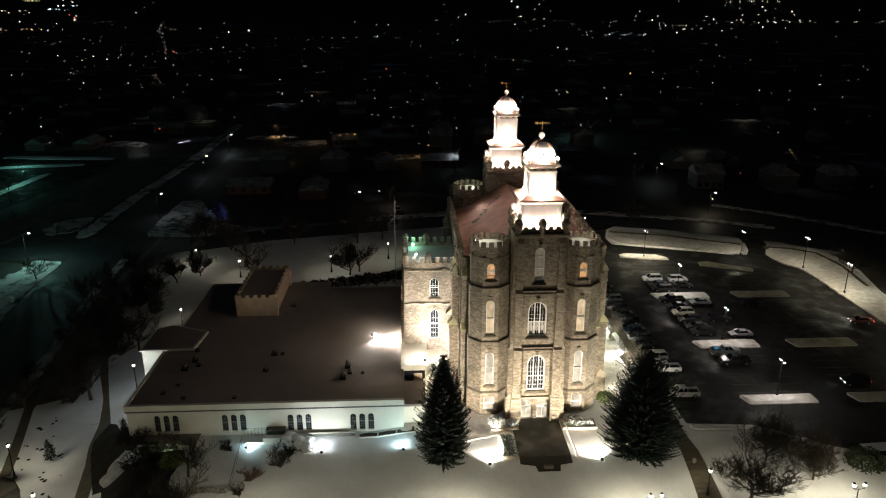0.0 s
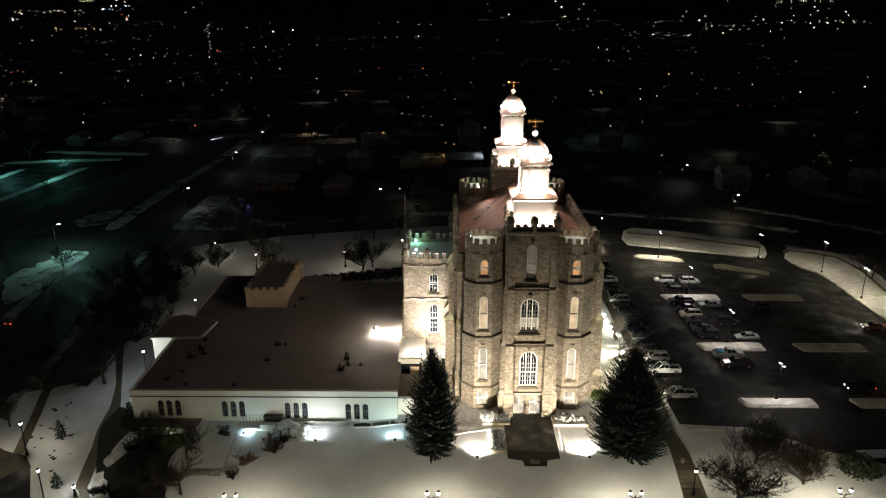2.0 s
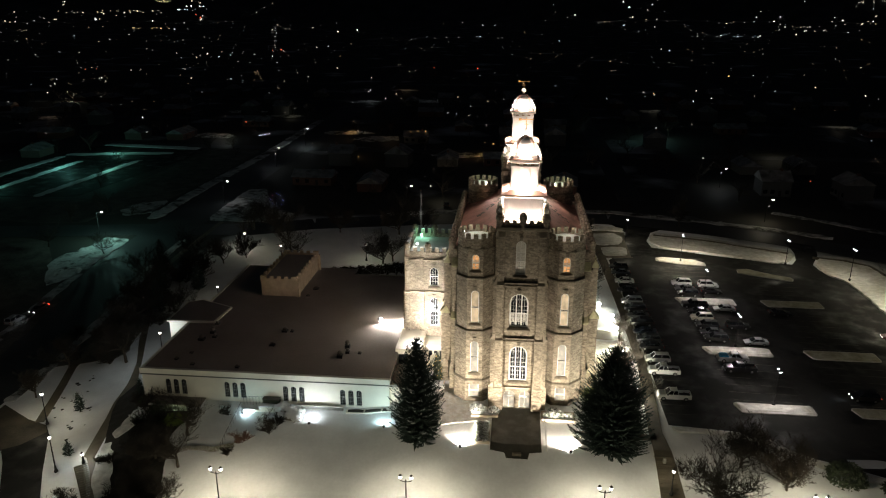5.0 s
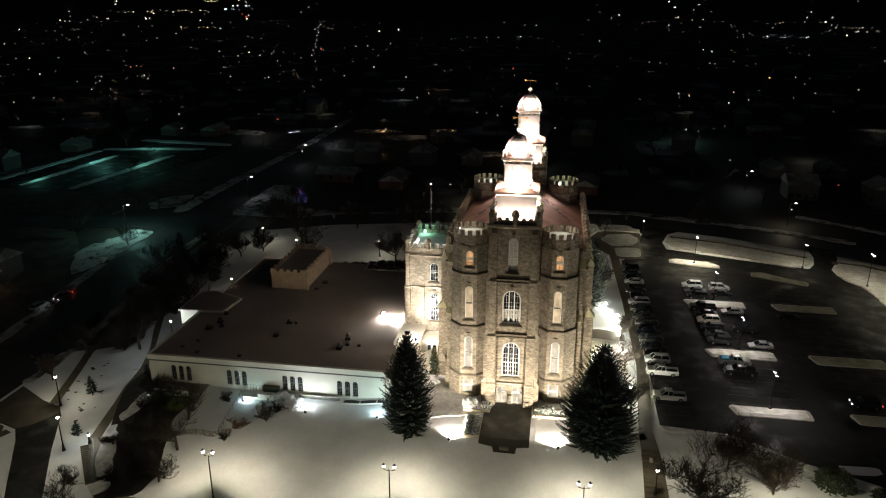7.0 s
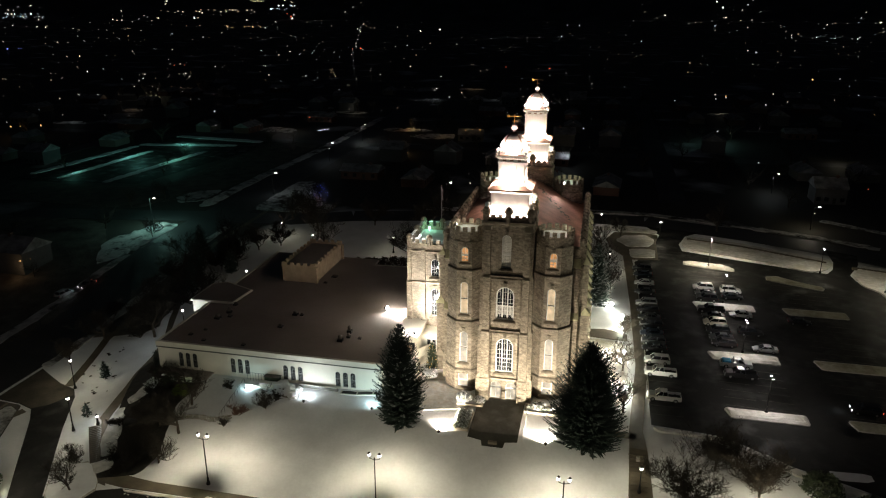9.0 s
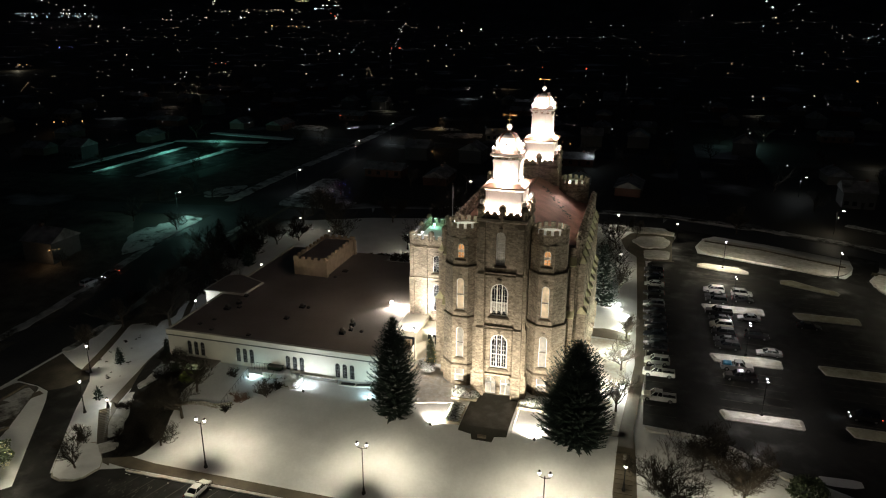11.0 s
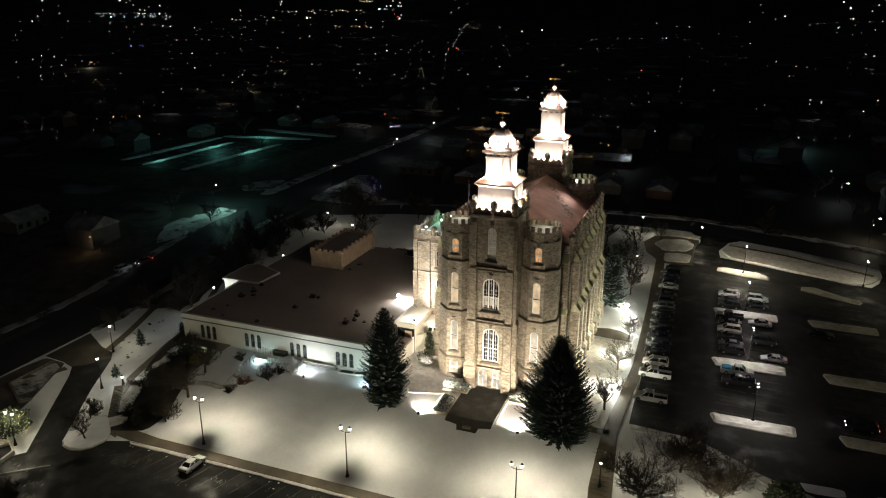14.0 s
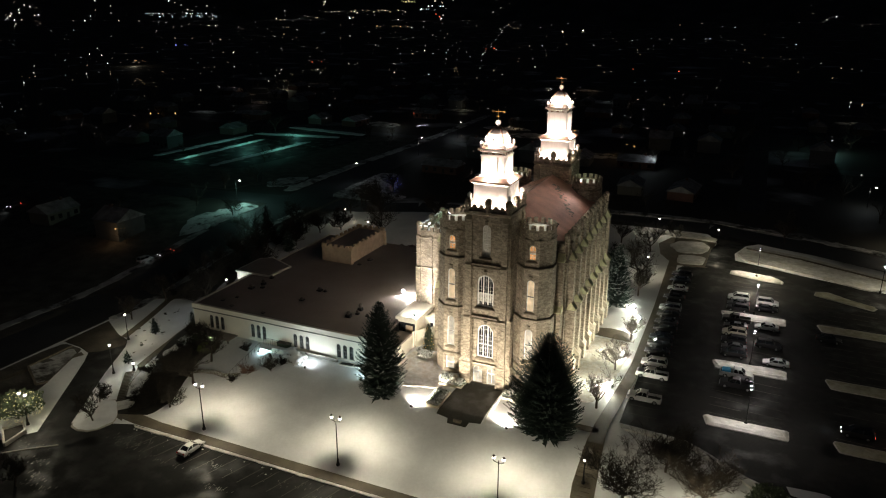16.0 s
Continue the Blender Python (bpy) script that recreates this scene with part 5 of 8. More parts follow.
def needle_mesh(name, h, r, seed, mat, dense=1.0, blade=0.62, slim=0.9, frost=0.1):
    """Whorls of boughs with upturned tips, each a flat frond of tapering shoots, over a dark inner mass."""
    rng = random.Random(seed)
    verts, faces, snowy = [], [], []

    def shoot(p, d, ln, w, dusted):
        s = d.cross(Vector((0, 0, 1)))
        s = s.normalized() * w if s.length > 0.01 else Vector((w, 0, 0))
        u = s.cross(d).normalized() * w
        m, q = p + d * ln * 0.45, p + d * ln
        for o in (s, u):
            i = len(verts)
            verts.extend(v[:] for v in (p + o * 0.6, p - o * 0.6, m - o, q, m + o))
            faces.extend(((i, i + 1, i + 2, i + 4), (i + 4, i + 2, i + 3)))
            snowy.extend((dusted, dusted))

    small = min(1.0, 0.25 + h / 20)
    levels = int(h * 1.8) if h > 8 else int(h * 4)
    for lv in range(levels):
        f = (lv + rng.uniform(0.2, 0.8)) / levels
        z0 = 0.5 + f * (h - 1.0)
        env = r * (1 - f ** 2) ** slim * (0.84 + 0.16 * min(1.0, f * 4.5)) * (1 - 0.12 * f) + 0.10
        count = max(5, int((6 + 2.6 * env) * dense))
        a0 = rng.uniform(0, 6.28)
        for b in range(count):
            a = a0 + 2 * math.pi * (b + rng.uniform(-0.35, 0.35)) / count
            ln = env * rng.choice((0.72, 0.86, 0.95, 1.0, 1.05, 1.14)) * (1 + 0.10 * math.sin(3 * a + seed) * (1 - f))
            rise = -0.16 + 0.62 * f + rng.uniform(-0.12, 0.12)
            out = Vector((math.cos(a), math.sin(a), 0))
            side = Vector((-out.y, out.x, 0))
            steps = max(4, int(ln / (0.21 if h > 8 else 0.12)))
            heavy = rng.random() < frost * 1.6
            for k in range(steps + 1):
                t = k / steps
                if t < 0.22:
                    continue
                p = out * ln * t + Vector((0, 0, z0 + ln * (rise * t + 0.34 * t * t * t) + rng.uniform(-0.05, 0.05)))
                p.z = max(p.z, 0.25)
                fwd = (out + Vector((0, 0, rise + 1.0 * t * t))).normalized()
                w = blade * (0.085 + 0.03 * rng.random()) * small
                dust = 1 if heavy and t > 0.4 and rng.random() < 0.6 else 0
                wide = (0.26 * small + 0.16 * ln) * (1.08 - 0.85 * t)
                for sgn in (-1, 1):
                    d = (fwd * rng.uniform(0.6, 1.0) + side * sgn * rng.uniform(0.55, 1.0) + Vector((0, 0, rng.uniform(-0.25, 0.22)))).normalized()
                    shoot(p, d, wide * rng.uniform(0.7, 1.15), w, dust)
                if k % 2 == 0:
                    shoot(p, (fwd + Vector((0, 0, rng.uniform(0.2, 0.8)))).normalized(), 0.45 * blade * small * rng.uniform(0.8, 1.4), w * 0.9, dust)
            shoot(out * ln + Vector((0, 0, z0 + ln * (rise + 0.34))), (out + Vector((0, 0, rise + 0.9))).normalized(), 0.7 * blade * small, blade * 0.1 * small, 0)
        for _ in range(int(10 * dense)):
            a, q = rng.uniform(0, 6.28), env * rng.uniform(0.1, 0.55)
            d = Vector((math.cos(a), math.sin(a), rng.uniform(-0.6, 0.2))).normalized()
            shoot(Vector((math.cos(a) * q, math.sin(a) * q, z0 + rng.uniform(-0.3, 0.3))), d, env * 0.4 + 0.2 * small, 0.06 + 0.05 * env, 0)
    shoot(Vector((0, 0, h - 0.9)), Vector((0, 0, 1)), 1.0, 0.10, 0)
    me = mesh_of(name, verts, faces, mat)
    me.materials.append(NEEDLE_SNOW)
    me.polygons.foreach_set("material_index", snowy)
    return me


def conifer(x, y, h, r, seed, label, dense=1.0, blade=0.62, mat=None, slim=0.9, group="conifers", frost=0.1):
    z = ground_z(x, y)
    ob = thing("conifer_tree", label, "tree", group, (0, 0, 0))
    bm = bmesh.new()
    turned(bm, 0, 0, [(r * 0.07 + 0.05, -0.6), (r * 0.055 + 0.04, h * 0.3), (0.02, h * 0.96)], 8)
    part("trunk", bm, BARK, ob)
    under("crown", needle_mesh("crown", h, r, seed, mat or NEEDLE, dense, blade, slim, frost), ob)
    ob.matrix_basis = pose(x, y, z, 0, 0, seed * 40)
    return ob


def bare_mesh(h, spread, seed, twigs=5, kids=3, lean=0.0, trunk=0.3, keep=0.56, limb=0.42):
    """Limbs and twigs of a leafless tree, as two meshes."""
    rng = random.Random(seed)
    big, fine = ([], []), ([], [])

    def stick(p, q, r0, r1, n, store):
        d = (q - p).normalized()
        s = d.orthogonal().normalized()
        t = d.cross(s)
        i = len(store[0])
        for c, r in ((p, r0), (q, r1)):
            for k in range(n):
                a = 2 * math.pi * k / n
                v = c + (s * math.cos(a) + t * math.sin(a)) * r
                store[0].append((v.x, v.y, v.z))
        for k in range(n):
            store[1].append((i + k, i + (k + 1) % n, i + n + (k + 1) % n, i + n + k))

    def grow(p, d, ln, r, depth):
        segs = (3, 4, 4, 3, 2, 2)[min(depth, 5)]
        for s in range(segs):
            d2 = (d + Vector((rng.uniform(-1, 1), rng.uniform(-1, 1), rng.uniform(-0.5, 0.75))) * (0.10 if depth == 0 else 0.26)).normalized()
            q = p + d2 * ln / segs
            r2 = r * (0.88 if depth == 0 else 0.80)
            stick(p, q, r, r2, 6 if depth < 2 else 3, big if depth < 2 else fine)
            p, d, r = q, d2, r2
            if depth >= twigs or (depth == 0 and s == 0):
                continue
            if depth == 0:
                n = kids
            else:
                n = 1 if rng.random() < 0.35 else 2
            for k in range(n):
                a = rng.uniform(0, 2 * math.pi)
                out = Vector((math.cos(a), math.sin(a), rng.uniform(0.0, 0.8)))
                nd = (d * (0.35 if depth == 0 else 0.75) + out * spread).normalized()
                nl = h * limb if depth == 0 else ln * keep
                grow(p, nd, nl * rng.uniform(0.75, 1.2), max(0.024, r * (0.60 if depth else 0.66)), depth + 1)

    grow(Vector((0, 0, -0.3)), Vector((lean, 0, 1)).normalized(), h * trunk, h * 0.028, 0)
    return big, fine


def bare_tree(x, y, h, spread, seed, label, twig=None, twigs=4, kids=3, lean=0.0, group="bare trees", name="bare_tree", trunk=0.3, keep=0.56, limb=0.42):
    big, fine = bare_mesh(h, spread, seed, twigs, kids, lean, trunk, keep, limb)
    ob = thing(name, label, "tree" if name != "shrub" else "shrub", group)
    under("trunk", mesh_of("trunk", *big, BARK), ob)
    under("crown", mesh_of("crown", *fine, twig or TWIG), ob)
    ob.matrix_basis = pose(x, y, ground_z(x, y), 0, 0, seed * 57)
    return ob


def shrub_mesh(w, h, seed, mat, leaf=0.22, count=900):
    """A rounded evergreen of small leaf clumps with gaps."""
    rng = random.Random(seed)
    verts, faces = [], []
    for _ in range(count):
        a, u = rng.uniform(0, 2 * math.pi), rng.uniform(-0.2, 1)
        k = rng.uniform(0.62, 1.05) * (1 + 0.22 * noise.noise((math.cos(a) * 2 + seed, math.sin(a) * 2, u * 3)))
        c = math.sqrt(max(0.0, 1 - u * u * 0.9))
        p = Vector((w * c * math.cos(a) * k, w * c * math.sin(a) * k, max(0.03, h * (0.42 + 0.5 * u * k))))
        d = Vector((rng.uniform(-1, 1), rng.uniform(-1, 1), rng.uniform(-0.3, 1))).normalized()
        s = d.orthogonal().normalized() * leaf * rng.uniform(0.35, 0.7)
        i = len(verts)
        for v in (p + s, p - s, p + d * leaf * rng.uniform(0.8, 1.6)):
            verts.append(v[:])
        faces.append((i, i + 1, i + 2))
    return mesh_of("foliage", verts, faces, mat)


def shrub(x, y, w, h, seed, label, mat=None, snow=0, leaf=0.22, count=900):
    ob = thing("shrub", label, "shrub", "shrubs")
    bm = bmesh.new()
    for k in range(4):
        tube(bm, (0, 0, -0.2), (w * 0.4 * math.cos(k * 1.6), w * 0.4 * math.sin(k * 1.6), h * 0.5), 0.06, 0.03, 5)
    part("stem", bm, BARK, ob)
    under("foliage", shrub_mesh(w, h, seed, mat or SHRUB, leaf, count), ob)
    if snow:
        under("snow", shrub_mesh(w * 1.02, h * 1.04, seed + 50, SNOW, leaf, snow), ob, "snow lying on the leaves")
    ob.matrix_basis = pose(x, y, ground_z(x, y))
    return ob


conifer(4.6, 92.0, 17.8, 4.0, 1, "tall slim dark green spruce dusted with snow", 2.1, 0.62, slim=0.88, frost=0.14, group="large spruces")
conifer(34.3, 91.8, 17.4, 5.7, 2, "broad dark green spruce on the snowy lawn", 1.85, 0.66, slim=0.82, frost=0.02, group="large spruces")
conifer(34.8, 147.6, 15.0, 3.4, 3, "frosted spruce beside the temple flank", 1.3, 0.7, frost=0.45)
for x, y, h, s in ((-66.0, 149.0, 10.5, 31), (-62.5, 141.0, 8.5, 32), (-70.0, 159.0, 10.0, 33), (-57.5, 152.0, 7.0, 34)):
    conifer(x, y, h, h * 0.26, s, "dark unlit spruce behind the annexe", 1.0, 0.7, group="dark spruces")
conifer(31.5, 158.0, 12.0, 3.6, 4, "dark spruce behind the temple", 0.8, 0.8)
conifer(-52.5, 89.0, 3.2, 1.0, 5, "small young spruce in snow", 0.8, 0.4)
conifer(-59.2, 103.0, 4.2, 1.1, 6, "slim young conifer in snow", 0.9, 0.4, slim=0.6)
conifer(-45.7, 101.0, 5.6, 0.9, 7, "narrow columnar juniper at the annexe corner", 1.0, 0.4, slim=0.4)
conifer(5.9, 108.9, 6.6, 1.15, 8, "slim evergreen with small fairy lights", 1.3, 0.35, SHRUB, slim=0.55)

bare_tree(48.2, 83.4, 10.8, 0.95, 11, "large leafless tree with spreading dark branches", twigs=5, kids=3, trunk=0.18, keep=0.60, limb=0.5)
bare_tree(58.8, 86.4, 7.6, 0.9, 12, "leafless brown tree with dense fine twigs", material("brown_twigs", (0.052, 0.040, 0.028), 0.9, vary=0.4), twigs=5, kids=3, trunk=0.18, keep=0.60, limb=0.5)
bare_tree(53.2, 89.8, 7.6, 0.9, 13, "small leafless tree by the car park edge", twigs=5, trunk=0.2, keep=0.6, limb=0.48)
bare_tree(40.2, 102.4, 8.2, 0.8, 14, "frosted small leafless tree lit by floodlights", TWIG_FROST, 4)
bare_tree(40.4, 117.2, 7.4, 0.8, 15, "frosted small leafless tree lit by floodlights", TWIG_FROST, 4)
bare_tree(40.8, 131.5, 6.6, 0.9, 16, "frosted small leafless tree lit by floodlights", TWIG_FROST, 4)
for i, (x, y, h) in enumerate(((36.5, 166, 10), (33, 177, 10), (36, 190, 10), (41.2, 202.5, 7), (27, 195, 9), (38.2, 156, 8))):
    bare_tree(x, y, h, 0.75, 20 + i, "leafless tree beside the walkway", twigs=4)
for i, (x, y, h, s) in enumerate(((-41.2, 70.4, 6.5, 0.8), (-31.8, 79.0, 6.0, 1.0), (-32.2, 85.7, 9.0, 1.0), (-33.6, 92.4, 8.6, 1.0), (-36.5, 87.0, 7.0, 1.0), (-60.0, 121, 12, 1.0), (-66.0, 131, 12, 0.95), (-70.5, 118, 9, 0.9), (-45.4, 75.6, 4.4, 0.9), (-70.5, 107, 7, 0.9), (-68.0, 145, 11, 0.95), (-73.5, 157, 10, 0.9), (-56.5, 137, 9, 0.9))):
    bare_tree(x, y, h, s, 40 + i, "gnarled leafless tree on the dark slope", twigs=4)
for i, (x, y, h) in enumerate(((-20.2, 93.6, 4.2), (-24.0, 91.4, 2.8), (-19.4, 95.6, 2.4), (-39.5, 84.0, 2.6), (-37.8, 89.5, 2.8), (-41.5, 91.5, 2.8), (-44.5, 86.5, 2.4), (-39.5, 78.0, 2.4), (-36.2, 75.6, 2.2), (-43.0, 95.0, 2.6), (-25.5, 88.8, 1.6), (-28.8, 97.5, 2.4))):
    bare_tree(x, y, h, 1.0, 60 + i, "leafless brown shrub on the bank", trunk=0.15, limb=0.5, twig=material("reddish_twigs", (0.15, 0.085, 0.06), 0.9, vary=0.4) if i == 1 else None, twigs=4, kids=3, name="shrub", group="shrubs")
for i, (x, y, h) in enumerate(((-13.0, 173.5, 9), (-42.5, 178.5, 10), (-39.0, 172, 8), (-67, 170, 9), (-93, 171.5, 7), (-8, 200, 9), (-60, 205, 9), (70, 214, 9), (112, 165, 9), (118, 140, 9))):
    bare_tree(x, y, h, 0.8, 80 + i, "leafless street tree in snow", twigs=4)
shrub(67.0, 87.4, 2.6, 3.8, 1, "rounded evergreen shrub at the lot edge", leaf=0.3, count=1500)
shrub(73.5, 86.5, 1.6, 2.0, 12, "low evergreen shrub at the lot edge", leaf=0.3)
shrub(-43.8, 97.0, 1.6, 1.6, 2, "low shrub glittering with frost under a lamp", snow=700)
shrub(-44.3, 100.2, 1.6, 2.2, 3, "dark evergreen shrub by the annexe corner")
shrub(-40.5, 97.6, 1.8, 2.0, 4, "dark evergreen shrub on the bank")
shrub(-36.5, 94.6, 1.8, 2.0, 5, "yellow-green evergreen shrub under a lamp", material("lime_shrub", (0.12, 0.16, 0.03), 0.8, vary=0.4))
shrub(13.6, 100.2, 1.3, 1.5, 6, "rounded shrub capped with snow", snow=1500, leaf=0.2)
shrub(16.2, 100.3, 0.9, 1.0, 7, "small shrub capped with snow", snow=1200, leaf=0.2)
shrub(5.9, 107.4, 1.3, 1.3, 8, "low shrub capped with snow under the evergreen", snow=1500, leaf=0.2)
shrub(4.6, 109.0, 1.0, 1.2, 9, "low shrub capped with snow", snow=1200, leaf=0.2)
shrub(26.4, 100.4, 1.3, 1.1, 10, "low twiggy shrub with snow", snow=700)
shrub(33.0, 106.5, 1.5, 2.2, 11, "yellow-green shrub lit at the temple foot", material("lit_shrub", (0.10, 0.13, 0.04), 0.8, vary=0.4))
shrub(-55.8, 67.2, 4.0, 4.6, 13, "large rounded shrub strung with warm fairy lights", leaf=0.35, count=2600)
rng = random.Random(3)
for i in range(15):
    t = i / 14
    shrub(-35.0 + 9.5 * t, 88.3 + 1.1 * math.sin(t * 3) + 3.0 * max(0, t - 0.75) * 4 * 0.6, 0.55, 0.7, 100 + i, "clipped grey hedge shrub edged with snow", material("hedge_twigs", (0.20, 0.18, 0.13), 0.9) if i == 0 else bpy.data.materials["hedge_twigs"], snow=90, leaf=0.16, count=260)


def fairy_lights(name, x, y, w, h, seed, count, colour, label, cone=False):
    rng = random.Random(seed)
    z = ground_z(x, y)
    bm = bmesh.new()
    for _ in range(count):
        a, u = rng.uniform(0, 2 * math.pi), rng.random()
        k = (1 - u) ** 0.55 if cone else math.sqrt(max(0.02, 1 - (u * 1.5 - 0.5) ** 2))
        p = Vector((x + w * k * math.cos(a), y + w * k * math.sin(a), z + 0.4 + u * h))
        s = rng.uniform(0.022, 0.04)
        bmesh.ops.create_icosphere(bm, subdivisions=1, radius=s, matrix=Matrix.Translation(p))
    return single(name, bm, glow_material(name, colour, 3.0), label, "fairy lights", "stuff")


fairy_lights("fairy_lights", 5.9, 108.9, 1.2, 5.6, 1, 90, (1.0, 0.62, 0.2), "warm fairy lights on the slim evergreen", True)
fairy_lights("fairy_lights_bush", -55.8, 67.2, 3.9, 3.9, 2, 620, (1.0, 0.86, 0.42), "warm fairy lights on the large shrub")


# ---- cars ----
TYRE = material("tyre_rubber", (0.02, 0.02, 0.02), 0.85, vary=0.2)
ALLOY = material("wheel_alloy", (0.45, 0.45, 0.46), 0.3, metal=0.9, vary=0.1)
TINT = material("car_glass", (0.012, 0.014, 0.017), 0.05, vary=0.1, bump=0, spec=0.8)
HEADLAMP = material("lamp_lens", (0.55, 0.56, 0.58), 0.1, vary=0.1, bump=0)
TAILLAMP = material("red_lamp_lens", (0.35, 0.02, 0.02), 0.15, vary=0.1, bump=0)
TAIL_ON = glow_material("tail_lamp_lit", (1.0, 0.08, 0.04), 6.0)
HEAD_ON = glow_material("head_lamp_lit", (0.95, 0.95, 1.0), 4.0)
TRIM = material("black_trim", (0.02, 0.02, 0.02), 0.6, vary=0.2)
PAINTS = {}
for n, c in (("white", (0.74, 0.74, 0.72)), ("black", (0.012, 0.012, 0.014)), ("grey", (0.07, 0.073, 0.078)), ("silver", (0.42, 0.43, 0.44)), ("red", (0.05, 0.008, 0.007)), ("blue", (0.012, 0.02, 0.036)), ("tan", (0.62, 0.58, 0.48))):
    PAINTS[n] = material("car_paint_" + n, c, 0.28, metal=0.2 if n in ("silver", "grey") else 0.0, vary=0.06, scale=2, bump=0.02, spec=0.6)


def car(x, y, turn, kind, colour, label, lit=False, group="parked cars"):
    """Nose along its own x. kind: sedan, suv or pickup."""
    ob = thing("pickup_truck" if kind == "pickup" else "car", label, "pickup truck" if kind == "pickup" else "car", group)
    L, W, hood, belt, roof, r = {"sedan": (4.7, 1.82, 0.82, 0.95, 1.44, 0.33), "suv": (4.75, 1.9, 1.02, 1.12, 1.76, 0.36), "pickup": (5.65, 1.98, 1.12, 1.18, 1.88, 0.39)}[kind]
    paint = PAINTS[colour]
    w, h0 = W / 2, 0.30
    e = L / 2
    if kind == "sedan":
        prof = [(-e, 0.80), (-e + 0.12, 0.98), (-e + 0.9, 1.0), (0.7, belt), (e - 0.8, hood), (e - 0.15, hood - 0.16), (e, 0.52)]
        cab = (-e + 0.55, 1.15, -e + 1.35, 0.35)
    elif kind == "suv":
        prof = [(-e, 0.9), (-e + 0.08, 1.12), (-e + 0.6, belt), (0.9, belt), (e - 0.6, hood), (e - 0.12, hood - 0.14), (e, 0.6)]
        cab = (-e + 0.12, 1.3, -e + 0.45, 0.6)
    else:
        prof = [(-e, 0.62), (-e + 0.02, 0.66), (-0.6, 0.66), (-0.58, belt), (1.2, belt), (e - 0.3, hood), (e - 0.08, hood - 0.12), (e, 0.6)]
        cab = (-0.58, 1.5, -0.45, 0.75)
    bm = bmesh.new()
    rows = []
    for px, z in prof:
        nose = 0.90 if abs(px) > e - 0.2 else 1.0
        zs = min(z, 0.62)
        pts = [(-w * nose * 0.96, h0), (-w * nose, zs), (-w * nose * 0.93, z), (w * nose * 0.93, z), (w * nose, zs), (w * nose * 0.96, h0)]
        rows.append([bm.verts.new((px, yy, zz)) for yy, zz in pts])
    for a, b in zip(rows, rows[1:]):
        for i in range(6):
            bm.faces.new((a[i], b[i], b[(i + 1) % 6], a[(i + 1) % 6]))
    bm.faces.new(rows[0])
    bm.faces.new(rows[-1][::-1])
    bmesh.ops.recalc_face_normals(bm, faces=bm.faces[:])
    if kind != "pickup":
        bmesh.ops.bevel(bm, geom=[k for k in bm.edges if k.calc_face_angle(0) > 0.35], offset=0.07, segments=2, affect="EDGES", profile=0.6)
    body = part("body", bm, paint, ob)
    x0, x1, t0, t1 = cab
    bm = bmesh.new()
    lo = [(x0, -w * 0.9), (x1, -w * 0.9), (x1, w * 0.9), (x0, w * 0.9)]
    hi = [(t0, -w * 0.72), (t1, -w * 0.72), (t1, w * 0.72), (t0, w * 0.72)]
    prism(bm, lo, belt - 0.06, roof - 0.05, hi)
    part("glazing", bm, TINT, ob, "dark tinted glass")
    bm = bmesh.new()
    hr = [(t0 - 0.04, -w * 0.74), (t1 + 0.04, -w * 0.74), (t1 + 0.04, w * 0.74), (t0 - 0.04, w * 0.74)]
    prism(bm, hr, roof - 0.09, roof, [(a * 0.86 + (t0 + t1) * 0.07, b * 0.82) for a, b in hr])
    part("roof", bm, paint, ob)
    for (ax, ay), (bx, by) in zip(lo, hi):
        bm = bmesh.new()
        tube(bm, (ax, ay, belt - 0.05), (bx, by, roof - 0.04), 0.05, 0.05, 5)
        part("pillar", bm, paint, ob)
    for s in (-1, 1):
        bm = bmesh.new()
        m = (x0 + x1) / 2 - 0.1
        tube(bm, (m, s * w * 0.905, belt - 0.05), ((t0 + t1) / 2, s * w * 0.73, roof - 0.04), 0.045, 0.045, 5)
        part("pillar", bm, paint, ob)
        bm = bmesh.new()
        box(bm, x1 - 0.35, x1 - 0.15, s * (w + 0.09) - 0.09, s * (w + 0.09) + 0.09, belt - 0.05, belt + 0.1)
        part("mirror", bm, TRIM, ob)
        bm = bmesh.new()
        box(bm, e - 0.14, e - 0.01, s * w * 0.66 - 0.2, s * w * 0.66 + 0.2, hood - 0.34, hood - 0.2)
        part("headlight", bm, HEAD_ON if lit else HEADLAMP, ob)
        bm = bmesh.new()
        box(bm, -e - 0.015, -e + 0.1, s * w * 0.74 - 0.13, s * w * 0.74 + 0.13, 0.72, 0.94)
        part("taillight", bm, TAIL_ON if lit else TAILLAMP, ob)
        for wx in (e - 0.92, -e + 0.95):
            bm = bmesh.new()
            tube(bm, (wx, s * (w - 0.22), r), (wx, s * (w + 0.01), r), r, r, 16)
            wheel = part("wheel", bm, TYRE, ob)
            bm = bmesh.new()
            tube(bm, (wx, s * (w + 0.0), r), (wx, s * (w + 0.02), r), r * 0.62, r * 0.58, 12)
            part("rim", bm, ALLOY, wheel)
    for bx in (-e, e):
        bm = bmesh.new()
        box(bm, bx - 0.08, bx + 0.08, -w * 0.86, w * 0.86, 0.36, 0.56, bevel=0.03)
        part("bumper", bm, TRIM if kind != "pickup" else STEEL, ob)
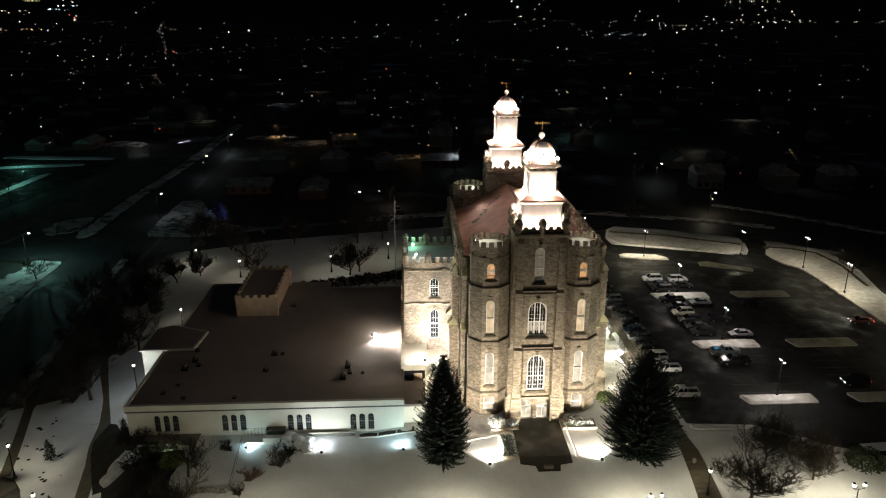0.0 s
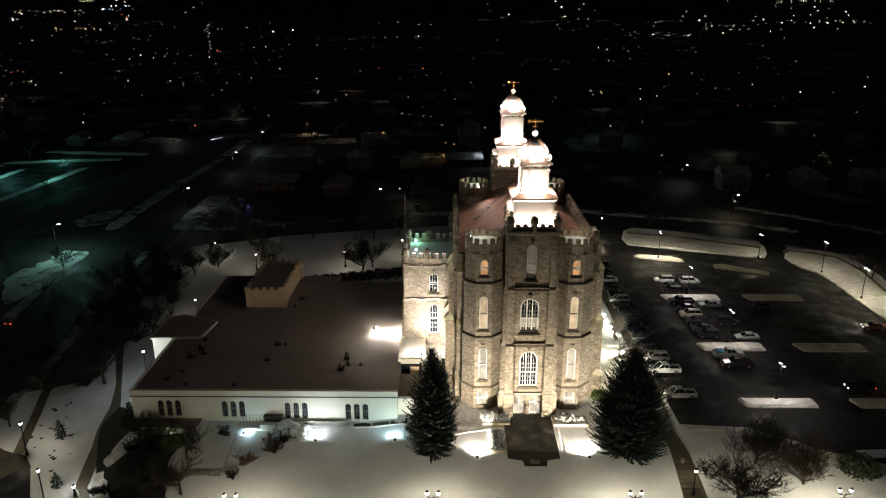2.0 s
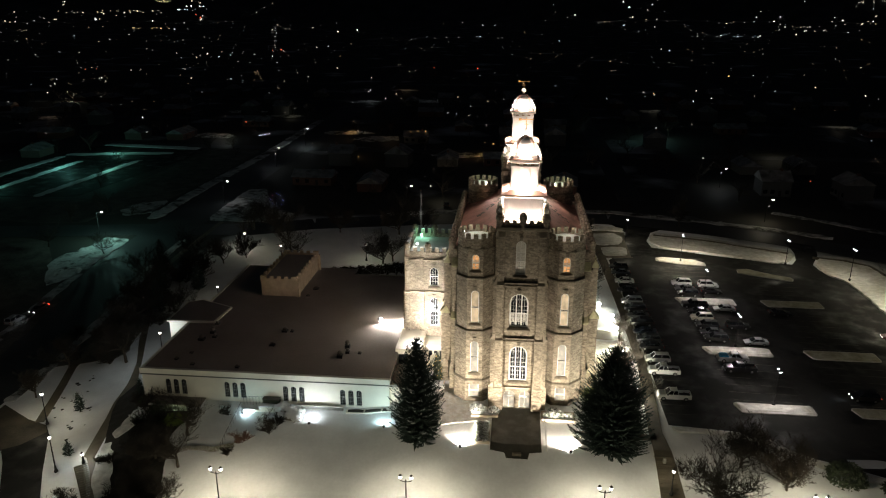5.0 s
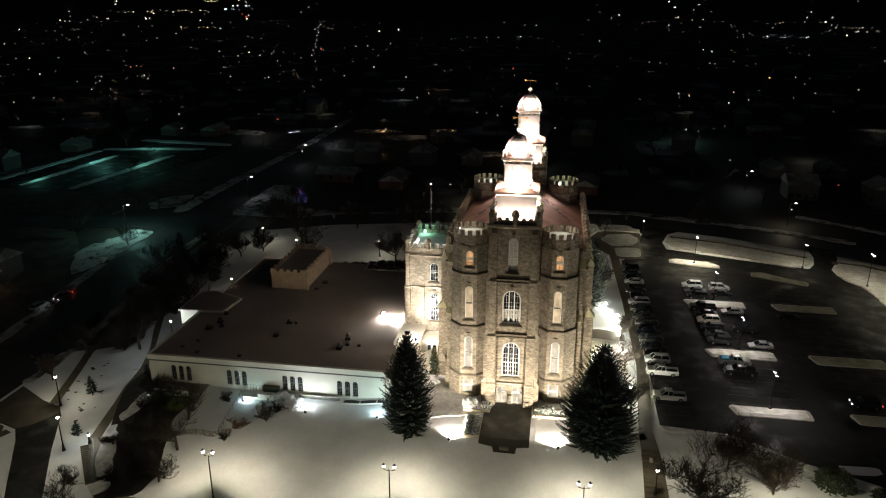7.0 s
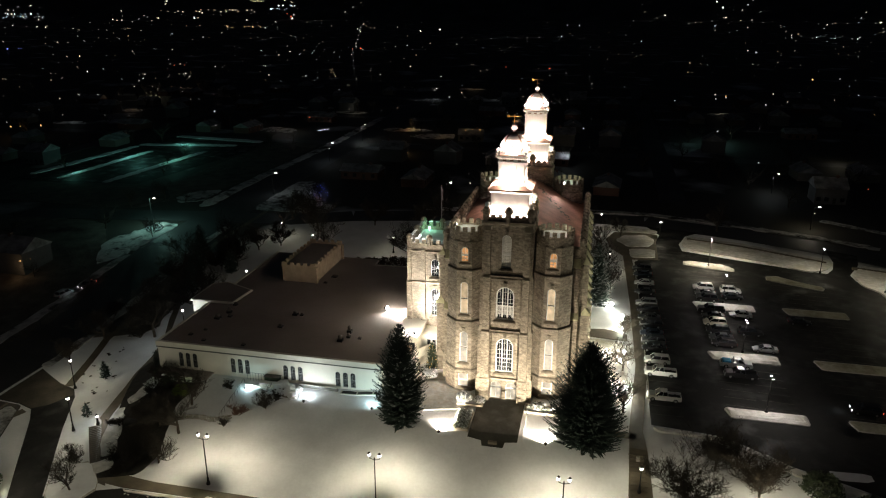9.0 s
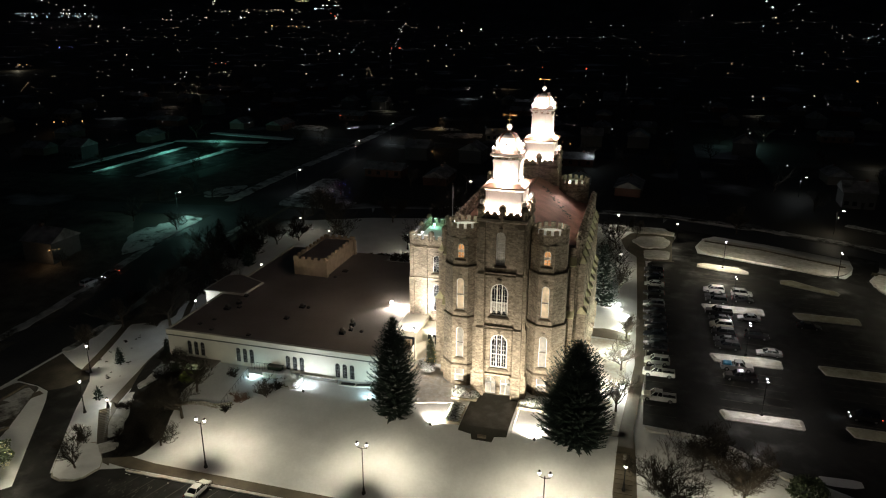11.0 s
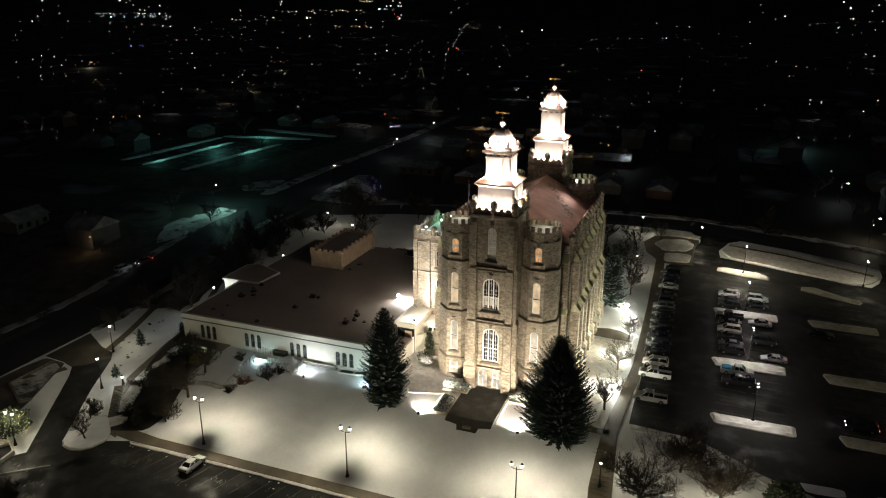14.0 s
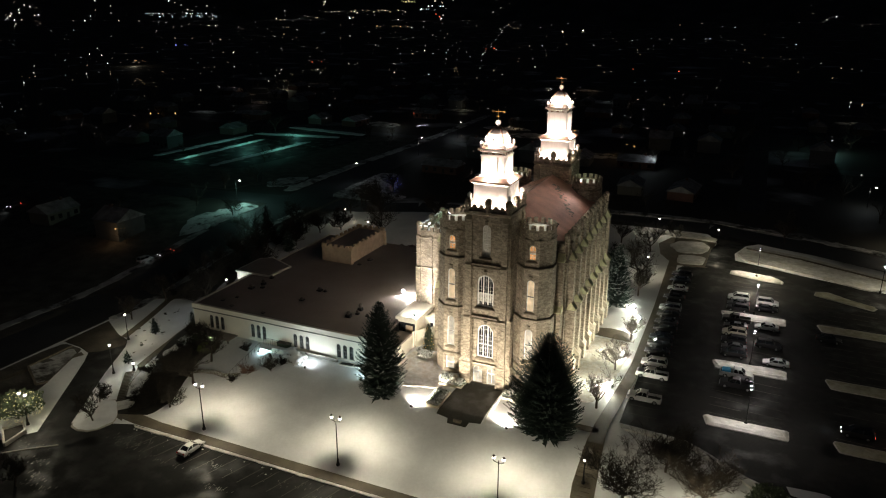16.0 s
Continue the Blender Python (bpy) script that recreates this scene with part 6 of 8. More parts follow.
    if kind == "pickup":
        for s in (-1, 1):
            bm = bmesh.new()
            box(bm, -e + 0.03, -0.6, s * (w * 0.93) - 0.05, s * (w * 0.93) + 0.05, 0.6, belt - 0.02)
            part("bed_side", bm, paint, ob)
        bm = bmesh.new()
        box(bm, -e, -e + 0.07, -w * 0.88, w * 0.88, 0.62, belt - 0.04)
        part("tailgate", bm, paint, ob)
        bm = bmesh.new()
        box(bm, -e + 0.07, -0.6, -w * 0.88, w * 0.88, 0.62, 0.68)
        part("bed_floor", bm, TRIM, ob)
    z = ground_z(x, y) + 0.06
    ob.matrix_basis = pose(x, y, z, 0, 0, turn)
    if lit:
        lamp("head_light", "SPOT", ob.matrix_basis @ look((e + 0.1, 0, 0.8), (e + 9, 0, 0)), 110, COOL, 0.3, 80, 0.7)
    return ob


PARKED = [
    (47.1, 108.1, 180, "pickup", "white", "white crew-cab pickup truck parked by the walkway"),
    (47.1, 117.1, 180, "pickup", "white", "white pickup truck with an open bed"),
    (46.8, 121.9, 180, "suv", "white", "white estate car with roof rails"),
    (46.6, 127.2, 180, "sedan", "black", "black saloon parked by the walkway"),
    (46.6, 130.4, 180, "suv", "grey", "dark grey utility car parked by the walkway"),
    (46.5, 134.2, 180, "sedan", "blue", "dark blue saloon parked by the walkway"),
    (46.6, 138.6, 180, "suv", "black", "black utility car parked by the walkway"),
    (46.4, 142.4, 180, "sedan", "grey", "dark grey saloon parked by the walkway"),
    (46.3, 146.4, 180, "suv", "black", "black utility car parked by the walkway"),
    (46.2, 150.4, 180, "suv", "silver", "silver utility car parked by the walkway"),
    (46.2, 157.5, 180, "sedan", "black", "black saloon parked by the walkway"),
    (46.3, 163.4, 180, "sedan", "white", "white saloon parked by the walkway"),
    (46.2, 169.4, 180, "sedan", "blue", "dark blue saloon parked by the walkway"),
    (46.2, 173.6, 180, "suv", "black", "black utility car parked by the walkway"),
    (59.9, 163.2, 180, "suv", "white", "white utility car in the middle row"),
    (60.0, 159.4, 180, "sedan", "grey", "dark grey saloon in the middle row"),
    (60.0, 156.3, 180, "suv", "black", "black utility car in the middle row"),
    (60.0, 149.6, 180, "pickup", "black", "black pickup truck in the middle row"),
    (60.0, 146.0, 180, "sedan", "black", "black saloon in the middle row"),
    (59.9, 142.4, 180, "suv", "tan", "cream utility car in the middle row"),
    (60.0, 138.4, 180, "suv", "black", "black utility car in the middle row"),
    (60.2, 135.2, 180, "sedan", "grey", "dark grey saloon in the middle row"),
    (60.3, 132.2, 180, "suv", "black", "black utility car in the middle row"),
    (61.2, 123.4, 0, "pickup", "silver", "silver pickup truck with a blue tarpaulin"),
    (61.4, 119.4, 180, "pickup", "black", "black pickup truck beside the silver one"),
    (66.0, 162.4, 0, "suv", "white", "white utility car with a roof box"),
    (65.8, 158.6, 0, "sedan", "black", "black saloon facing the lamp row"),
    (66.0, 148.0, 180, "sedan", "silver", "silver saloon near the lamp"),
    (66.4, 138.8, 0, "suv", "black", "black utility car near the lamp"),
    (67.8, 131.2, 180, "sedan", "silver", "silver saloon beside the snowy island"),
    (77.6, 146.8, 0, "sedan", "black", "black saloon in the far row"),
    (-19.2, 70.6, 87, "sedan", "white", "white saloon in the front car park"),
    (-4.0, 231.0, 100, "suv", "grey", "grey utility car on the curved street"),
]
for c in PARKED:
    car(*c)
car(79.6, 110.6, 178, "suv", "black", "black utility car with its lamps on", True)
car(96.4, 136.2, 170, "sedan", "red", "dark red saloon with tail lamps on", True)
car(-91.0, 139.5, 262, "sedan", "grey", "grey saloon on the street with lamps on", True)
car(-171.5, 152.8, 285, "suv", "grey", "grey utility car on a far street with lamps on", True)
car(-93.4, 134.2, 86, "suv", "silver", "silver utility car standing on the street", False)
bm = bmesh.new()
box(bm, 58.7, 60.2, 122.6, 124.2, ground_z(59, 123) + 0.75, ground_z(59, 123) + 1.5, bevel=0.15)
single("tarpaulin", bm, material("blue_tarpaulin", (0.02, 0.22, 0.42), 0.5, vary=0.2), "bright blue tarpaulin over a load in the truck bed", "tarpaulin")


# ---- the town beyond ----
SEEN = (25.0, 0.0)


def star(verts, faces, x, y, z, k):
    """A small eight-sided lamp, larger the farther it stands."""
    r = k * math.hypot(x - SEEN[0], y - SEEN[1])
    i = len(verts)
    verts += [(x + r, y, z), (x, y + r, z), (x - r, y, z), (x, y - r, z), (x, y, z + r), (x, y, z - r)]
    for a in range(4):
        faces += [(i + a, i + (a + 1) % 4, i + 4), (i + (a + 1) % 4, i + a, i + 5)]


def star_material(name, low, high, power):
    """Lamps of one kind, each of its own brightness and tint."""
    mat = bpy.data.materials.new(name)
    mat.use_nodes = True
    nt = mat.node_tree
    nt.nodes.clear()
    geo = nt.nodes.new("ShaderNodeNewGeometry")
    mix = nt.nodes.new("ShaderNodeMix")
    mix.data_type = "RGBA"
    mix.inputs["A"].default_value, mix.inputs["B"].default_value = (*low, 1), (*high, 1)
    nt.links.new(geo.outputs["Random Per Island"], mix.inputs["Factor"])
    sh = nt.nodes.new("ShaderNodeMath")
    sh.operation = "MULTIPLY"
    sh.inputs[1].default_value = 7.31
    nt.links.new(geo.outputs["Random Per Island"], sh.inputs[0])
    fr = nt.nodes.new("ShaderNodeMath")
    fr.operation = "FRACT"
    nt.links.new(sh.outputs[0], fr.inputs[0])
    pw = nt.nodes.new("ShaderNodeMath")
    pw.operation = "POWER"
    pw.inputs[1].default_value = 3.2
    nt.links.new(fr.outputs[0], pw.inputs[0])
    st = nt.nodes.new("ShaderNodeMapRange")
    st.inputs[3].default_value, st.inputs[4].default_value = power * 0.22, power
    nt.links.new(pw.outputs[0], st.inputs[0])
    e = nt.nodes.new("ShaderNodeEmission")
    nt.links.new(mix.outputs["Result"], e.inputs[0])
    nt.links.new(st.outputs[0], e.inputs[1])
    o = nt.nodes.new("ShaderNodeOutputMaterial")
    nt.links.new(e.outputs[0], o.inputs[0])
    mat.cycles.emission_sampling = "NONE"
    return mat


def lights_of(name, places, k, mat, label, z=8.0):
    verts, faces = [], []
    rng = random.Random(len(places))
    for p in places:
        star(verts, faces, p[0], p[1], p[2] if len(p) > 2 else z, k * rng.choice((0.45, 0.55, 0.65, 0.75, 0.9, 1.1, 1.3)))
    ob = new(name, mesh_of(name, verts, faces, mat))
    return tagged(ob, label, "town lights", "", "stuff")


WEST = [(-520, 1049), (-361, 709), (-191, 384), (-143, 352), (-230, 616), (-301, 819), (-316, 713), (-267, 618), (-997, 2135), (-1701, 3949), (-1670, 3963), (-1401, 3083), (-384, 895), (-401, 969), (-362, 913), (-883, 2752), (-587, 1833), (-437, 1372), (-327, 1025), (-1269, 4109), (-1047, 4171), (-190, 682), (-299, 1153), (-394, 1579), (-636, 2352), (-458, 1955), (-437, 2102), (-166, 744), (-88, 464), (-110, 640), (-70, 486), (-67, 515), (-81, 719), (-59, 486), (-21, 420), (-60, 350), (-84, 338), (-82, 287), (-18, 233), (-10, 236), (25, 368), (31, 491)]
EAST = [(112, 543), (117, 527), (91, 374), (241, 1108), (567, 4262), (236, 696), (186, 527), (136, 491), (375, 800), (264, 535), (264, 516), (332, 573), (256, 476), (96, 296), (96, 268), (160, 258), (160, 234), (98, 220), (116, 206), (494, 1694), (678, 1844), (1157, 2815), (1158, 2382), (1162, 2243), (926, 1566), (2285, 3643), (873, 3175), (1313, 4095), (1001, 2635)]
FARWEST = [(-2428, 1834), (-2141, 1615), (-3238, 2755), (-3259, 2730), (-2809, 2457), (-2691, 2540), (-1418, 1482), (-495, 490), (-515, 481), (-490, 399), (-531, 441), (-568, 468), (-641, 525), (-724, 685), (-757, 695), (-1675, 1815), (-1003, 1156), (-1032, 1140), (-918, 1139), (-568, 714), (-616, 810), (-587, 824), (-619, 923), (-371, 550), (-349, 542), (-451, 610), (-324, 417), (-315, 444), (-866, 1167), (-797, 1205), (-365, 697), (-321, 719), (-420, 720), (-792, 1413), (-892, 1675), (-455, 990), (-397, 936), (-1401, 2908), (-229, 606), (-253, 814), (-386, 1210), (-686, 2100), (-267, 231), (-238, 268)]
lights_of("street_lights", WEST + EAST + FARWEST, 0.0009, star_material("street_lights", (1.0, 0.78, 0.52), (0.80, 0.93, 1.0), 2.5), "white street lights scattered across the town")
lights_of("amber_lights", [(-30, 353), (-33, 349), (-26, 352), (5, 324), (9, 320), (-46, 285), (169, 285), (211, 685), (189, 458), (-264, 308), (-260, 310), (-252, 315), (-606, 628), (-601, 632), (118, 535), (-55, 312), (-69, 380), (-111.2, 141.1, 4), (-110.8, 141.7, 4), (-110.3, 142.3, 4), (-109.8, 143.0, 4)], 0.0010, glow_material("amber_lights", (1.0, 0.55, 0.2), 1.0), "amber house and shop lights in the town")
lights_of("red_lights", [(-67, 760), (-21, 751), (124, 257), (-127, 374), (-331, 1072), (-340, 1060), (-407, 707), (-416, 702), (-1421, 3300, 28), (-1440, 3300, 40), (-3905, 2900, 35)], 0.0009, glow_material("red_lights", (1.0, 0.16, 0.08), 0.9), "red signal lights in the town")
lights_of("blue_lights", [(905, 4312, 66), (925, 4306, 67), (880, 4318, 66), (950, 4302, 66), (-824, 942), (-816, 938), (-832, 930)], 0.0009, glow_material("blue_lights", (0.25, 0.3, 1.0), 1.2), "blue sign lights in the town")
rng = random.Random(21)
faint = []
while len(faint) < 540:
    az = radians(rng.uniform(-62, 46))
    e = radians(0.5 + 9.5 * rng.random() ** 2.3)
    d = 62 / math.tan(e)
    x, y = 25 + d * math.sin(az), d * math.cos(az)
    c = noise.noise((az * 7.0, math.degrees(e) * 0.6, 2.0)) + 0.6 * noise.noise((az * 19.0, math.degrees(e) * 1.4, 5.0))
    if d < 330 or c + rng.uniform(-0.3, 0.3) < 0.08 + 0.035 * math.degrees(az) / 10:
        continue
    faint.append((x, y, rng.uniform(3, 9)))
lights_of("house_lights", faint, 0.00062, star_material("house_lights", (1.0, 0.72, 0.42), (0.70, 0.90, 1.0), 1.6), "small scattered window and yard lights of the town")


rng = random.Random(44)
dim = []
while len(dim) < 330:
    az = radians(rng.uniform(-60, 44))
    d = 240 + 1500 * rng.random() ** 1.6
    x, y = 25 + d * math.sin(az), d * math.cos(az)
    c = noise.noise((x * 0.004, y * 0.004, 8.0)) + 0.5 * noise.noise((x * 0.012, y * 0.012, 3.0))
    if c + rng.uniform(-0.25, 0.25) < 0.05 + 0.003 * math.degrees(az) or (-200 < x < -80 and y < 345) or y < 245:
        continue
    dim.append((x, y, rng.uniform(3, 7)))
lights_of("porch_lights", dim, 0.00042, star_material("porch_lights", (1.0, 0.70, 0.38), (0.78, 0.93, 1.0), 1.1), "faint porch and window lights of the town")


def cluster(name, x, y, z, wide, tall, n, low, high, power, seed, label, k=0.0006):
    """A lit shop front or yard: short runs of lights in a row or two."""
    r = random.Random(seed)
    d = Vector((y, -x, 0)).normalized()
    spots = []
    for i in range(n):
        u = r.choice((-0.42, -0.3, -0.1, 0.05, 0.2, 0.34, 0.48)) + r.uniform(-0.07, 0.07)
        spots.append((x + d.x * wide * u, y + d.y * wide * u, z + tall * r.choice((0, 0.3, 1.0)) + r.uniform(-1, 1)))
    lights_of(name, spots, k, star_material(name, low, high, power), label)


GOLD, PALEBLUE, WHITE = (1.0, 0.75, 0.40), (0.45, 0.80, 1.0), (1.0, 0.97, 0.88)
cluster("shop_lights", -2660, 2900, 22, 330, 16, 46, PALEBLUE, WHITE, 2.2, 1, "bright row of shop lights at the town edge", 0.0008)
cluster("shop_lights_gold", -1860, 3300, 48, 420, 8, 30, GOLD, WHITE, 1.8, 2, "golden row of shop lights at the town edge", 0.0008)
cluster("church_lights", -2069, 3300, 84, 12, 40, 16, GOLD, WHITE, 1.6, 3, "lit tower of a far church", 0.0008)
cluster("yard_lights", -1470, 3300, 62, 140, 50, 26, WHITE, PALEBLUE, 2.6, 4, "bright yard lights at the town edge", 0.0008)
cluster("park_lights", -1590, 3300, 95, 60, 6, 12, (0.85, 1.0, 0.4), GOLD, 2.0, 5, "greenish row of lights on the hillside", 0.0009)
cluster("school_lights", -341, 566, 8, 42, 3, 16, (1.0, 0.9, 0.45), WHITE, 1.0, 6, "lit windows of a long school building", 0.0008)
cluster("school_yard_lights", -302, 497, 5, 14, 3, 8, (1.0, 0.9, 0.5), WHITE, 0.9, 7, "lit windows of a low building", 0.0008)
cluster("market_lights", -1130, 2248, 6, 120, 4, 14, (1.0, 0.6, 0.3), GOLD, 1.4, 8, "warm market lights in the town", 0.0008)
cluster("valley_lights", 494, 1680, 8, 90, 6, 16, PALEBLUE, WHITE, 1.6, 10, "bluish white yard lights in the valley", 0.0007)
cluster("valley_lights_warm", 797, 2153, 8, 130, 10, 22, GOLD, WHITE, 1.5, 11, "warm row of shop lights in the valley", 0.0007)
cluster("valley_lights_far", 1509, 3085, 8, 330, 10, 26, GOLD, WHITE, 1.6, 12, "long row of lights at the valley edge", 0.0007)
cluster("hill_row", 1838, 3995, 96, 300, 6, 20, GOLD, WHITE, 1.5, 13, "row of lights on the far hillside", 0.0007)
cluster("garage_lights", -611, 625, 6, 30, 2, 7, (1.0, 0.4, 0.15), WHITE, 1.0, 9, "orange forecourt lights in the town", 0.0009)
# the far side of the valley, with lights up its slope
verts, faces = [], []
for i in range(81):
    a = radians(-75 + 150 * i / 80)
    c, sn = math.cos(a), math.sin(a)
    hgt = 210 + 40 * noise.noise((i * 0.11, 0, 7)) + 14 * noise.noise((i * 0.5, 1, 7))
    verts += [(25 + 4150 * sn, 4150 * c, -20), (25 + 4650 * sn, 4650 * c, hgt)]
    if i:
        k = 2 * i
        faces.append((k - 2, k, k + 1, k - 1))
hills = new("backdrop", mesh_of("backdrop", verts, faces, material("dark_hillside", (0.10, 0.10, 0.10), 0.95, vary=0.6, scale=0.01), True))
tagged(hills, "dark far hillside across the valley", "hill", "", "structure")
slope = []
while len(slope) < 230:
    a = rng.choice((rng.uniform(-55, -18), rng.uniform(-55, -22), rng.uniform(2, 46)))
    if noise.noise((a * 0.25, 3, 9)) < rng.uniform(-0.2, 0.3):
        continue
    f = rng.random() ** 1.5
    d = 4160 + 420 * f
    slope.append((25 + d * math.sin(radians(a)), d * math.cos(radians(a)), -14 + (d - 4150) / 500 * 218))
lights_of("hill_lights", slope, 0.0009, star_material("hill_lights", (1.0, 0.82, 0.55), (0.9, 0.95, 1.0), 3.0), "lights on the far hillside")
chain = [(-450, 1500, 47), (-462, 1500, 39), (-473, 1500, 32), (-476, 1500, 27), (-478, 1500, 21), (-480, 1500, 10), (-482, 1500, 1), (-484, 1500, -6), (-484, 1500, -14), (-489, 1500, -22), (-494, 1500, -31)]
rows = []
for x, y, z in chain:
    k = 64.0 / max(15.0, 66.5 - z)
    rows.append((25 + (x - 25) * k * 0.99, y * k * 0.99, 5))
for x0, y0, x1, y1, n in ((-84, 380, -120, 1000, 5), (-1200, 1700, -2600, 2600, 14), (1000, 3000, 2300, 3300, 12)):
    for i in range(n):
        t = rng.random()
        rows.append((x0 + (x1 - x0) * t, y0 + (y1 - y0) * t + rng.uniform(-60, 60)))
lights_of("road_lights", rows, 0.0006, star_material("road_lights", (1.0, 0.85, 0.6), (1.0, 1.0, 0.95), 3.0), "winding row of road lights far off in the town")
strings = []
for i in range(14):
    t = i / 13
    strings.append((-106 + 3.5 * t, 334 + 6 * t, 7.5))
lights_of("light_string", strings, 0.0006, glow_material("light_string", (0.8, 0.78, 1.0), 1.6), "straight string of white lights on a far roof")
tri = [(-227 + 0.75 * i, 667, 3 + 1.9 * min(i, 4) - 1.8 * max(0, i - 4)) for i in range(9)] + [(-440 + 1.6 * i, 462, 3 + 1.3 * min(i, 5) - 1.3 * max(0, i - 5)) for i in range(11)] + [(163 + 1.1 * i, 302, 4 + 1.3 * min(i, 3) - 1.3 * max(0, i - 3)) for i in range(12)]
lights_of("gable_string", tri, 0.00045, glow_material("gable_string", (1.0, 0.72, 0.45), 0.9), "warm strings of lights along house gables")

# Christmas lights on a tree by the curved street
for colour, seed, n, w in (((0.12, 0.16, 1.0), 5, 60, 2.8), ((1.0, 0.15, 0.12), 6, 10, 1.6), ((0.75, 0.85, 1.0), 7, 20, 3.0)):
    fairy_lights("tree_lights", -61.0, 222.0, w, 5.0, seed, n, colour, "coloured lights strung on a garden tree")
bare_tree(-61.0, 222.0, 8.0, 0.8, 90, "leafless garden tree hung with coloured lights", twigs=4)

# lamps of the nearer streets
for x, y, z, p, c in ((-98.8, 182.8, 10.5, 1900, (0.45, 1.0, 0.85)), (-79.2, 227, 9, 160, COOL), (-82, 287, 9, 200, COOL), (-171, 276, 9, 1150, (0.30, 1.0, 0.85)), (-150, 272, 9, 850, (0.30, 1.0, 0.80)), (-174, 240, 6, 300, (0.30, 1.0, 0.8)), (-166, 312, 6, 650, (0.30, 1.0, 0.8)), (-55, 312, 4, 120, (1.0, 0.6, 0.25)), (-69, 378, 4, 150, (1.0, 0.6, 0.25)), (-262, 310, 4, 200, (1.0, 0.6, 0.25)), (-130, 352, 8, 250, COOL), (-238, 268, 8, 200, COOL), (20, 300, 8, 200, COOL), (136, 330, 8, 250, WARM), (-302, 492, 6, 900, WARM), (-606, 624, 6, 1500, WARM), (-84, 338, 9, 450, COOL), (-30, 351, 4, 250, (1.0, 0.6, 0.25)), (5, 322, 4, 250, (1.0, 0.6, 0.25)), (96, 268, 8, 450, COOL), (98, 222, 8, 500, WARM), (91, 372, 8, 900, (0.5, 1.0, 0.9)), (-111.5, 139.6, 2.5, 60, (1.0, 0.6, 0.3)), (160, 257, 8, 300, WARM), (-6, 236, 7, 180, WARM)):
    lamp("town_light", "POINT", Matrix.Translation((x, y, z)), p, c, 0.3)
for x, y, h in ((-101, 183.6, 8.2), (-80.9, 227.2, 7.6), (-82, 287, 8), (-84, 338, 8), (96, 268, 7), (98, 222, 7), (-18, 233, 6)):
    z = ground_z(x, y)
    ob = thing("street_lamp", "tall steel street lamp with one lit head", "lamp post", "town lamps", (x, y, z))
    bm = bmesh.new()
    turned(bm, x, y, [(0.16, z - 0.3), (0.1, z + 1), (0.07, z + h)], 8)
    part("post", bm, IRON, ob)
    bm = bmesh.new()
    tube(bm, (x, y, z + h), (x + 1.6, y, z + h + 0.25), 0.05, 0.04, 6)
    part("arm", bm, IRON, ob)
    bm = bmesh.new()
    box(bm, x + 1.3, x + 2.0, y - 0.16, y + 0.16, z + h + 0.15, z + h + 0.35, bevel=0.05)
    g = part("head", bm, BULB, ob, "lit lamp head")
    g.visible_shadow = False

draped("snow_patch", [(-105, 166), (-100.5, 178), (-100, 186), (-92, 184.4), (-91.4, 172), (-92.6, 157), (-97, 150)], 0.09, WORN, "snowy corner under a teal street lamp", "snow", 2.5, ragged=1.0)
draped("far_lot", [(-192, 226), (-138, 230), (-128, 300), (-130, 332), (-186, 336), (-190, 292)], 0.06, ASPHALT, "dark far car park under teal lamps", "parking lot", 10)
for a, b, w in (((-174, 231), (-171.8, 290), 3.2), ((-152, 229), (-146.8, 295), 3.4), ((-187, 304), (-140, 312), 5), ((-182, 330), (-132, 324), 6), ((-190, 236), (-186, 300), 4)):
    draped("snow_strip", band([a, b], w), 0.2, SNOW, "snowy strip between parking rows", "snow", 3, ragged=0.8)
draped("snow_verge", band([(-96.6, 206), (-97.4, 231), (-97.4, 260), (-96.4, 290), (-95.6, 326), (-98, 420)], 4.6), 0.12, PATCHY, "dim snowy verge along the town street", "snow", 3.0, ragged=0.9)
draped("snow_verge", [(-78.6, 206.4), (-79.4, 232), (-79.2, 247), (-74, 249), (-62, 226), (-52, 214.5), (-58, 207), (-64, 205.6)], 0.12, PATCHY, "dim snowy corner plot at the crossing", "snow", 3.0, ragged=0.9)
draped("snow_verge", [(-113, 216), (-108, 226), (-101.6, 229), (-100.6, 212), (-108, 208.5)], 0.11, PATCHY, "dim snowy corner plot at the crossing", "snow", 3.0, ragged=0.9)
draped("snow_verge", band([(104, 233), (118, 223), (130, 212), (141, 200), (150, 186)], 3.0), 0.10, PATCHY, "dim snowy verge beyond the curved street", "snow", 3.0, ragged=0.8)
draped("snow_verge", band([(-95.6, 60), (-93.8, 100), (-92.4, 140), (-92.6, 163)], 2.6), 0.10, PATCHY, "dim snowy verge along the town street", "snow", 3.0, ragged=0.6)
draped("snow_verge", band([(-74.8, 105), (-74.2, 140), (-76.6, 186)], 2.2), 0.10, PATCHY, "dim snowy verge along the town street", "snow", 3.0, ragged=0.6)
draped("snow_verge", band([(-22, 219), (-9, 222.5), (16, 227), (32, 228.6), (49, 228.4), (66, 224.5), (82, 219.2), (100, 212), (112, 205.4)], 3.4), 0.11, PATCHY, "dim snowy verge along the curved street", "snow", 3.0, ragged=0.8)
for y in (330, 420, 520, 640):
    draped("cross_street", band([(-330, y + 6), (-94, y), (240, y - 4)], 9), 0.07, STREET, "dark cross street between snowy gardens", "road", 14)
for x in (-210, 60, 190):
    draped("cross_street", band([(x, 245), (x, 700)], 9), 0.08, STREET, "dark cross street between snowy gardens", "road", 14)


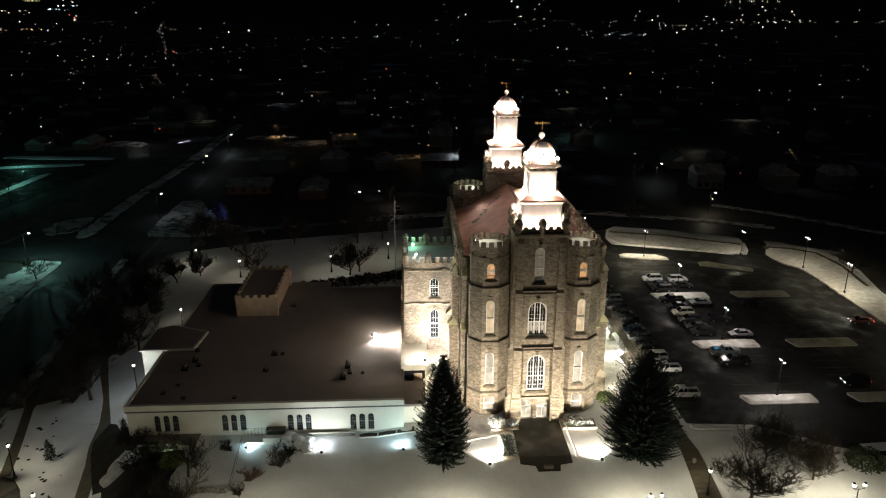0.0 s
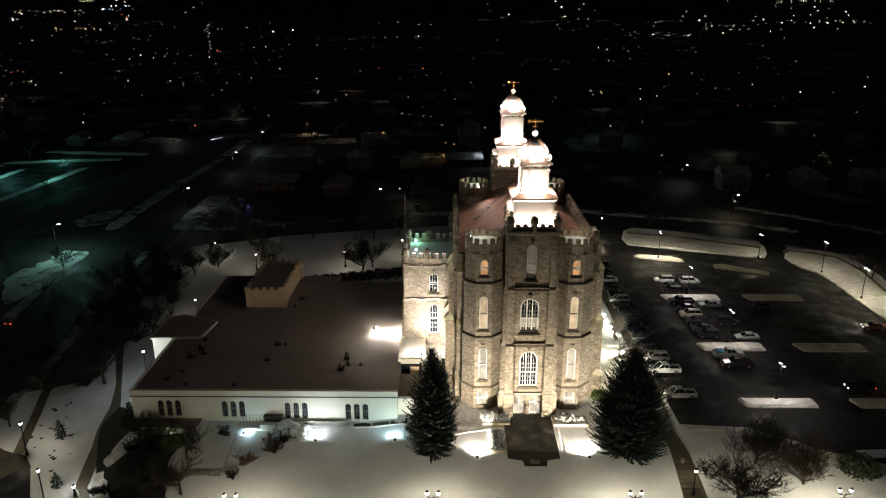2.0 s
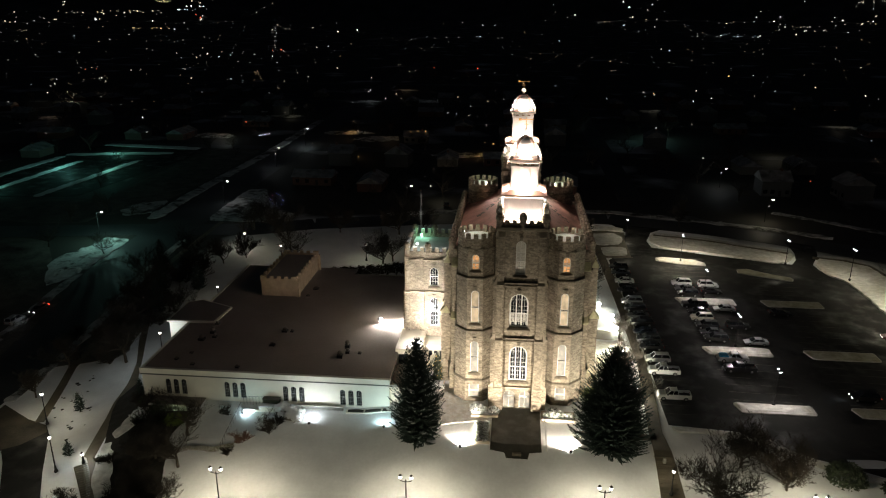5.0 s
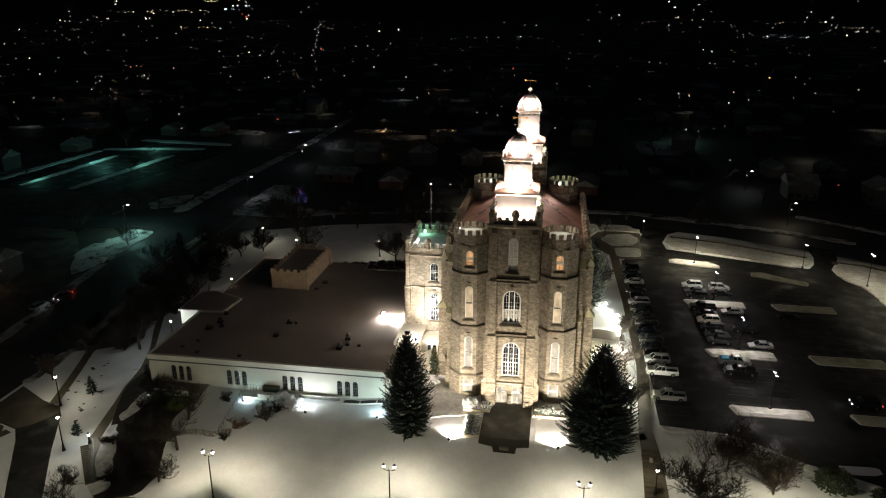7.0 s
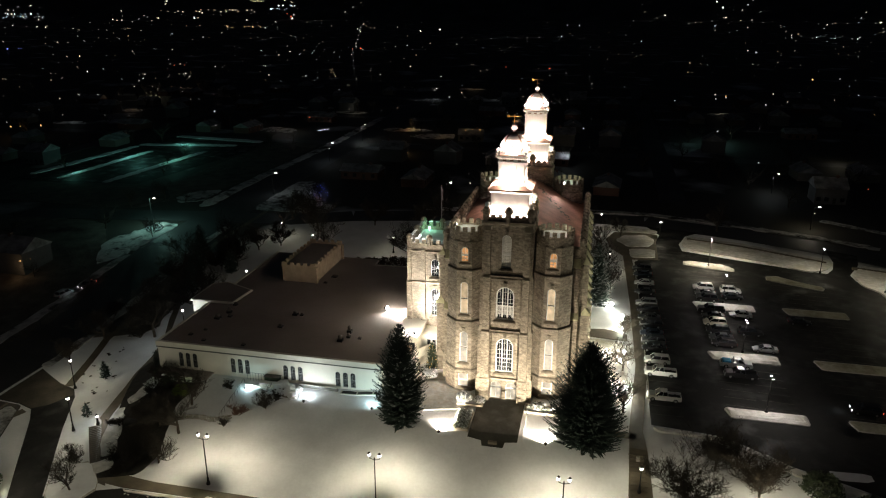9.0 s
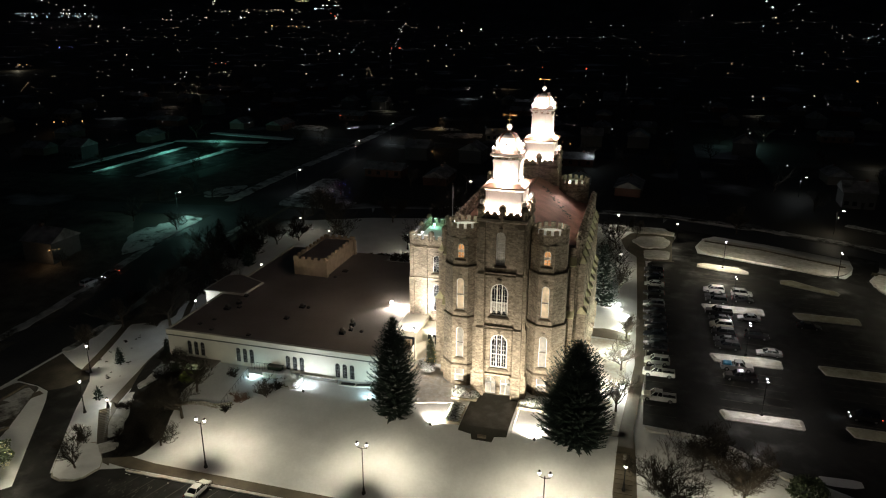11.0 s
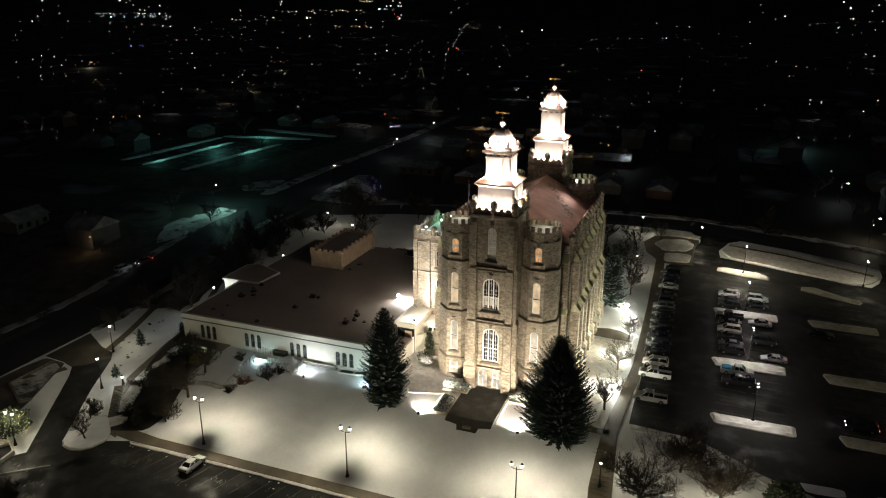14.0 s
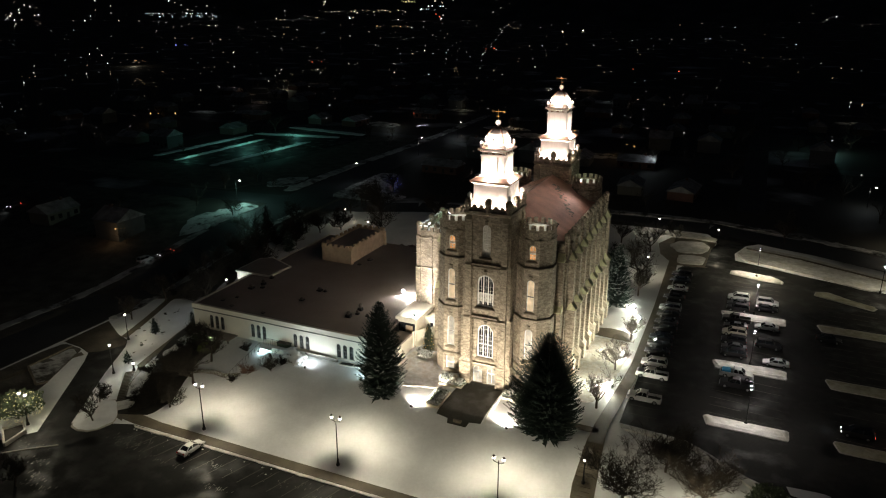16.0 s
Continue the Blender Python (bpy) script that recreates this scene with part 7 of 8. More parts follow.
rng = random.Random(66)
for i in range(16):
    x, y = rng.uniform(-330, 260), rng.uniform(262, 620)
    if -210 < x < -70 and y < 345:
        y += 120
    poly = [(x + rng.uniform(7, 17) * math.cos(k * 1.05), y + rng.uniform(4, 11) * math.sin(k * 1.05)) for k in range(6)]
    draped("yard_snow", poly, 0.1, PATCHY, "dimly lit snowy yard in the town", "snow", 2.5, ragged=1.2)
    lamp("yard_light", "POINT", Matrix.Translation((x + 3, y + 2, 6.5)), rng.uniform(30, 95), rng.choice((COOL, WARM, (1.0, 0.7, 0.42))), 0.3)


HOUSE_WALLS = [material("siding_" + n, c, 0.8, vary=0.15) for n, c in (("pale", (0.16, 0.15, 0.13)), ("brick", (0.12, 0.06, 0.045)), ("grey", (0.10, 0.105, 0.11)))]
SHINGLE = material("snowy_shingle", (0.26, 0.26, 0.27), 0.85, vary=0.7, scale=0.35)


def house(kind):
    w, d, h, r = ((12, 8.5, 3.4, 2.4), (15, 9, 3.2, 2.2), (10, 10, 5.6, 3.0))[kind]
    ob = thing("house", ("pale sided", "red brick", "grey two-storey")[kind] + " house with a snowy gable roof", "house", "town houses")
    bm = bmesh.new()
    box(bm, -w / 2, w / 2, -d / 2, d / 2, -0.5, h)
    part("wall", bm, HOUSE_WALLS[kind], ob)
    bm = bmesh.new()
    e = 0.5
    a = [bm.verts.new(v) for v in ((-w / 2 - e, -d / 2 - e, h - 0.1), (-w / 2 - e, d / 2 + e, h - 0.1), (-w / 2 - e, 0, h + r))]
    b = [bm.verts.new(v) for v in ((w / 2 + e, -d / 2 - e, h - 0.1), (w / 2 + e, d / 2 + e, h - 0.1), (w / 2 + e, 0, h + r))]
    bm.faces.new(a)
    bm.faces.new(b[::-1])
    for i in range(3):
        bm.faces.new((a[i], a[(i + 1) % 3], b[(i + 1) % 3], b[i]))
    bmesh.ops.recalc_face_normals(bm, faces=bm.faces[:])
    rf = part("roof", bm, SHINGLE, ob)
    bm = bmesh.new()
    box(bm, w * 0.2, w * 0.2 + 0.9, -0.4, 0.5, h + r * 0.5, h + r + 0.7)
    part("chimney", bm, HOUSE_WALLS[1], rf)
    for i in range(4):
        x = -w / 2 + w * (i + 0.5) / 4
        bm = bmesh.new()
        if i == 2:
            box(bm, x - 0.5, x + 0.5, -d / 2 - 0.06, -d / 2 + 0.02, 0.1, 2.2)
            part("door", bm, TRIM, ob)
        else:
            box(bm, x - 0.7, x + 0.7, -d / 2 - 0.05, -d / 2 + 0.02, 1.0, 2.4)
            part("window", bm, GLASS_DARK, ob)
    return ob


rng = random.Random(9)
protos = [house(k) for k in range(3)]
first = [True, True, True]
spots = []
for x in range(-320, 240, 24):
    for y in (258, 300, 352, 398, 445, 500, 545):
        if -106 < x < -70 or abs(x - 60) < 9 or abs(x - 190) < 9 or abs(x + 210) < 9 or (-198 < x < -115 and y < 345) or rng.random() < 0.45:
            continue
        spots.append((x + rng.uniform(-3, 3), y + rng.uniform(-3, 3)))
spots += [(-116, 147), (-148, 150), (-128, 92)]
for i, (x, y) in enumerate(spots):
    k = i % 3
    m = pose(x, y, ground_z(x, y), 0, 0, rng.choice((0, 90, 180, 270)) + rng.uniform(-4, 4))
    if first[k]:
        protos[k].matrix_basis, first[k] = m, False
    else:
        copy_thing(protos[k], m)
seedling = [bare_tree(x, y, 9.5, 0.8, 95 + i, "leafless garden tree in the dark town", twigs=3, group="town trees") for i, (x, y) in enumerate(((-112, 176), (-120, 200), (18, 262)))]
for i in range(150):
    x, y = rng.uniform(-330, 230), rng.uniform(240, 560)
    if -106 < x < -72:
        x += 50
    m = pose(x, y, 2.2, 0, 0, rng.uniform(0, 360)) @ Matrix.Scale(rng.uniform(0.7, 1.35), 4)
    copy_thing(seedling[i % 3], m)
for i in range(16):
    x, y = rng.choice((rng.uniform(-140, -104), rng.uniform(-72, -58))), rng.uniform(125, 215)
    m = pose(x, y, ground_z(x, y), 0, 0, rng.uniform(0, 360)) @ Matrix.Scale(rng.uniform(0.6, 1.1), 4)
    copy_thing(seedling[i % 3], m)

# dark sheets along the street: scrub, with the lack of light in their colour
UNLIT_GROUND = material("unlit_scrub", (0.11, 0.10, 0.085), 0.95, vary=0.6, scale=0.25, fine=2.5, bump=0.5)
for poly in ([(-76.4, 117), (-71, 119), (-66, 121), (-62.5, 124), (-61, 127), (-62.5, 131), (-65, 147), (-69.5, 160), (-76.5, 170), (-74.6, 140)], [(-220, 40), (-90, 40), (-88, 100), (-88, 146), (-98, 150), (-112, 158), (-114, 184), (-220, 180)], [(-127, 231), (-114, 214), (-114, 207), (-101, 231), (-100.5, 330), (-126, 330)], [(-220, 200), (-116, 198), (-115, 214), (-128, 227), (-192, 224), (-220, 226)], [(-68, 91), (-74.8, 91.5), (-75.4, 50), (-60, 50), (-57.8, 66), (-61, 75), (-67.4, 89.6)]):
    draped("scrub", poly, 0.045, UNLIT_GROUND, "dark sheet standing in for unlit ground and scrub", "scrub", 6.0, ragged=0.3)
draped("thin_snow", [(-71.0, 80.8), (-70.4, 90.6), (-67.6, 89.2), (-62.4, 78.0), (-63.2, 76.4)], 0.10, PATCHY, "thin trodden snow inside a low wall", "snow", 3.0)
lw = thing("low_wall", "low dark stone wall round a snowy plot", "wall", "", (-67, 83, -3.6))
for a, b in (((-71.2, 80.6), (-63.0, 76.0)), ((-63.0, 76.0), (-62.0, 77.8)), ((-71.2, 80.6), (-71.0, 90.8))):
    d = (Vector(b) - Vector(a)).normalized()
    sx = Vector((-d.y, d.x)) * 0.2
    bm = bmesh.new()
    prism(bm, [(a[0] + sx.x, a[1] + sx.y), (a[0] - sx.x, a[1] - sx.y), (b[0] - sx.x, b[1] - sx.y), (b[0] + sx.x, b[1] + sx.y)], ground_z(*a) - 0.4, ground_z(*a) + 0.4)
    bmesh.ops.recalc_face_normals(bm, faces=bm.faces[:])
    part("wall", bm, DARKSTONE, lw)
for a, b in (((-96.5, 152), (-90.5, 168)), ((-101, 158), (-96, 190)), ((-104, 172), (-92, 176))):
    for o in (0.0, 1.5):
        draped("tyre_track", band([(a[0] + o, a[1]), (b[0] + o, b[1])], 0.4), 0.115, STREET, "dark tyre track through the snow", "tyre track", 4.0)
# a dark tangle on the bank and behind the path
clumps = [bare_tree(x, y, h, 1.0, 300 + i, "dense dark leafless shrub on the bank", trunk=0.12, limb=0.5, twigs=4, kids=4, name="shrub", group="bank shrubs") for i, (x, y, h) in enumerate(((-37.0, 80.5, 4.6), (-38.6, 87.0, 5.0), (-42.6, 99.5, 4.2)))]
rng = random.Random(77)
LINE_W = ((-39.0, 76), (-41.5, 83), (-44.0, 90), (-46.5, 97), (-50.0, 104))
for i in range(26):
    t = rng.random() * 3.99
    (xa, ya), (xb, yb) = LINE_W[int(t)], LINE_W[int(t) + 1]
    f = t - int(t)
    x, y = xa + (xb - xa) * f + 3.2 + abs(rng.gauss(0, 2.6)), ya + (yb - ya) * f + rng.uniform(-1, 1)
    if y > 97.6 and x > -44:
        continue
    copy_thing(clumps[i % 3], pose(x, y, ground_z(x, y), 0, 0, rng.uniform(0, 360)) @ Matrix.Scale(rng.uniform(0.4, 0.85), 4))
for i in range(40):
    x, y = rng.uniform(-75, -59), rng.uniform(112, 166)
    if x > -62 and y < 124 or y < 119:
        continue
    copy_thing(clumps[i % 3], pose(x, y, ground_z(x, y), 0, 0, rng.uniform(0, 360)) @ Matrix.Scale(rng.uniform(0.5, 1.25), 4))


# ---- details round the temple and the annexe ----
for x, y, r, h in ((-39.2, 112.9, 0.75, 1.3), (-38.3, 116.0, 0.6, 1.5), (-37.2, 114.2, 0.5, 1.0), (-39.0, 120.0, 0.55, 0.9), (-24.7, 118.0, 0.7, 1.1), (-23.3, 118.0, 0.4, 0.7), (-25.2, 111.9, 0.6, 0.8), (-11.1, 112.3, 0.6, 2.0), (-11.6, 108.4, 0.65, 1.7), (-10.6, 110.2, 0.45, 1.3), (-8.4, 110.2, 0.4, 0.6), (-28.5, 102.9, 0.45, 0.7), (-40.4, 104.9, 0.45, 0.6), (-36.7, 103.2, 0.45, 0.6), (-24.6, 140.3, 0.8, 0.7), (-25.3, 136.2, 0.5, 0.5), (-38.8, 107.5, 0.4, 0.5)):
    roof_fan(x, y, r, h)

fp = thing("flagpole", "tall white steel flagpole with a furled flag", "flagpole", "", (-3.4, 159.4, 2.2))
bm = bmesh.new()
turned(bm, -3.4, 159.4, [(0.28, 1.9), (0.28, 2.5), (0.13, 2.6), (0.07, 25.3)], 10)
part("pole", bm, STEEL, fp)
bm = bmesh.new()
turned(bm, -3.4, 159.4, [(0.05, 25.3), (0.16, 25.45), (0.05, 25.6)], 10)
part("finial", bm, GILT, fp)
bm = bmesh.new()
for i in range(9):
    z = 24.6 - i * 0.32
    turned(bm, -3.25 + 0.05 * math.sin(i), 159.4, [(0.05, z - 0.3), (0.18 + 0.03 * (i % 2), z - 0.15), (0.12, z)], 7)
part("flag", bm, material("limp_flag", (0.35, 0.30, 0.32), 0.9, vary=0.5, scale=2), fp, "limp furled flag")

# window well with a slatted kerb, before the annexe wall
well = thing("window_well", "dark window well with a pale kerb and cross bars", "light well", "", (-4, 100, 1.6))


def well_strip(name, x0, x1, y0, y1, lift, mat):
    """A strip whose top follows the sloping ground."""
    bm = bmesh.new()
    low = [bm.verts.new((x, y, 0.6)) for x, y in ((x0, y0), (x1, y0), (x1, y1), (x0, y1))]
    top = [bm.verts.new((v.co.x, v.co.y, ground_z(v.co.x, 100.2) + lift)) for v in low]
    bm.faces.new(top)
    bm.faces.new(low[::-1])
    for k in range(4):
        bm.faces.new((low[k], low[(k + 1) % 4], top[(k + 1) % 4], top[k]))
    part(name, bm, mat, well)


for x0, x1 in ((-8.6, -5.6), (-5.6, -2.6), (-2.6, 0.4)):
    well_strip("kerb", x0, x1, 99.3, 99.44, 0.04, RENDERED)
    # flush dark strip: the shade down in the well, put into its colour
    well_strip("floor", x0 + 0.13, x1 - 0.13, 99.45, 100.86, 0.02, IRON)
for x in (-8.6, -5.6, -2.6, 0.4):
    well_strip("bar", x - 0.12, x + 0.12, 99.45, 100.86, 0.05, RENDERED)
wall = thing("retaining_wall", "low pale retaining wall capped with snow", "wall", "", (-18, 98.8, 1.0))
bm = bmesh.new()
box(bm, -23.6, -19.8, 98.6, 99.4, -0.4, 2.2)
box(bm, -26.4, -23.6, 98.6, 98.9, -0.4, 1.6)
part("wall", bm, RENDERED, wall)
bm = bmesh.new()
box(bm, -23.7, -19.7, 98.5, 99.5, 2.2, 2.34)
part("snow_cap", bm, SNOW, wall)
bm = bmesh.new()
box(bm, -16.6, -9.3, 99.9, 100.3, 0.3, 2.0)
wall2 = part("wall", bm, BAND, wall, "dark low wall")
bm = bmesh.new()
box(bm, -16.7, -9.2, 99.95, 100.25, 2.0, 2.08)
part("snow_cap", bm, TRODDEN, wall2)
enc = thing("plant_enclosure", "dark green plant enclosure against the annexe wall", "enclosure", "", (-20.5, 100, 1.4))
bm = bmesh.new()
box(bm, -23.2, -20.4, 99.8, 100.8, 1.0, 2.9, bevel=0.05)
part("panel", bm, material("green_panel", (0.03, 0.05, 0.035), 0.7, vary=0.2), enc)
bm = bmesh.new()
box(bm, -23.3, -20.3, 99.7, 100.85, 2.9, 3.0)
part("lid", bm, BAND, enc)
rail = thing("handrail", "dark iron handrail down the garden steps", "railing", "", (-27, 95, 1))
for i in range(11):
    y = 99.4 - i * 0.95
    z = ground_z(-27.0, y)
    bm = bmesh.new()
    tube(bm, (-27.0, y, z - 0.1), (-27.0, y, z + 1.0), 0.03, 0.03, 5)
    part("post", bm, IRON, rail)
    if i < 10:
        z2 = ground_z(-27.0, y - 0.95)
        bm = bmesh.new()
        tube(bm, (-27.0, y, z + 1.0), (-27.0, y - 0.95, z2 + 1.0), 0.03, 0.03, 5)
        part("top_rail", bm, IRON, rail)
for i in range(9):
    x = -26.8 + i * 0.55
    bm = bmesh.new()
    tube(bm, (x, 100.3, 1.3), (x, 100.3, 3.1), 0.025, 0.025, 5)
    part("post", bm, IRON, rail)
bm = bmesh.new()
tube(bm, (-26.9, 100.3, 3.1), (-22.3, 100.3, 3.1), 0.03, 0.03, 5)
part("top_rail", bm, IRON, rail)
ROCK = material("boulder", (0.30, 0.28, 0.25), 0.9, vary=0.4)


def rock(x, y, r, seed):
    rng = random.Random(seed)
    bm = bmesh.new()
    bmesh.ops.create_icosphere(bm, subdivisions=2, radius=r)
    for v in bm.verts:
        v.co *= 1 + 0.32 * noise.noise(v.co * 1.7 / r + Vector((seed, 0, 0)))
        v.co.z *= 0.7
        v.co += Vector((x, y, ground_z(x, y) + r * 0.25))
    for f in bm.faces:
        f.material_index = 1 if f.normal.z > 0.35 else 0
    bm.normal_update()
    for f in bm.faces:
        f.material_index = 1 if f.normal.z > 0.2 else 0
    return single("boulder", bm, [ROCK, SNOW], "grey boulder capped with snow by the annexe", "boulder", group="boulders")


rng = random.Random(12)
for i in range(24):
    rock(rng.uniform(-20.0, -16.3), rng.uniform(97.2, 100.0), rng.uniform(0.55, 1.2), i + 1)
canopy = thing("canopy", "flat dark canopy with a white lit edge", "canopy", "", (-38.5, 99.4, 0.8))
bm = bmesh.new()
box(bm, -42.8, -33.8, 98.0, 100.85, 1.85, 2.05)
part("roof", bm, MEMBRANE, canopy)
bm = bmesh.new()
box(bm, -42.9, -36.5, 97.9, 98.02, 1.8, 2.08)
part("fascia", bm, FRAME_WHITE, canopy, "white fascia")
for x in (-42.5, -38.5, -34.2):
    bm = bmesh.new()
    box(bm, x - 0.1, x + 0.1, 98.15, 98.35, -1.5, 1.85)
    part("post", bm, IRON, canopy)
lamp("canopy_light", "POINT", Matrix.Translation((-38.5, 97.6, 1.7)), 22, (0.8, 1.0, 0.55), 0.1)

# planters either side of the court
def planter(x0, x1, y0, y1, label):
    ob = thing("planter", label, "planter", "court planters", ((x0 + x1) / 2, (y0 + y1) / 2, 2.0))
    zt = max(ground_z(x0, y0), ground_z(x1, y1)) + 0.42
    for a, b, c, d in ((x0, x1, y0, y0 + 0.3), (x0, x1, y1 - 0.3, y1), (x0, x0 + 0.3, y0 + 0.3, y1 - 0.3), (x1 - 0.3, x1, y0 + 0.3, y1 - 0.3)):
        bm = bmesh.new()
        box(bm, a, b, c, d, ground_z(x0, y0) - 0.6, zt, bevel=0.03)
        part("wall", bm, ASHLAR, ob)
    bm = bmesh.new()
    box(bm, x0 + 0.3, x1 - 0.3, y0 + 0.3, y1 - 0.3, ground_z(x0, y0) - 0.6, zt - 0.1)
    part("snow", bm, SNOW, ob, "snow over the bed")


planter(13.4, 15.9, 91.4, 97.0, "stone-edged bed with snow beside the court")
planter(12.6, 17.0, 98.8, 101.4, "stone-edged bed with snow at the tower foot")
planter(24.1, 29.6, 98.6, 101.2, "stone-edged bed with snow at the tower foot")
for i in range(10):
    shrub(13.9 + (i % 2) * 1.3, 91.9 + (i // 2) * 1.1, 0.6, 0.9, 200 + i, "low twiggy bedding shrub with snow", snow=220, leaf=0.16, count=240)
for i in range(6):
    shrub(24.8 + i * 0.8, 99.9, 0.5, 0.8, 230 + i, "low twiggy bedding shrub with snow", snow=200, leaf=0.16, count=240)
hr = thing("handrail", "pale handrail along the court edge", "railing", "", (24.6, 95, 2.2))
for i in range(9):
    y = 90.6 + i
    z = ground_z(24.6, y)
    bm = bmesh.new()
    tube(bm, (24.6, y, z), (24.6, y, z + 0.9), 0.04, 0.04, 6)
    part("post", bm, RENDERED, hr)
bm = bmesh.new()
box(bm, 24.5, 24.7, 90.4, 98.6, 3.1, 3.22)
part("top_rail", bm, SNOW, hr, "snow-capped top rail")
for x, y in ((20.1, 89.6),):
    bm = bmesh.new()
    z = ground_z(x, y)
    box(bm, x - 0.7, x + 0.7, y - 0.25, y + 0.25, z - 0.1, z + 0.45, bevel=0.06)
    single("stone_bench", bm, DARKSTONE, "low dark stone bench at the court edge", "bench", group="stone benches")
bm = bmesh.new()
box(bm, 41.9, 42.4, 89.6, 90.0, ground_z(42, 90) - 0.1, ground_z(42, 90) + 0.7, bevel=0.05)
single("path_bollard", bm, ROCK, "small grey utility box beside the walkway", "utility box")

# ---- left slope ----
# brown lamp light on the asphalt, laid on as a coloured sheet
draped("driveway_mouth", [(-61.2, 96.2), (-62.8, 98.3), (-67.0, 99.7), (-74.6, 104), (-74.6, 92.1), (-69, 91.5), (-65.5, 90.4), (-63.4, 92.0)], 0.075, material("lamplit_asphalt", (0.065, 0.056, 0.042), 0.8, vary=0.5, scale=0.3, fine=3, bump=0.4), "asphalt driveway mouth coloured brown for lamp light", "road", 3.0)
TONGUE = [(-44.5, 69.0), (-43.5, 67.7), (-41.3, 67.1), (-39.4, 67.5), (-38.2, 68.8), (-37.5, 71.3), (-38.5, 73.2), (-40.6, 75.4), (-43.4, 77.4), (-48.0, 74.8)]
draped("kerb_tongue", TONGUE, 0.17, KERB, "rounded concrete kerb of the snowy island", "kerb", 3.0)
draped("snow_tongue", [(-42.6 + (x + 42.6) * 0.95, 72.2 + (y - 72.2) * 0.95) for x, y in TONGUE], 0.25, SNOW, "rounded snowy island at the foot of the bank", "snow", 1.5, ragged=0.3)
draped("snow_border", [(-56.6, 112.6), (-58.6, 119), (-62.4, 127.4), (-63.6, 132), (-62.4, 132.2), (-61.4, 128.9), (-57.6, 120.6), (-55.2, 112.6)], 0.16, SNOW, "pale curved snow border beside the path", "snow", 2.5)
MULCH = material("dark_mulch", (0.022, 0.020, 0.016), 0.95, vary=0.5, scale=0.6, fine=5, bump=0.6)
draped("planting_bed", [(-39.6, 73.6), (-33.6, 76.2), (-32.6, 80), (-34.6, 86), (-36.4, 92), (-35, 97.5), (-43, 98), (-46.4, 103), (-52.5, 112), (-53.6, 106), (-50.5, 98), (-47.0, 90), (-43.2, 81), (-40.6, 76)], 0.10, MULCH, "dark mulched planting bed on the bank", "planting bed", 3.0, ragged=0.3)
for poly in ([(-44.6, 82), (-42.0, 78.5), (-40.0, 79.5), (-42.5, 84.5), (-46, 91), (-47.6, 91)], [(-42.5, 76.4), (-40.6, 74.6), (-38.4, 76.4), (-40.0, 79.0)], [(-47.5, 93.5), (-45.8, 92.0), (-43.8, 95.4), (-46.5, 99.0)]):
    draped("snow_patch", poly, 0.2, SNOW_DIRTY, "patch of snow between dark shrubs", "snow", 1.5, ragged=0.3)
path = draped("walkway_5", [(-39.8, 73.4), (-42.6, 78.4), (-46, 84.2), (-49.4, 88.8), (-46.4, 87.4), (-43.2, 82.4), (-39.8, 77.0), (-36.8, 72.6)], 0.09, CONCRETE, "dark concrete garden steps", "walkway", 2.5)
draped("walkway_8", [(-49.6, 88.5), (-50.6, 93.1), (-52.0, 99.3), (-53.8, 105), (-55.0, 112.3), (-57.5, 120.5), (-61.2, 128.7), (-64, 136), (-62.4, 136), (-59.4, 128), (-56.0, 119.5), (-52.6, 111.4), (-50.4, 103.2), (-49.4, 98.3), (-48.3, 92.5), (-47.2, 87)], 0.09, CONCRETE, "dark wet garden path", "walkway", 2.5)
bm = bmesh.new()
box(bm, -1.05, 1.05, -0.17, 0.17, -0.15, 0.12)
STEP = finish("step", bm, CONCRETE)
for i in range(19):
    t = i / 18
    x, y = -42.0 - 6.5 * t, 77.8 + 8.3 * t
    shared("step", STEP, path, pose(x, y, ground_z(x, y) + 0.06, 0, 0, 38) @ Matrix.Diagonal((1.1, 0.75, 1, 1)))
walk1 = bpy.data.objects["walkway_1"]
for i in range(18):
    y = 78.0 + i * 0.75
    x = 42.55 - 0.03 * i
    shared("step", STEP, walk1, pose(x, y, ground_z(x, y) + 0.1, 0, 0, 0) @ Matrix.Diagonal((1.2, 0.5, 0.5, 1)))
draped("walkway_6", band([(-66.2, 89.5), (-70.5, 80), (-73, 60)], 1.6), 0.08, CONCRETE, "narrow pavement between snowy verges", "walkway", 3.0)
draped("walkway_7", band([(-64.5, 99.0), (-70, 118), (-71.5, 150), (-73, 205)], 1.6), 0.08, CONCRETE, "pavement along the town street", "walkway", 4.0)
twin_lamp(-48.6, 86.8, 1.9, power=380, twin=False, colour=COOL)
twin_lamp(-49.4, 116.6, 7.6, power=1400, twin=False, colour=COOL)
twin_lamp(-49.8, 145.5, 4.0, power=300, twin=False)
twin_lamp(-51.6, 65.6, 6.4, power=2000)
floodlight(-49.6, 112.6, ground_z(-49.6, 112.6), (-46, 114, 2), 1300, COOL, 150)
floodlight(-44.2, 95.6, ground_z(-44.2, 95.6), (-43.6, 97.2, 1.0), 220, COOL, 120)
shrub(-48.4, 113.5, 1.2, 2.0, 21, "shrub lit white beside the annexe", snow=500)
sp = thing("stone_planter", "low four-sided stone planter with thin snow by the driveway", "planter", "", (-51, 62.5, -3.6))
RIM = [(-53.4, 62.2), (-51.9, 65.0), (-49.4, 63.5), (-48.8, 59.2)]
zp = ground_z(-51, 62.5)
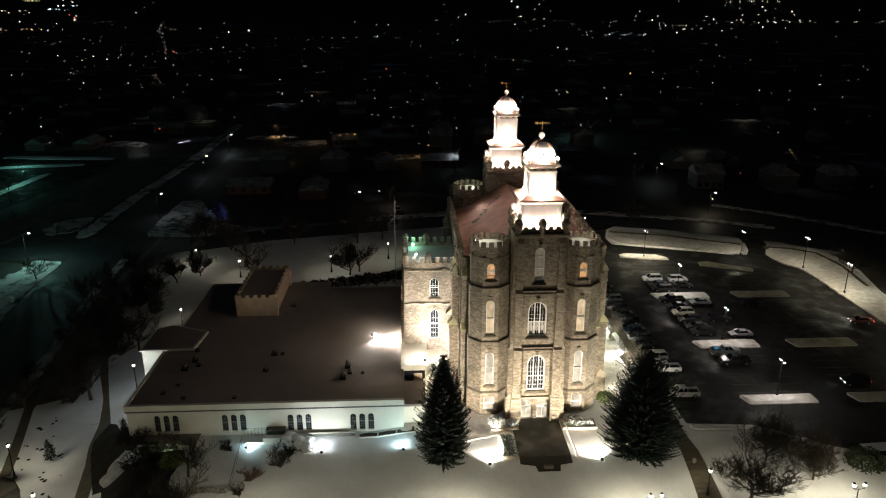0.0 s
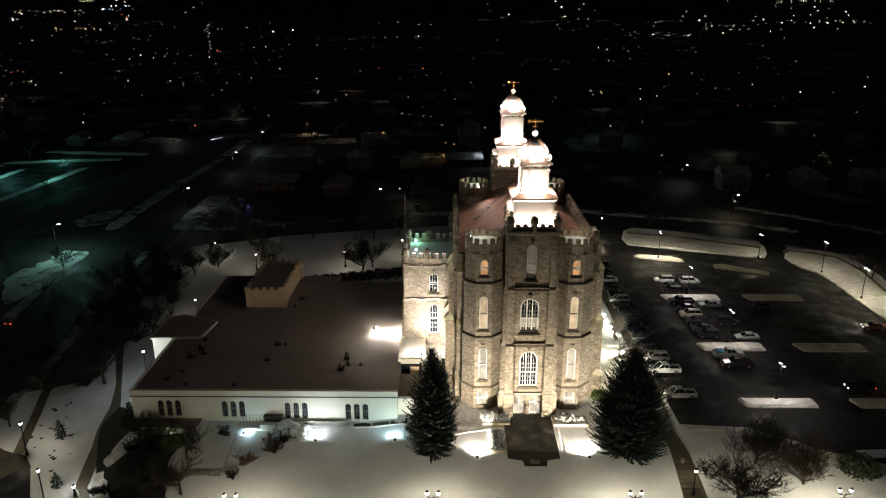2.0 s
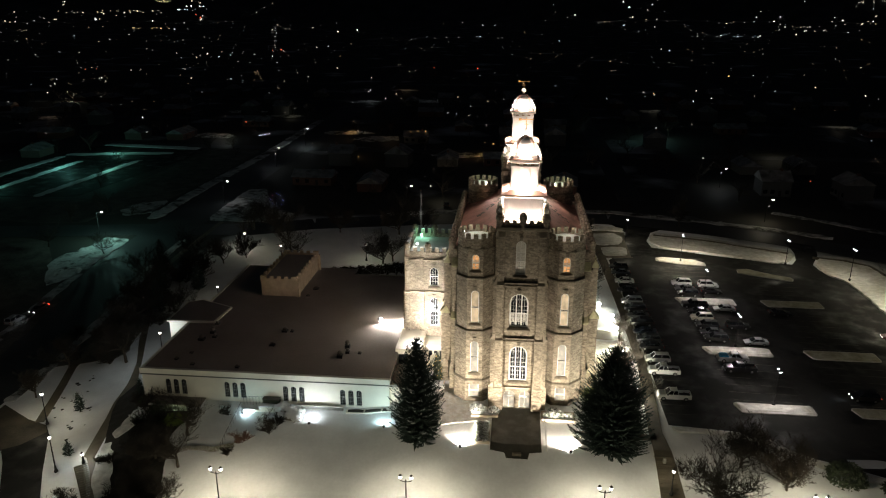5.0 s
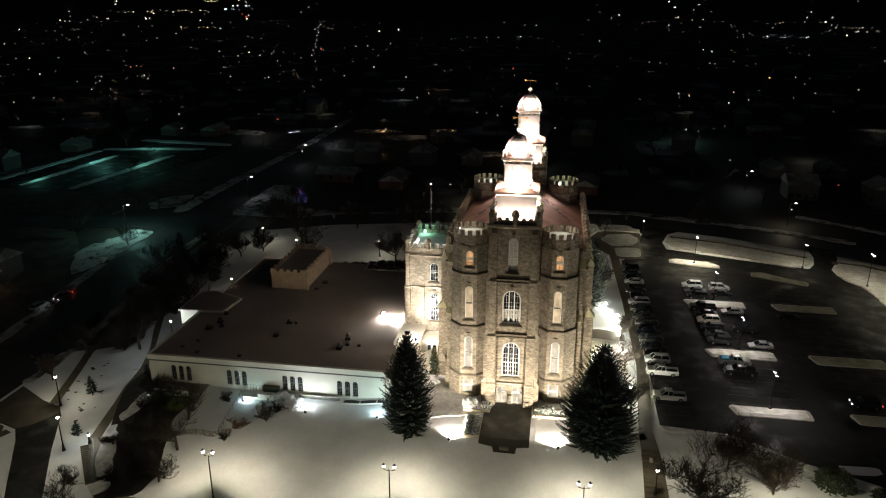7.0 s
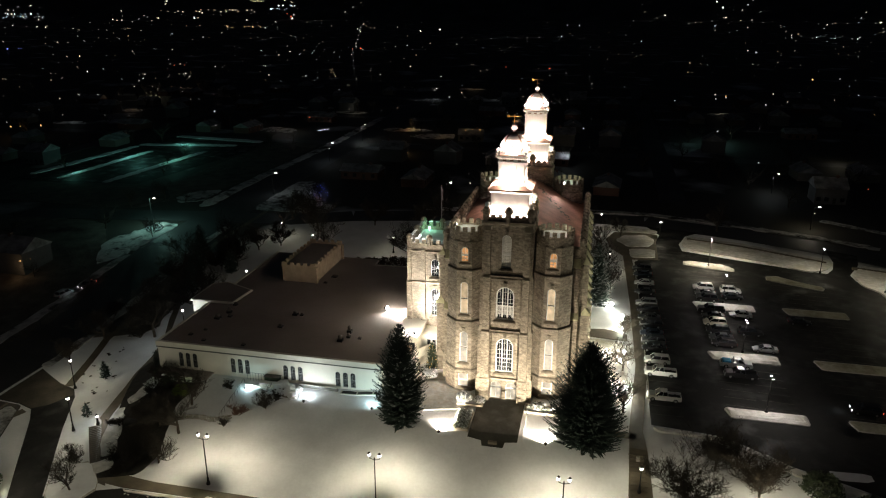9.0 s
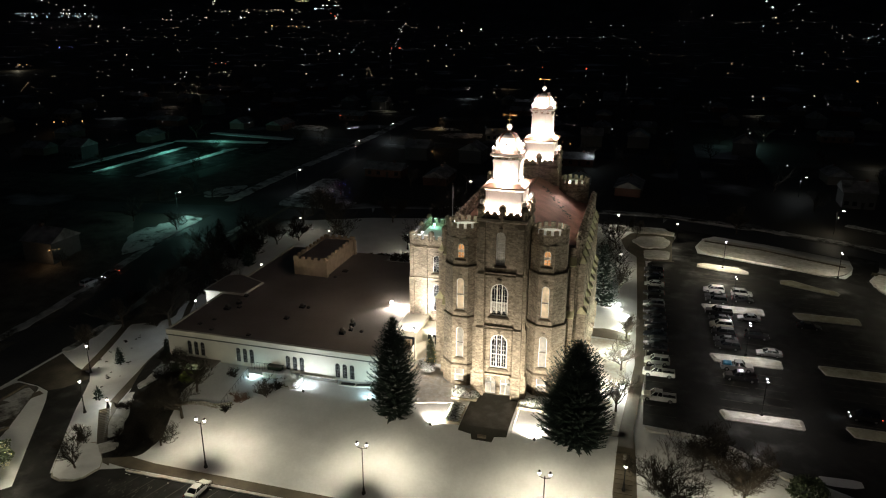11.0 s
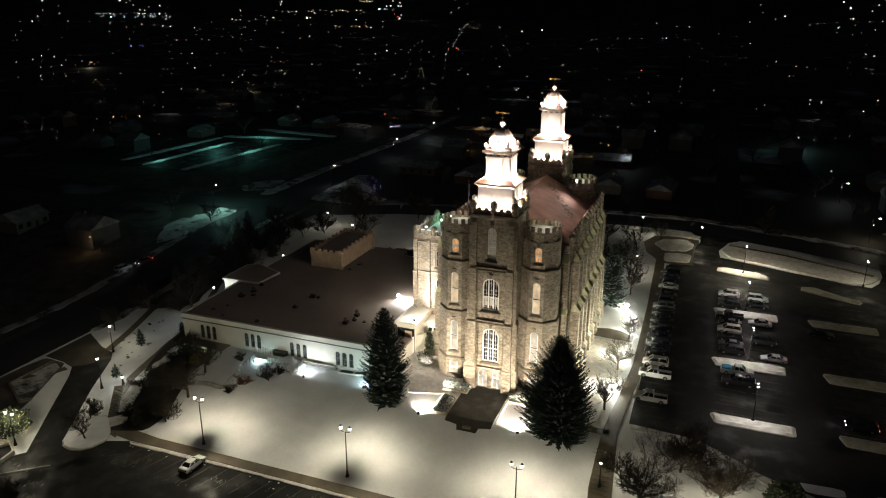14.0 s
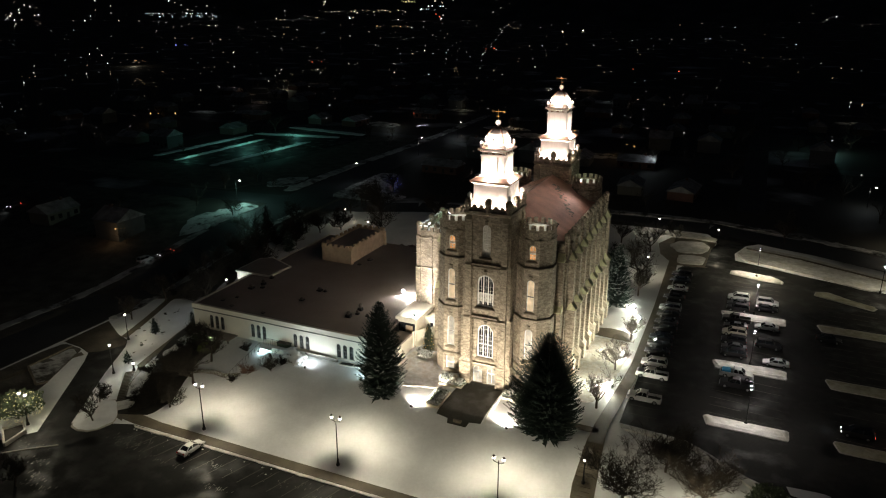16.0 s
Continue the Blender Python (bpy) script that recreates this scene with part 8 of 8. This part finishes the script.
for i in range(4):
    (xa, ya), (xb, yb) = RIM[i], RIM[(i + 1) % 4]
    d = Vector((xb - xa, yb - ya)).normalized()
    nx, ny = -d.y * 0.16, d.x * 0.16
    bm = bmesh.new()
    prism(bm, [(xa - nx, ya - ny), (xb - nx, yb - ny), (xb + nx, yb + ny), (xa + nx, ya + ny)], zp - 0.3, zp + 0.85 + 0.004 * i)
    bmesh.ops.recalc_face_normals(bm, faces=bm.faces[:])
    part("wall", bm, KERB, sp)
bm = bmesh.new()
prism(bm, RIM[::-1], zp - 0.3, zp + 0.45)
bmesh.ops.recalc_face_normals(bm, faces=bm.faces[:])
part("soil", bm, MULCH, sp)

# ---- kerbs, snow banks and markings ----
VERGE = material("winter_grass", (0.085, 0.078, 0.062), 0.95, vary=0.5, scale=0.12, fine=1.5, bump=0.4)
draped("verge", [(109, 96), (144, 96), (144, 120), (134, 164), (122, 180), (116, 181), (116, 168), (112.4, 154), (110, 134)], 0.05, VERGE, "dark winter grass verge with thin snow", "grass", 5.0)
for name, poly, lift, label in (
    ("snow_bank", [(58.0, 197.4), (60.9, 191.6), (66.1, 190.3), (78.2, 185.9), (88, 181.2), (92.2, 183.2), (95.2, 188.3), (95.7, 192.0), (85.9, 196.2), (74.5, 202), (60.4, 206)], 0.34, "long ploughed snow bank at the car park edge"),
    ("snow_bank", [(39.8, 197.9), (42.3, 203), (48.4, 204.4), (51, 200.1), (49.3, 194), (43.5, 192.3)], 0.3, "snowy oval by the car park entry"),
    ("snow_bank", [(32.2, 209.2), (40.4, 213.4), (52.4, 209.6), (51.6, 206.6), (40.3, 207.6)], 0.3, "snowy verge by the car park entry"),
    ("snow_bank", [(43.4, 190.6), (50.4, 191.4), (50.4, 184.2), (43.8, 183.2)], 0.24, "snowy bed by the car park entry"),
    ("snow_bank", [(98, 181), (98, 173.8), (100.8, 169.4), (101.4, 159.6), (101, 146), (101.2, 134.6), (102.8, 96), (107, 96), (109, 134), (111.6, 154.2), (114.8, 169.6), (113.4, 182.5), (108.2, 187), (102.6, 189)], 0.36, "ploughed snow bank along the car park"),
    ("snow_bank", [(44.8, 98.9), (55, 98.0), (58.6, 95.9), (64, 91.9), (76, 88), (90, 83.4), (90, 82.4), (64, 90.6), (58, 94.8), (54.6, 96.9), (45, 97.6)], 0.28, "ploughed snow ridge at the car park edge"),
    ("snow_bank", [(-33.6, 72.3), (-18, 72.7), (10, 72.8), (64, 72.8), (64, 72.4), (10, 72.3), (-18, 72.2), (-33, 71.8)], 0.16, "broken snow ridge along the kerb"),
):
    draped(name, poly, lift, BANK_SNOW, label, "snow bank", 1.6, ragged=0.35 if lift > 0.2 else 0.18)
draped("walkway_11", band([(60.2, 202.8), (74, 199.0), (85, 193.6), (94.0, 189.3)], 0.7), 0.6, CONCRETE, "swept path along the snow bank", "walkway", 2.0)
draped("walkway_12", band([(99.4, 186.6), (106.5, 184.6), (111.4, 180.6), (112.6, 170), (110.4, 156)], 0.7), 0.6, CONCRETE, "swept path along the snow bank", "walkway", 2.0)
# thin hedge and trees behind the annexe
HEDGE = material("brown_hedge", (0.075, 0.055, 0.042), 0.95, vary=0.5)
for i in range(12):
    t = i / 11
    shrub(-25.0 + 23.0 * t, 158.4 + 7.0 * t + 0.5 * math.sin(i * 2.1), 1.5, 3.4, 500 + i, "dense brown twiggy hedge shrub behind the annexe", HEDGE, snow=40, leaf=0.3, count=700)
for i, (x, y, h) in enumerate(((-15.2, 171.0, 9.5), (-50.0, 192.5, 11.0), (-15.0, 197.0, 12.5), (-53.0, 172.5, 7.0), (-57.5, 168.0, 7.5), (-33.0, 197.5, 9.0))):
    bare_tree(x, y, h, 0.8, 520 + i, "leafless tree on the dim snowy lawn behind the annexe", twigs=5, trunk=0.22, keep=0.58, limb=0.46)
bm = bmesh.new()
box(bm, -0.08, 0.08, -24.0, 24.0, -0.1, 0.15)
for y in (123.0, 155.5):
    ob = single("kerb", bm.copy() if y < 130 else bm, KERB, "pale worn concrete kerb of the car park", "kerb", "structure")
    ob.matrix_basis = pose(44.75, y, 2.35) @ Matrix.Diagonal((1, 0.67, 1, 1))
lot = bpy.data.objects["parking_lot"]
bm = bmesh.new()
box(bm, -2.6, 2.6, -0.06, 0.06, 0, 0.012)
LINE = finish("marking", bm, PAINT)
for y0, y1 in ((108.6, 125.0), (130.2, 150.6), (156.0, 176.5)):
    n = int((y1 - y0) / 2.75)
    for i in range(n + 1):
        for x in (60.0, 66.2, 79.2, 85.6):
            y = y0 + i * 2.75
            shared("marking", LINE, lot, pose(x, y, ground_z(x, y) + 0.052, 0, 0, -3))
for i in range(24):
    y = 103 + i * 2.9
    shared("marking", LINE, lot, pose(47.4, y, ground_z(47.4, y) + 0.052))
front = bpy.data.objects["front_lot"]
for i in range(26):
    x = -31 + i * 2.75
    shared("marking", LINE, front, pose(x, 69.4, ground_z(x, 69.4) + 0.052, 0, 0, 72))
rng = random.Random(31)
for i in range(14):
    x, y = rng.uniform(-33, -4), 72.2 - abs(rng.gauss(0, 0.9))
    r = rng.uniform(0.08, 0.24)
    bm = bmesh.new()
    prism(bm, [(x + r * rng.uniform(0.5, 1.5) * math.cos(a), y + 0.6 * r * rng.uniform(0.5, 1.5) * math.sin(a)) for a in [k * math.pi / 3.5 for k in range(7)]], ground_z(x, y) + 0.03, ground_z(x, y) + 0.075)
    if i == 0:
        slush = bm
    else:
        me = bpy.data.meshes.new("tmp")
        bm.to_mesh(me)
        bm.free()
        slush.from_mesh(me)
        bpy.data.meshes.remove(me)
single("slush", slush, SNOW_DIRTY, "scattered lumps of old snow on the asphalt", "snow", "stuff")
# slush flakes paler than the asphalt, put in for wet glints on the front car park
GLINT = material("glint_slush", (0.10, 0.095, 0.08), 0.3, vary=0.5, scale=1.5, fine=7, bump=0.5, spec=0.6)
rng = random.Random(57)
flakes = bmesh.new()
for cx, cy, lx, ly, n in ((-39.4, 58.1, 2.2, 0.9, 22), (-36.4, 55.6, 1.8, 0.8, 18), (-9.4, 64.6, 2.4, 0.6, 24), (-13.2, 69.0, 2.2, 0.6, 22), (-30.0, 68.6, 4.0, 1.6, 60), (-22.0, 66.4, 5.0, 0.8, 26), (-44.0, 61.0, 3.4, 0.5, 30), (-34.6, 53.8, 3.4, 0.6, 26), (2.0, 69.6, 7.0, 1.2, 34), (24.0, 70.0, 8.0, 1.2, 34)):
    for i in range(n):
        x, y = cx + rng.gauss(0, lx * 0.6), cy + rng.gauss(0, ly * 0.6) + (0.35 if cx < -30 else 0.0) * rng.gauss(0, lx * 0.4)
        if y > 71.6:
            continue
        r, turn = rng.uniform(0.03, 0.09), 1.5 + rng.gauss(0, 0.25)
        z = ground_z(x, y) + 0.055
        pts = []
        for k in range(6):
            a = k * math.pi / 3
            u, v = r * rng.uniform(2.0, 5.0) * math.cos(a), r * rng.uniform(0.4, 0.9) * math.sin(a)
            pts.append((x + u * math.cos(turn) - v * math.sin(turn), y + u * math.sin(turn) + v * math.cos(turn)))
        prism(flakes, pts, z - 0.03, z + 0.012)
single("ice_flakes", flakes, GLINT, "pale slush flakes standing in for wet glints on asphalt", "ice", "stuff")
bare_tree(-37.0, 52.4, 6.5, 0.9, 410, "dark leafless tree in the front car park", twigs=4)
draped("kerb_line", band([(-47.4, 57.8), (-44.0, 60.4), (-40.6, 62.8)], 0.35), 0.15, KERB, "low worn kerb in the front car park", "kerb", 2.0)
# dark spots on the western snow
bm = bmesh.new()
rng = random.Random(91)
for i in range(46):
    x, y = rng.uniform(-66, -53.5), rng.uniform(94, 116)
    if x + 0.42 * (y - 94) > -53.5 or x < -61 and y < 99:
        continue
    r = rng.uniform(0.18, 0.5)
    z = ground_z(x, y)
    pts = [(x + r * rng.uniform(0.7, 1.3) * math.cos(k * math.pi / 4), y + r * rng.uniform(0.7, 1.3) * math.sin(k * math.pi / 4)) for k in range(8)]
    prism(bm, pts, z - 0.05, z + 0.03, [(x + (px - x) * 0.7, y + (py - y) * 0.7) for px, py in pts])
single("grass_tufts", bm, MULCH, "dark spots scattered over the snow", "grass", "stuff")
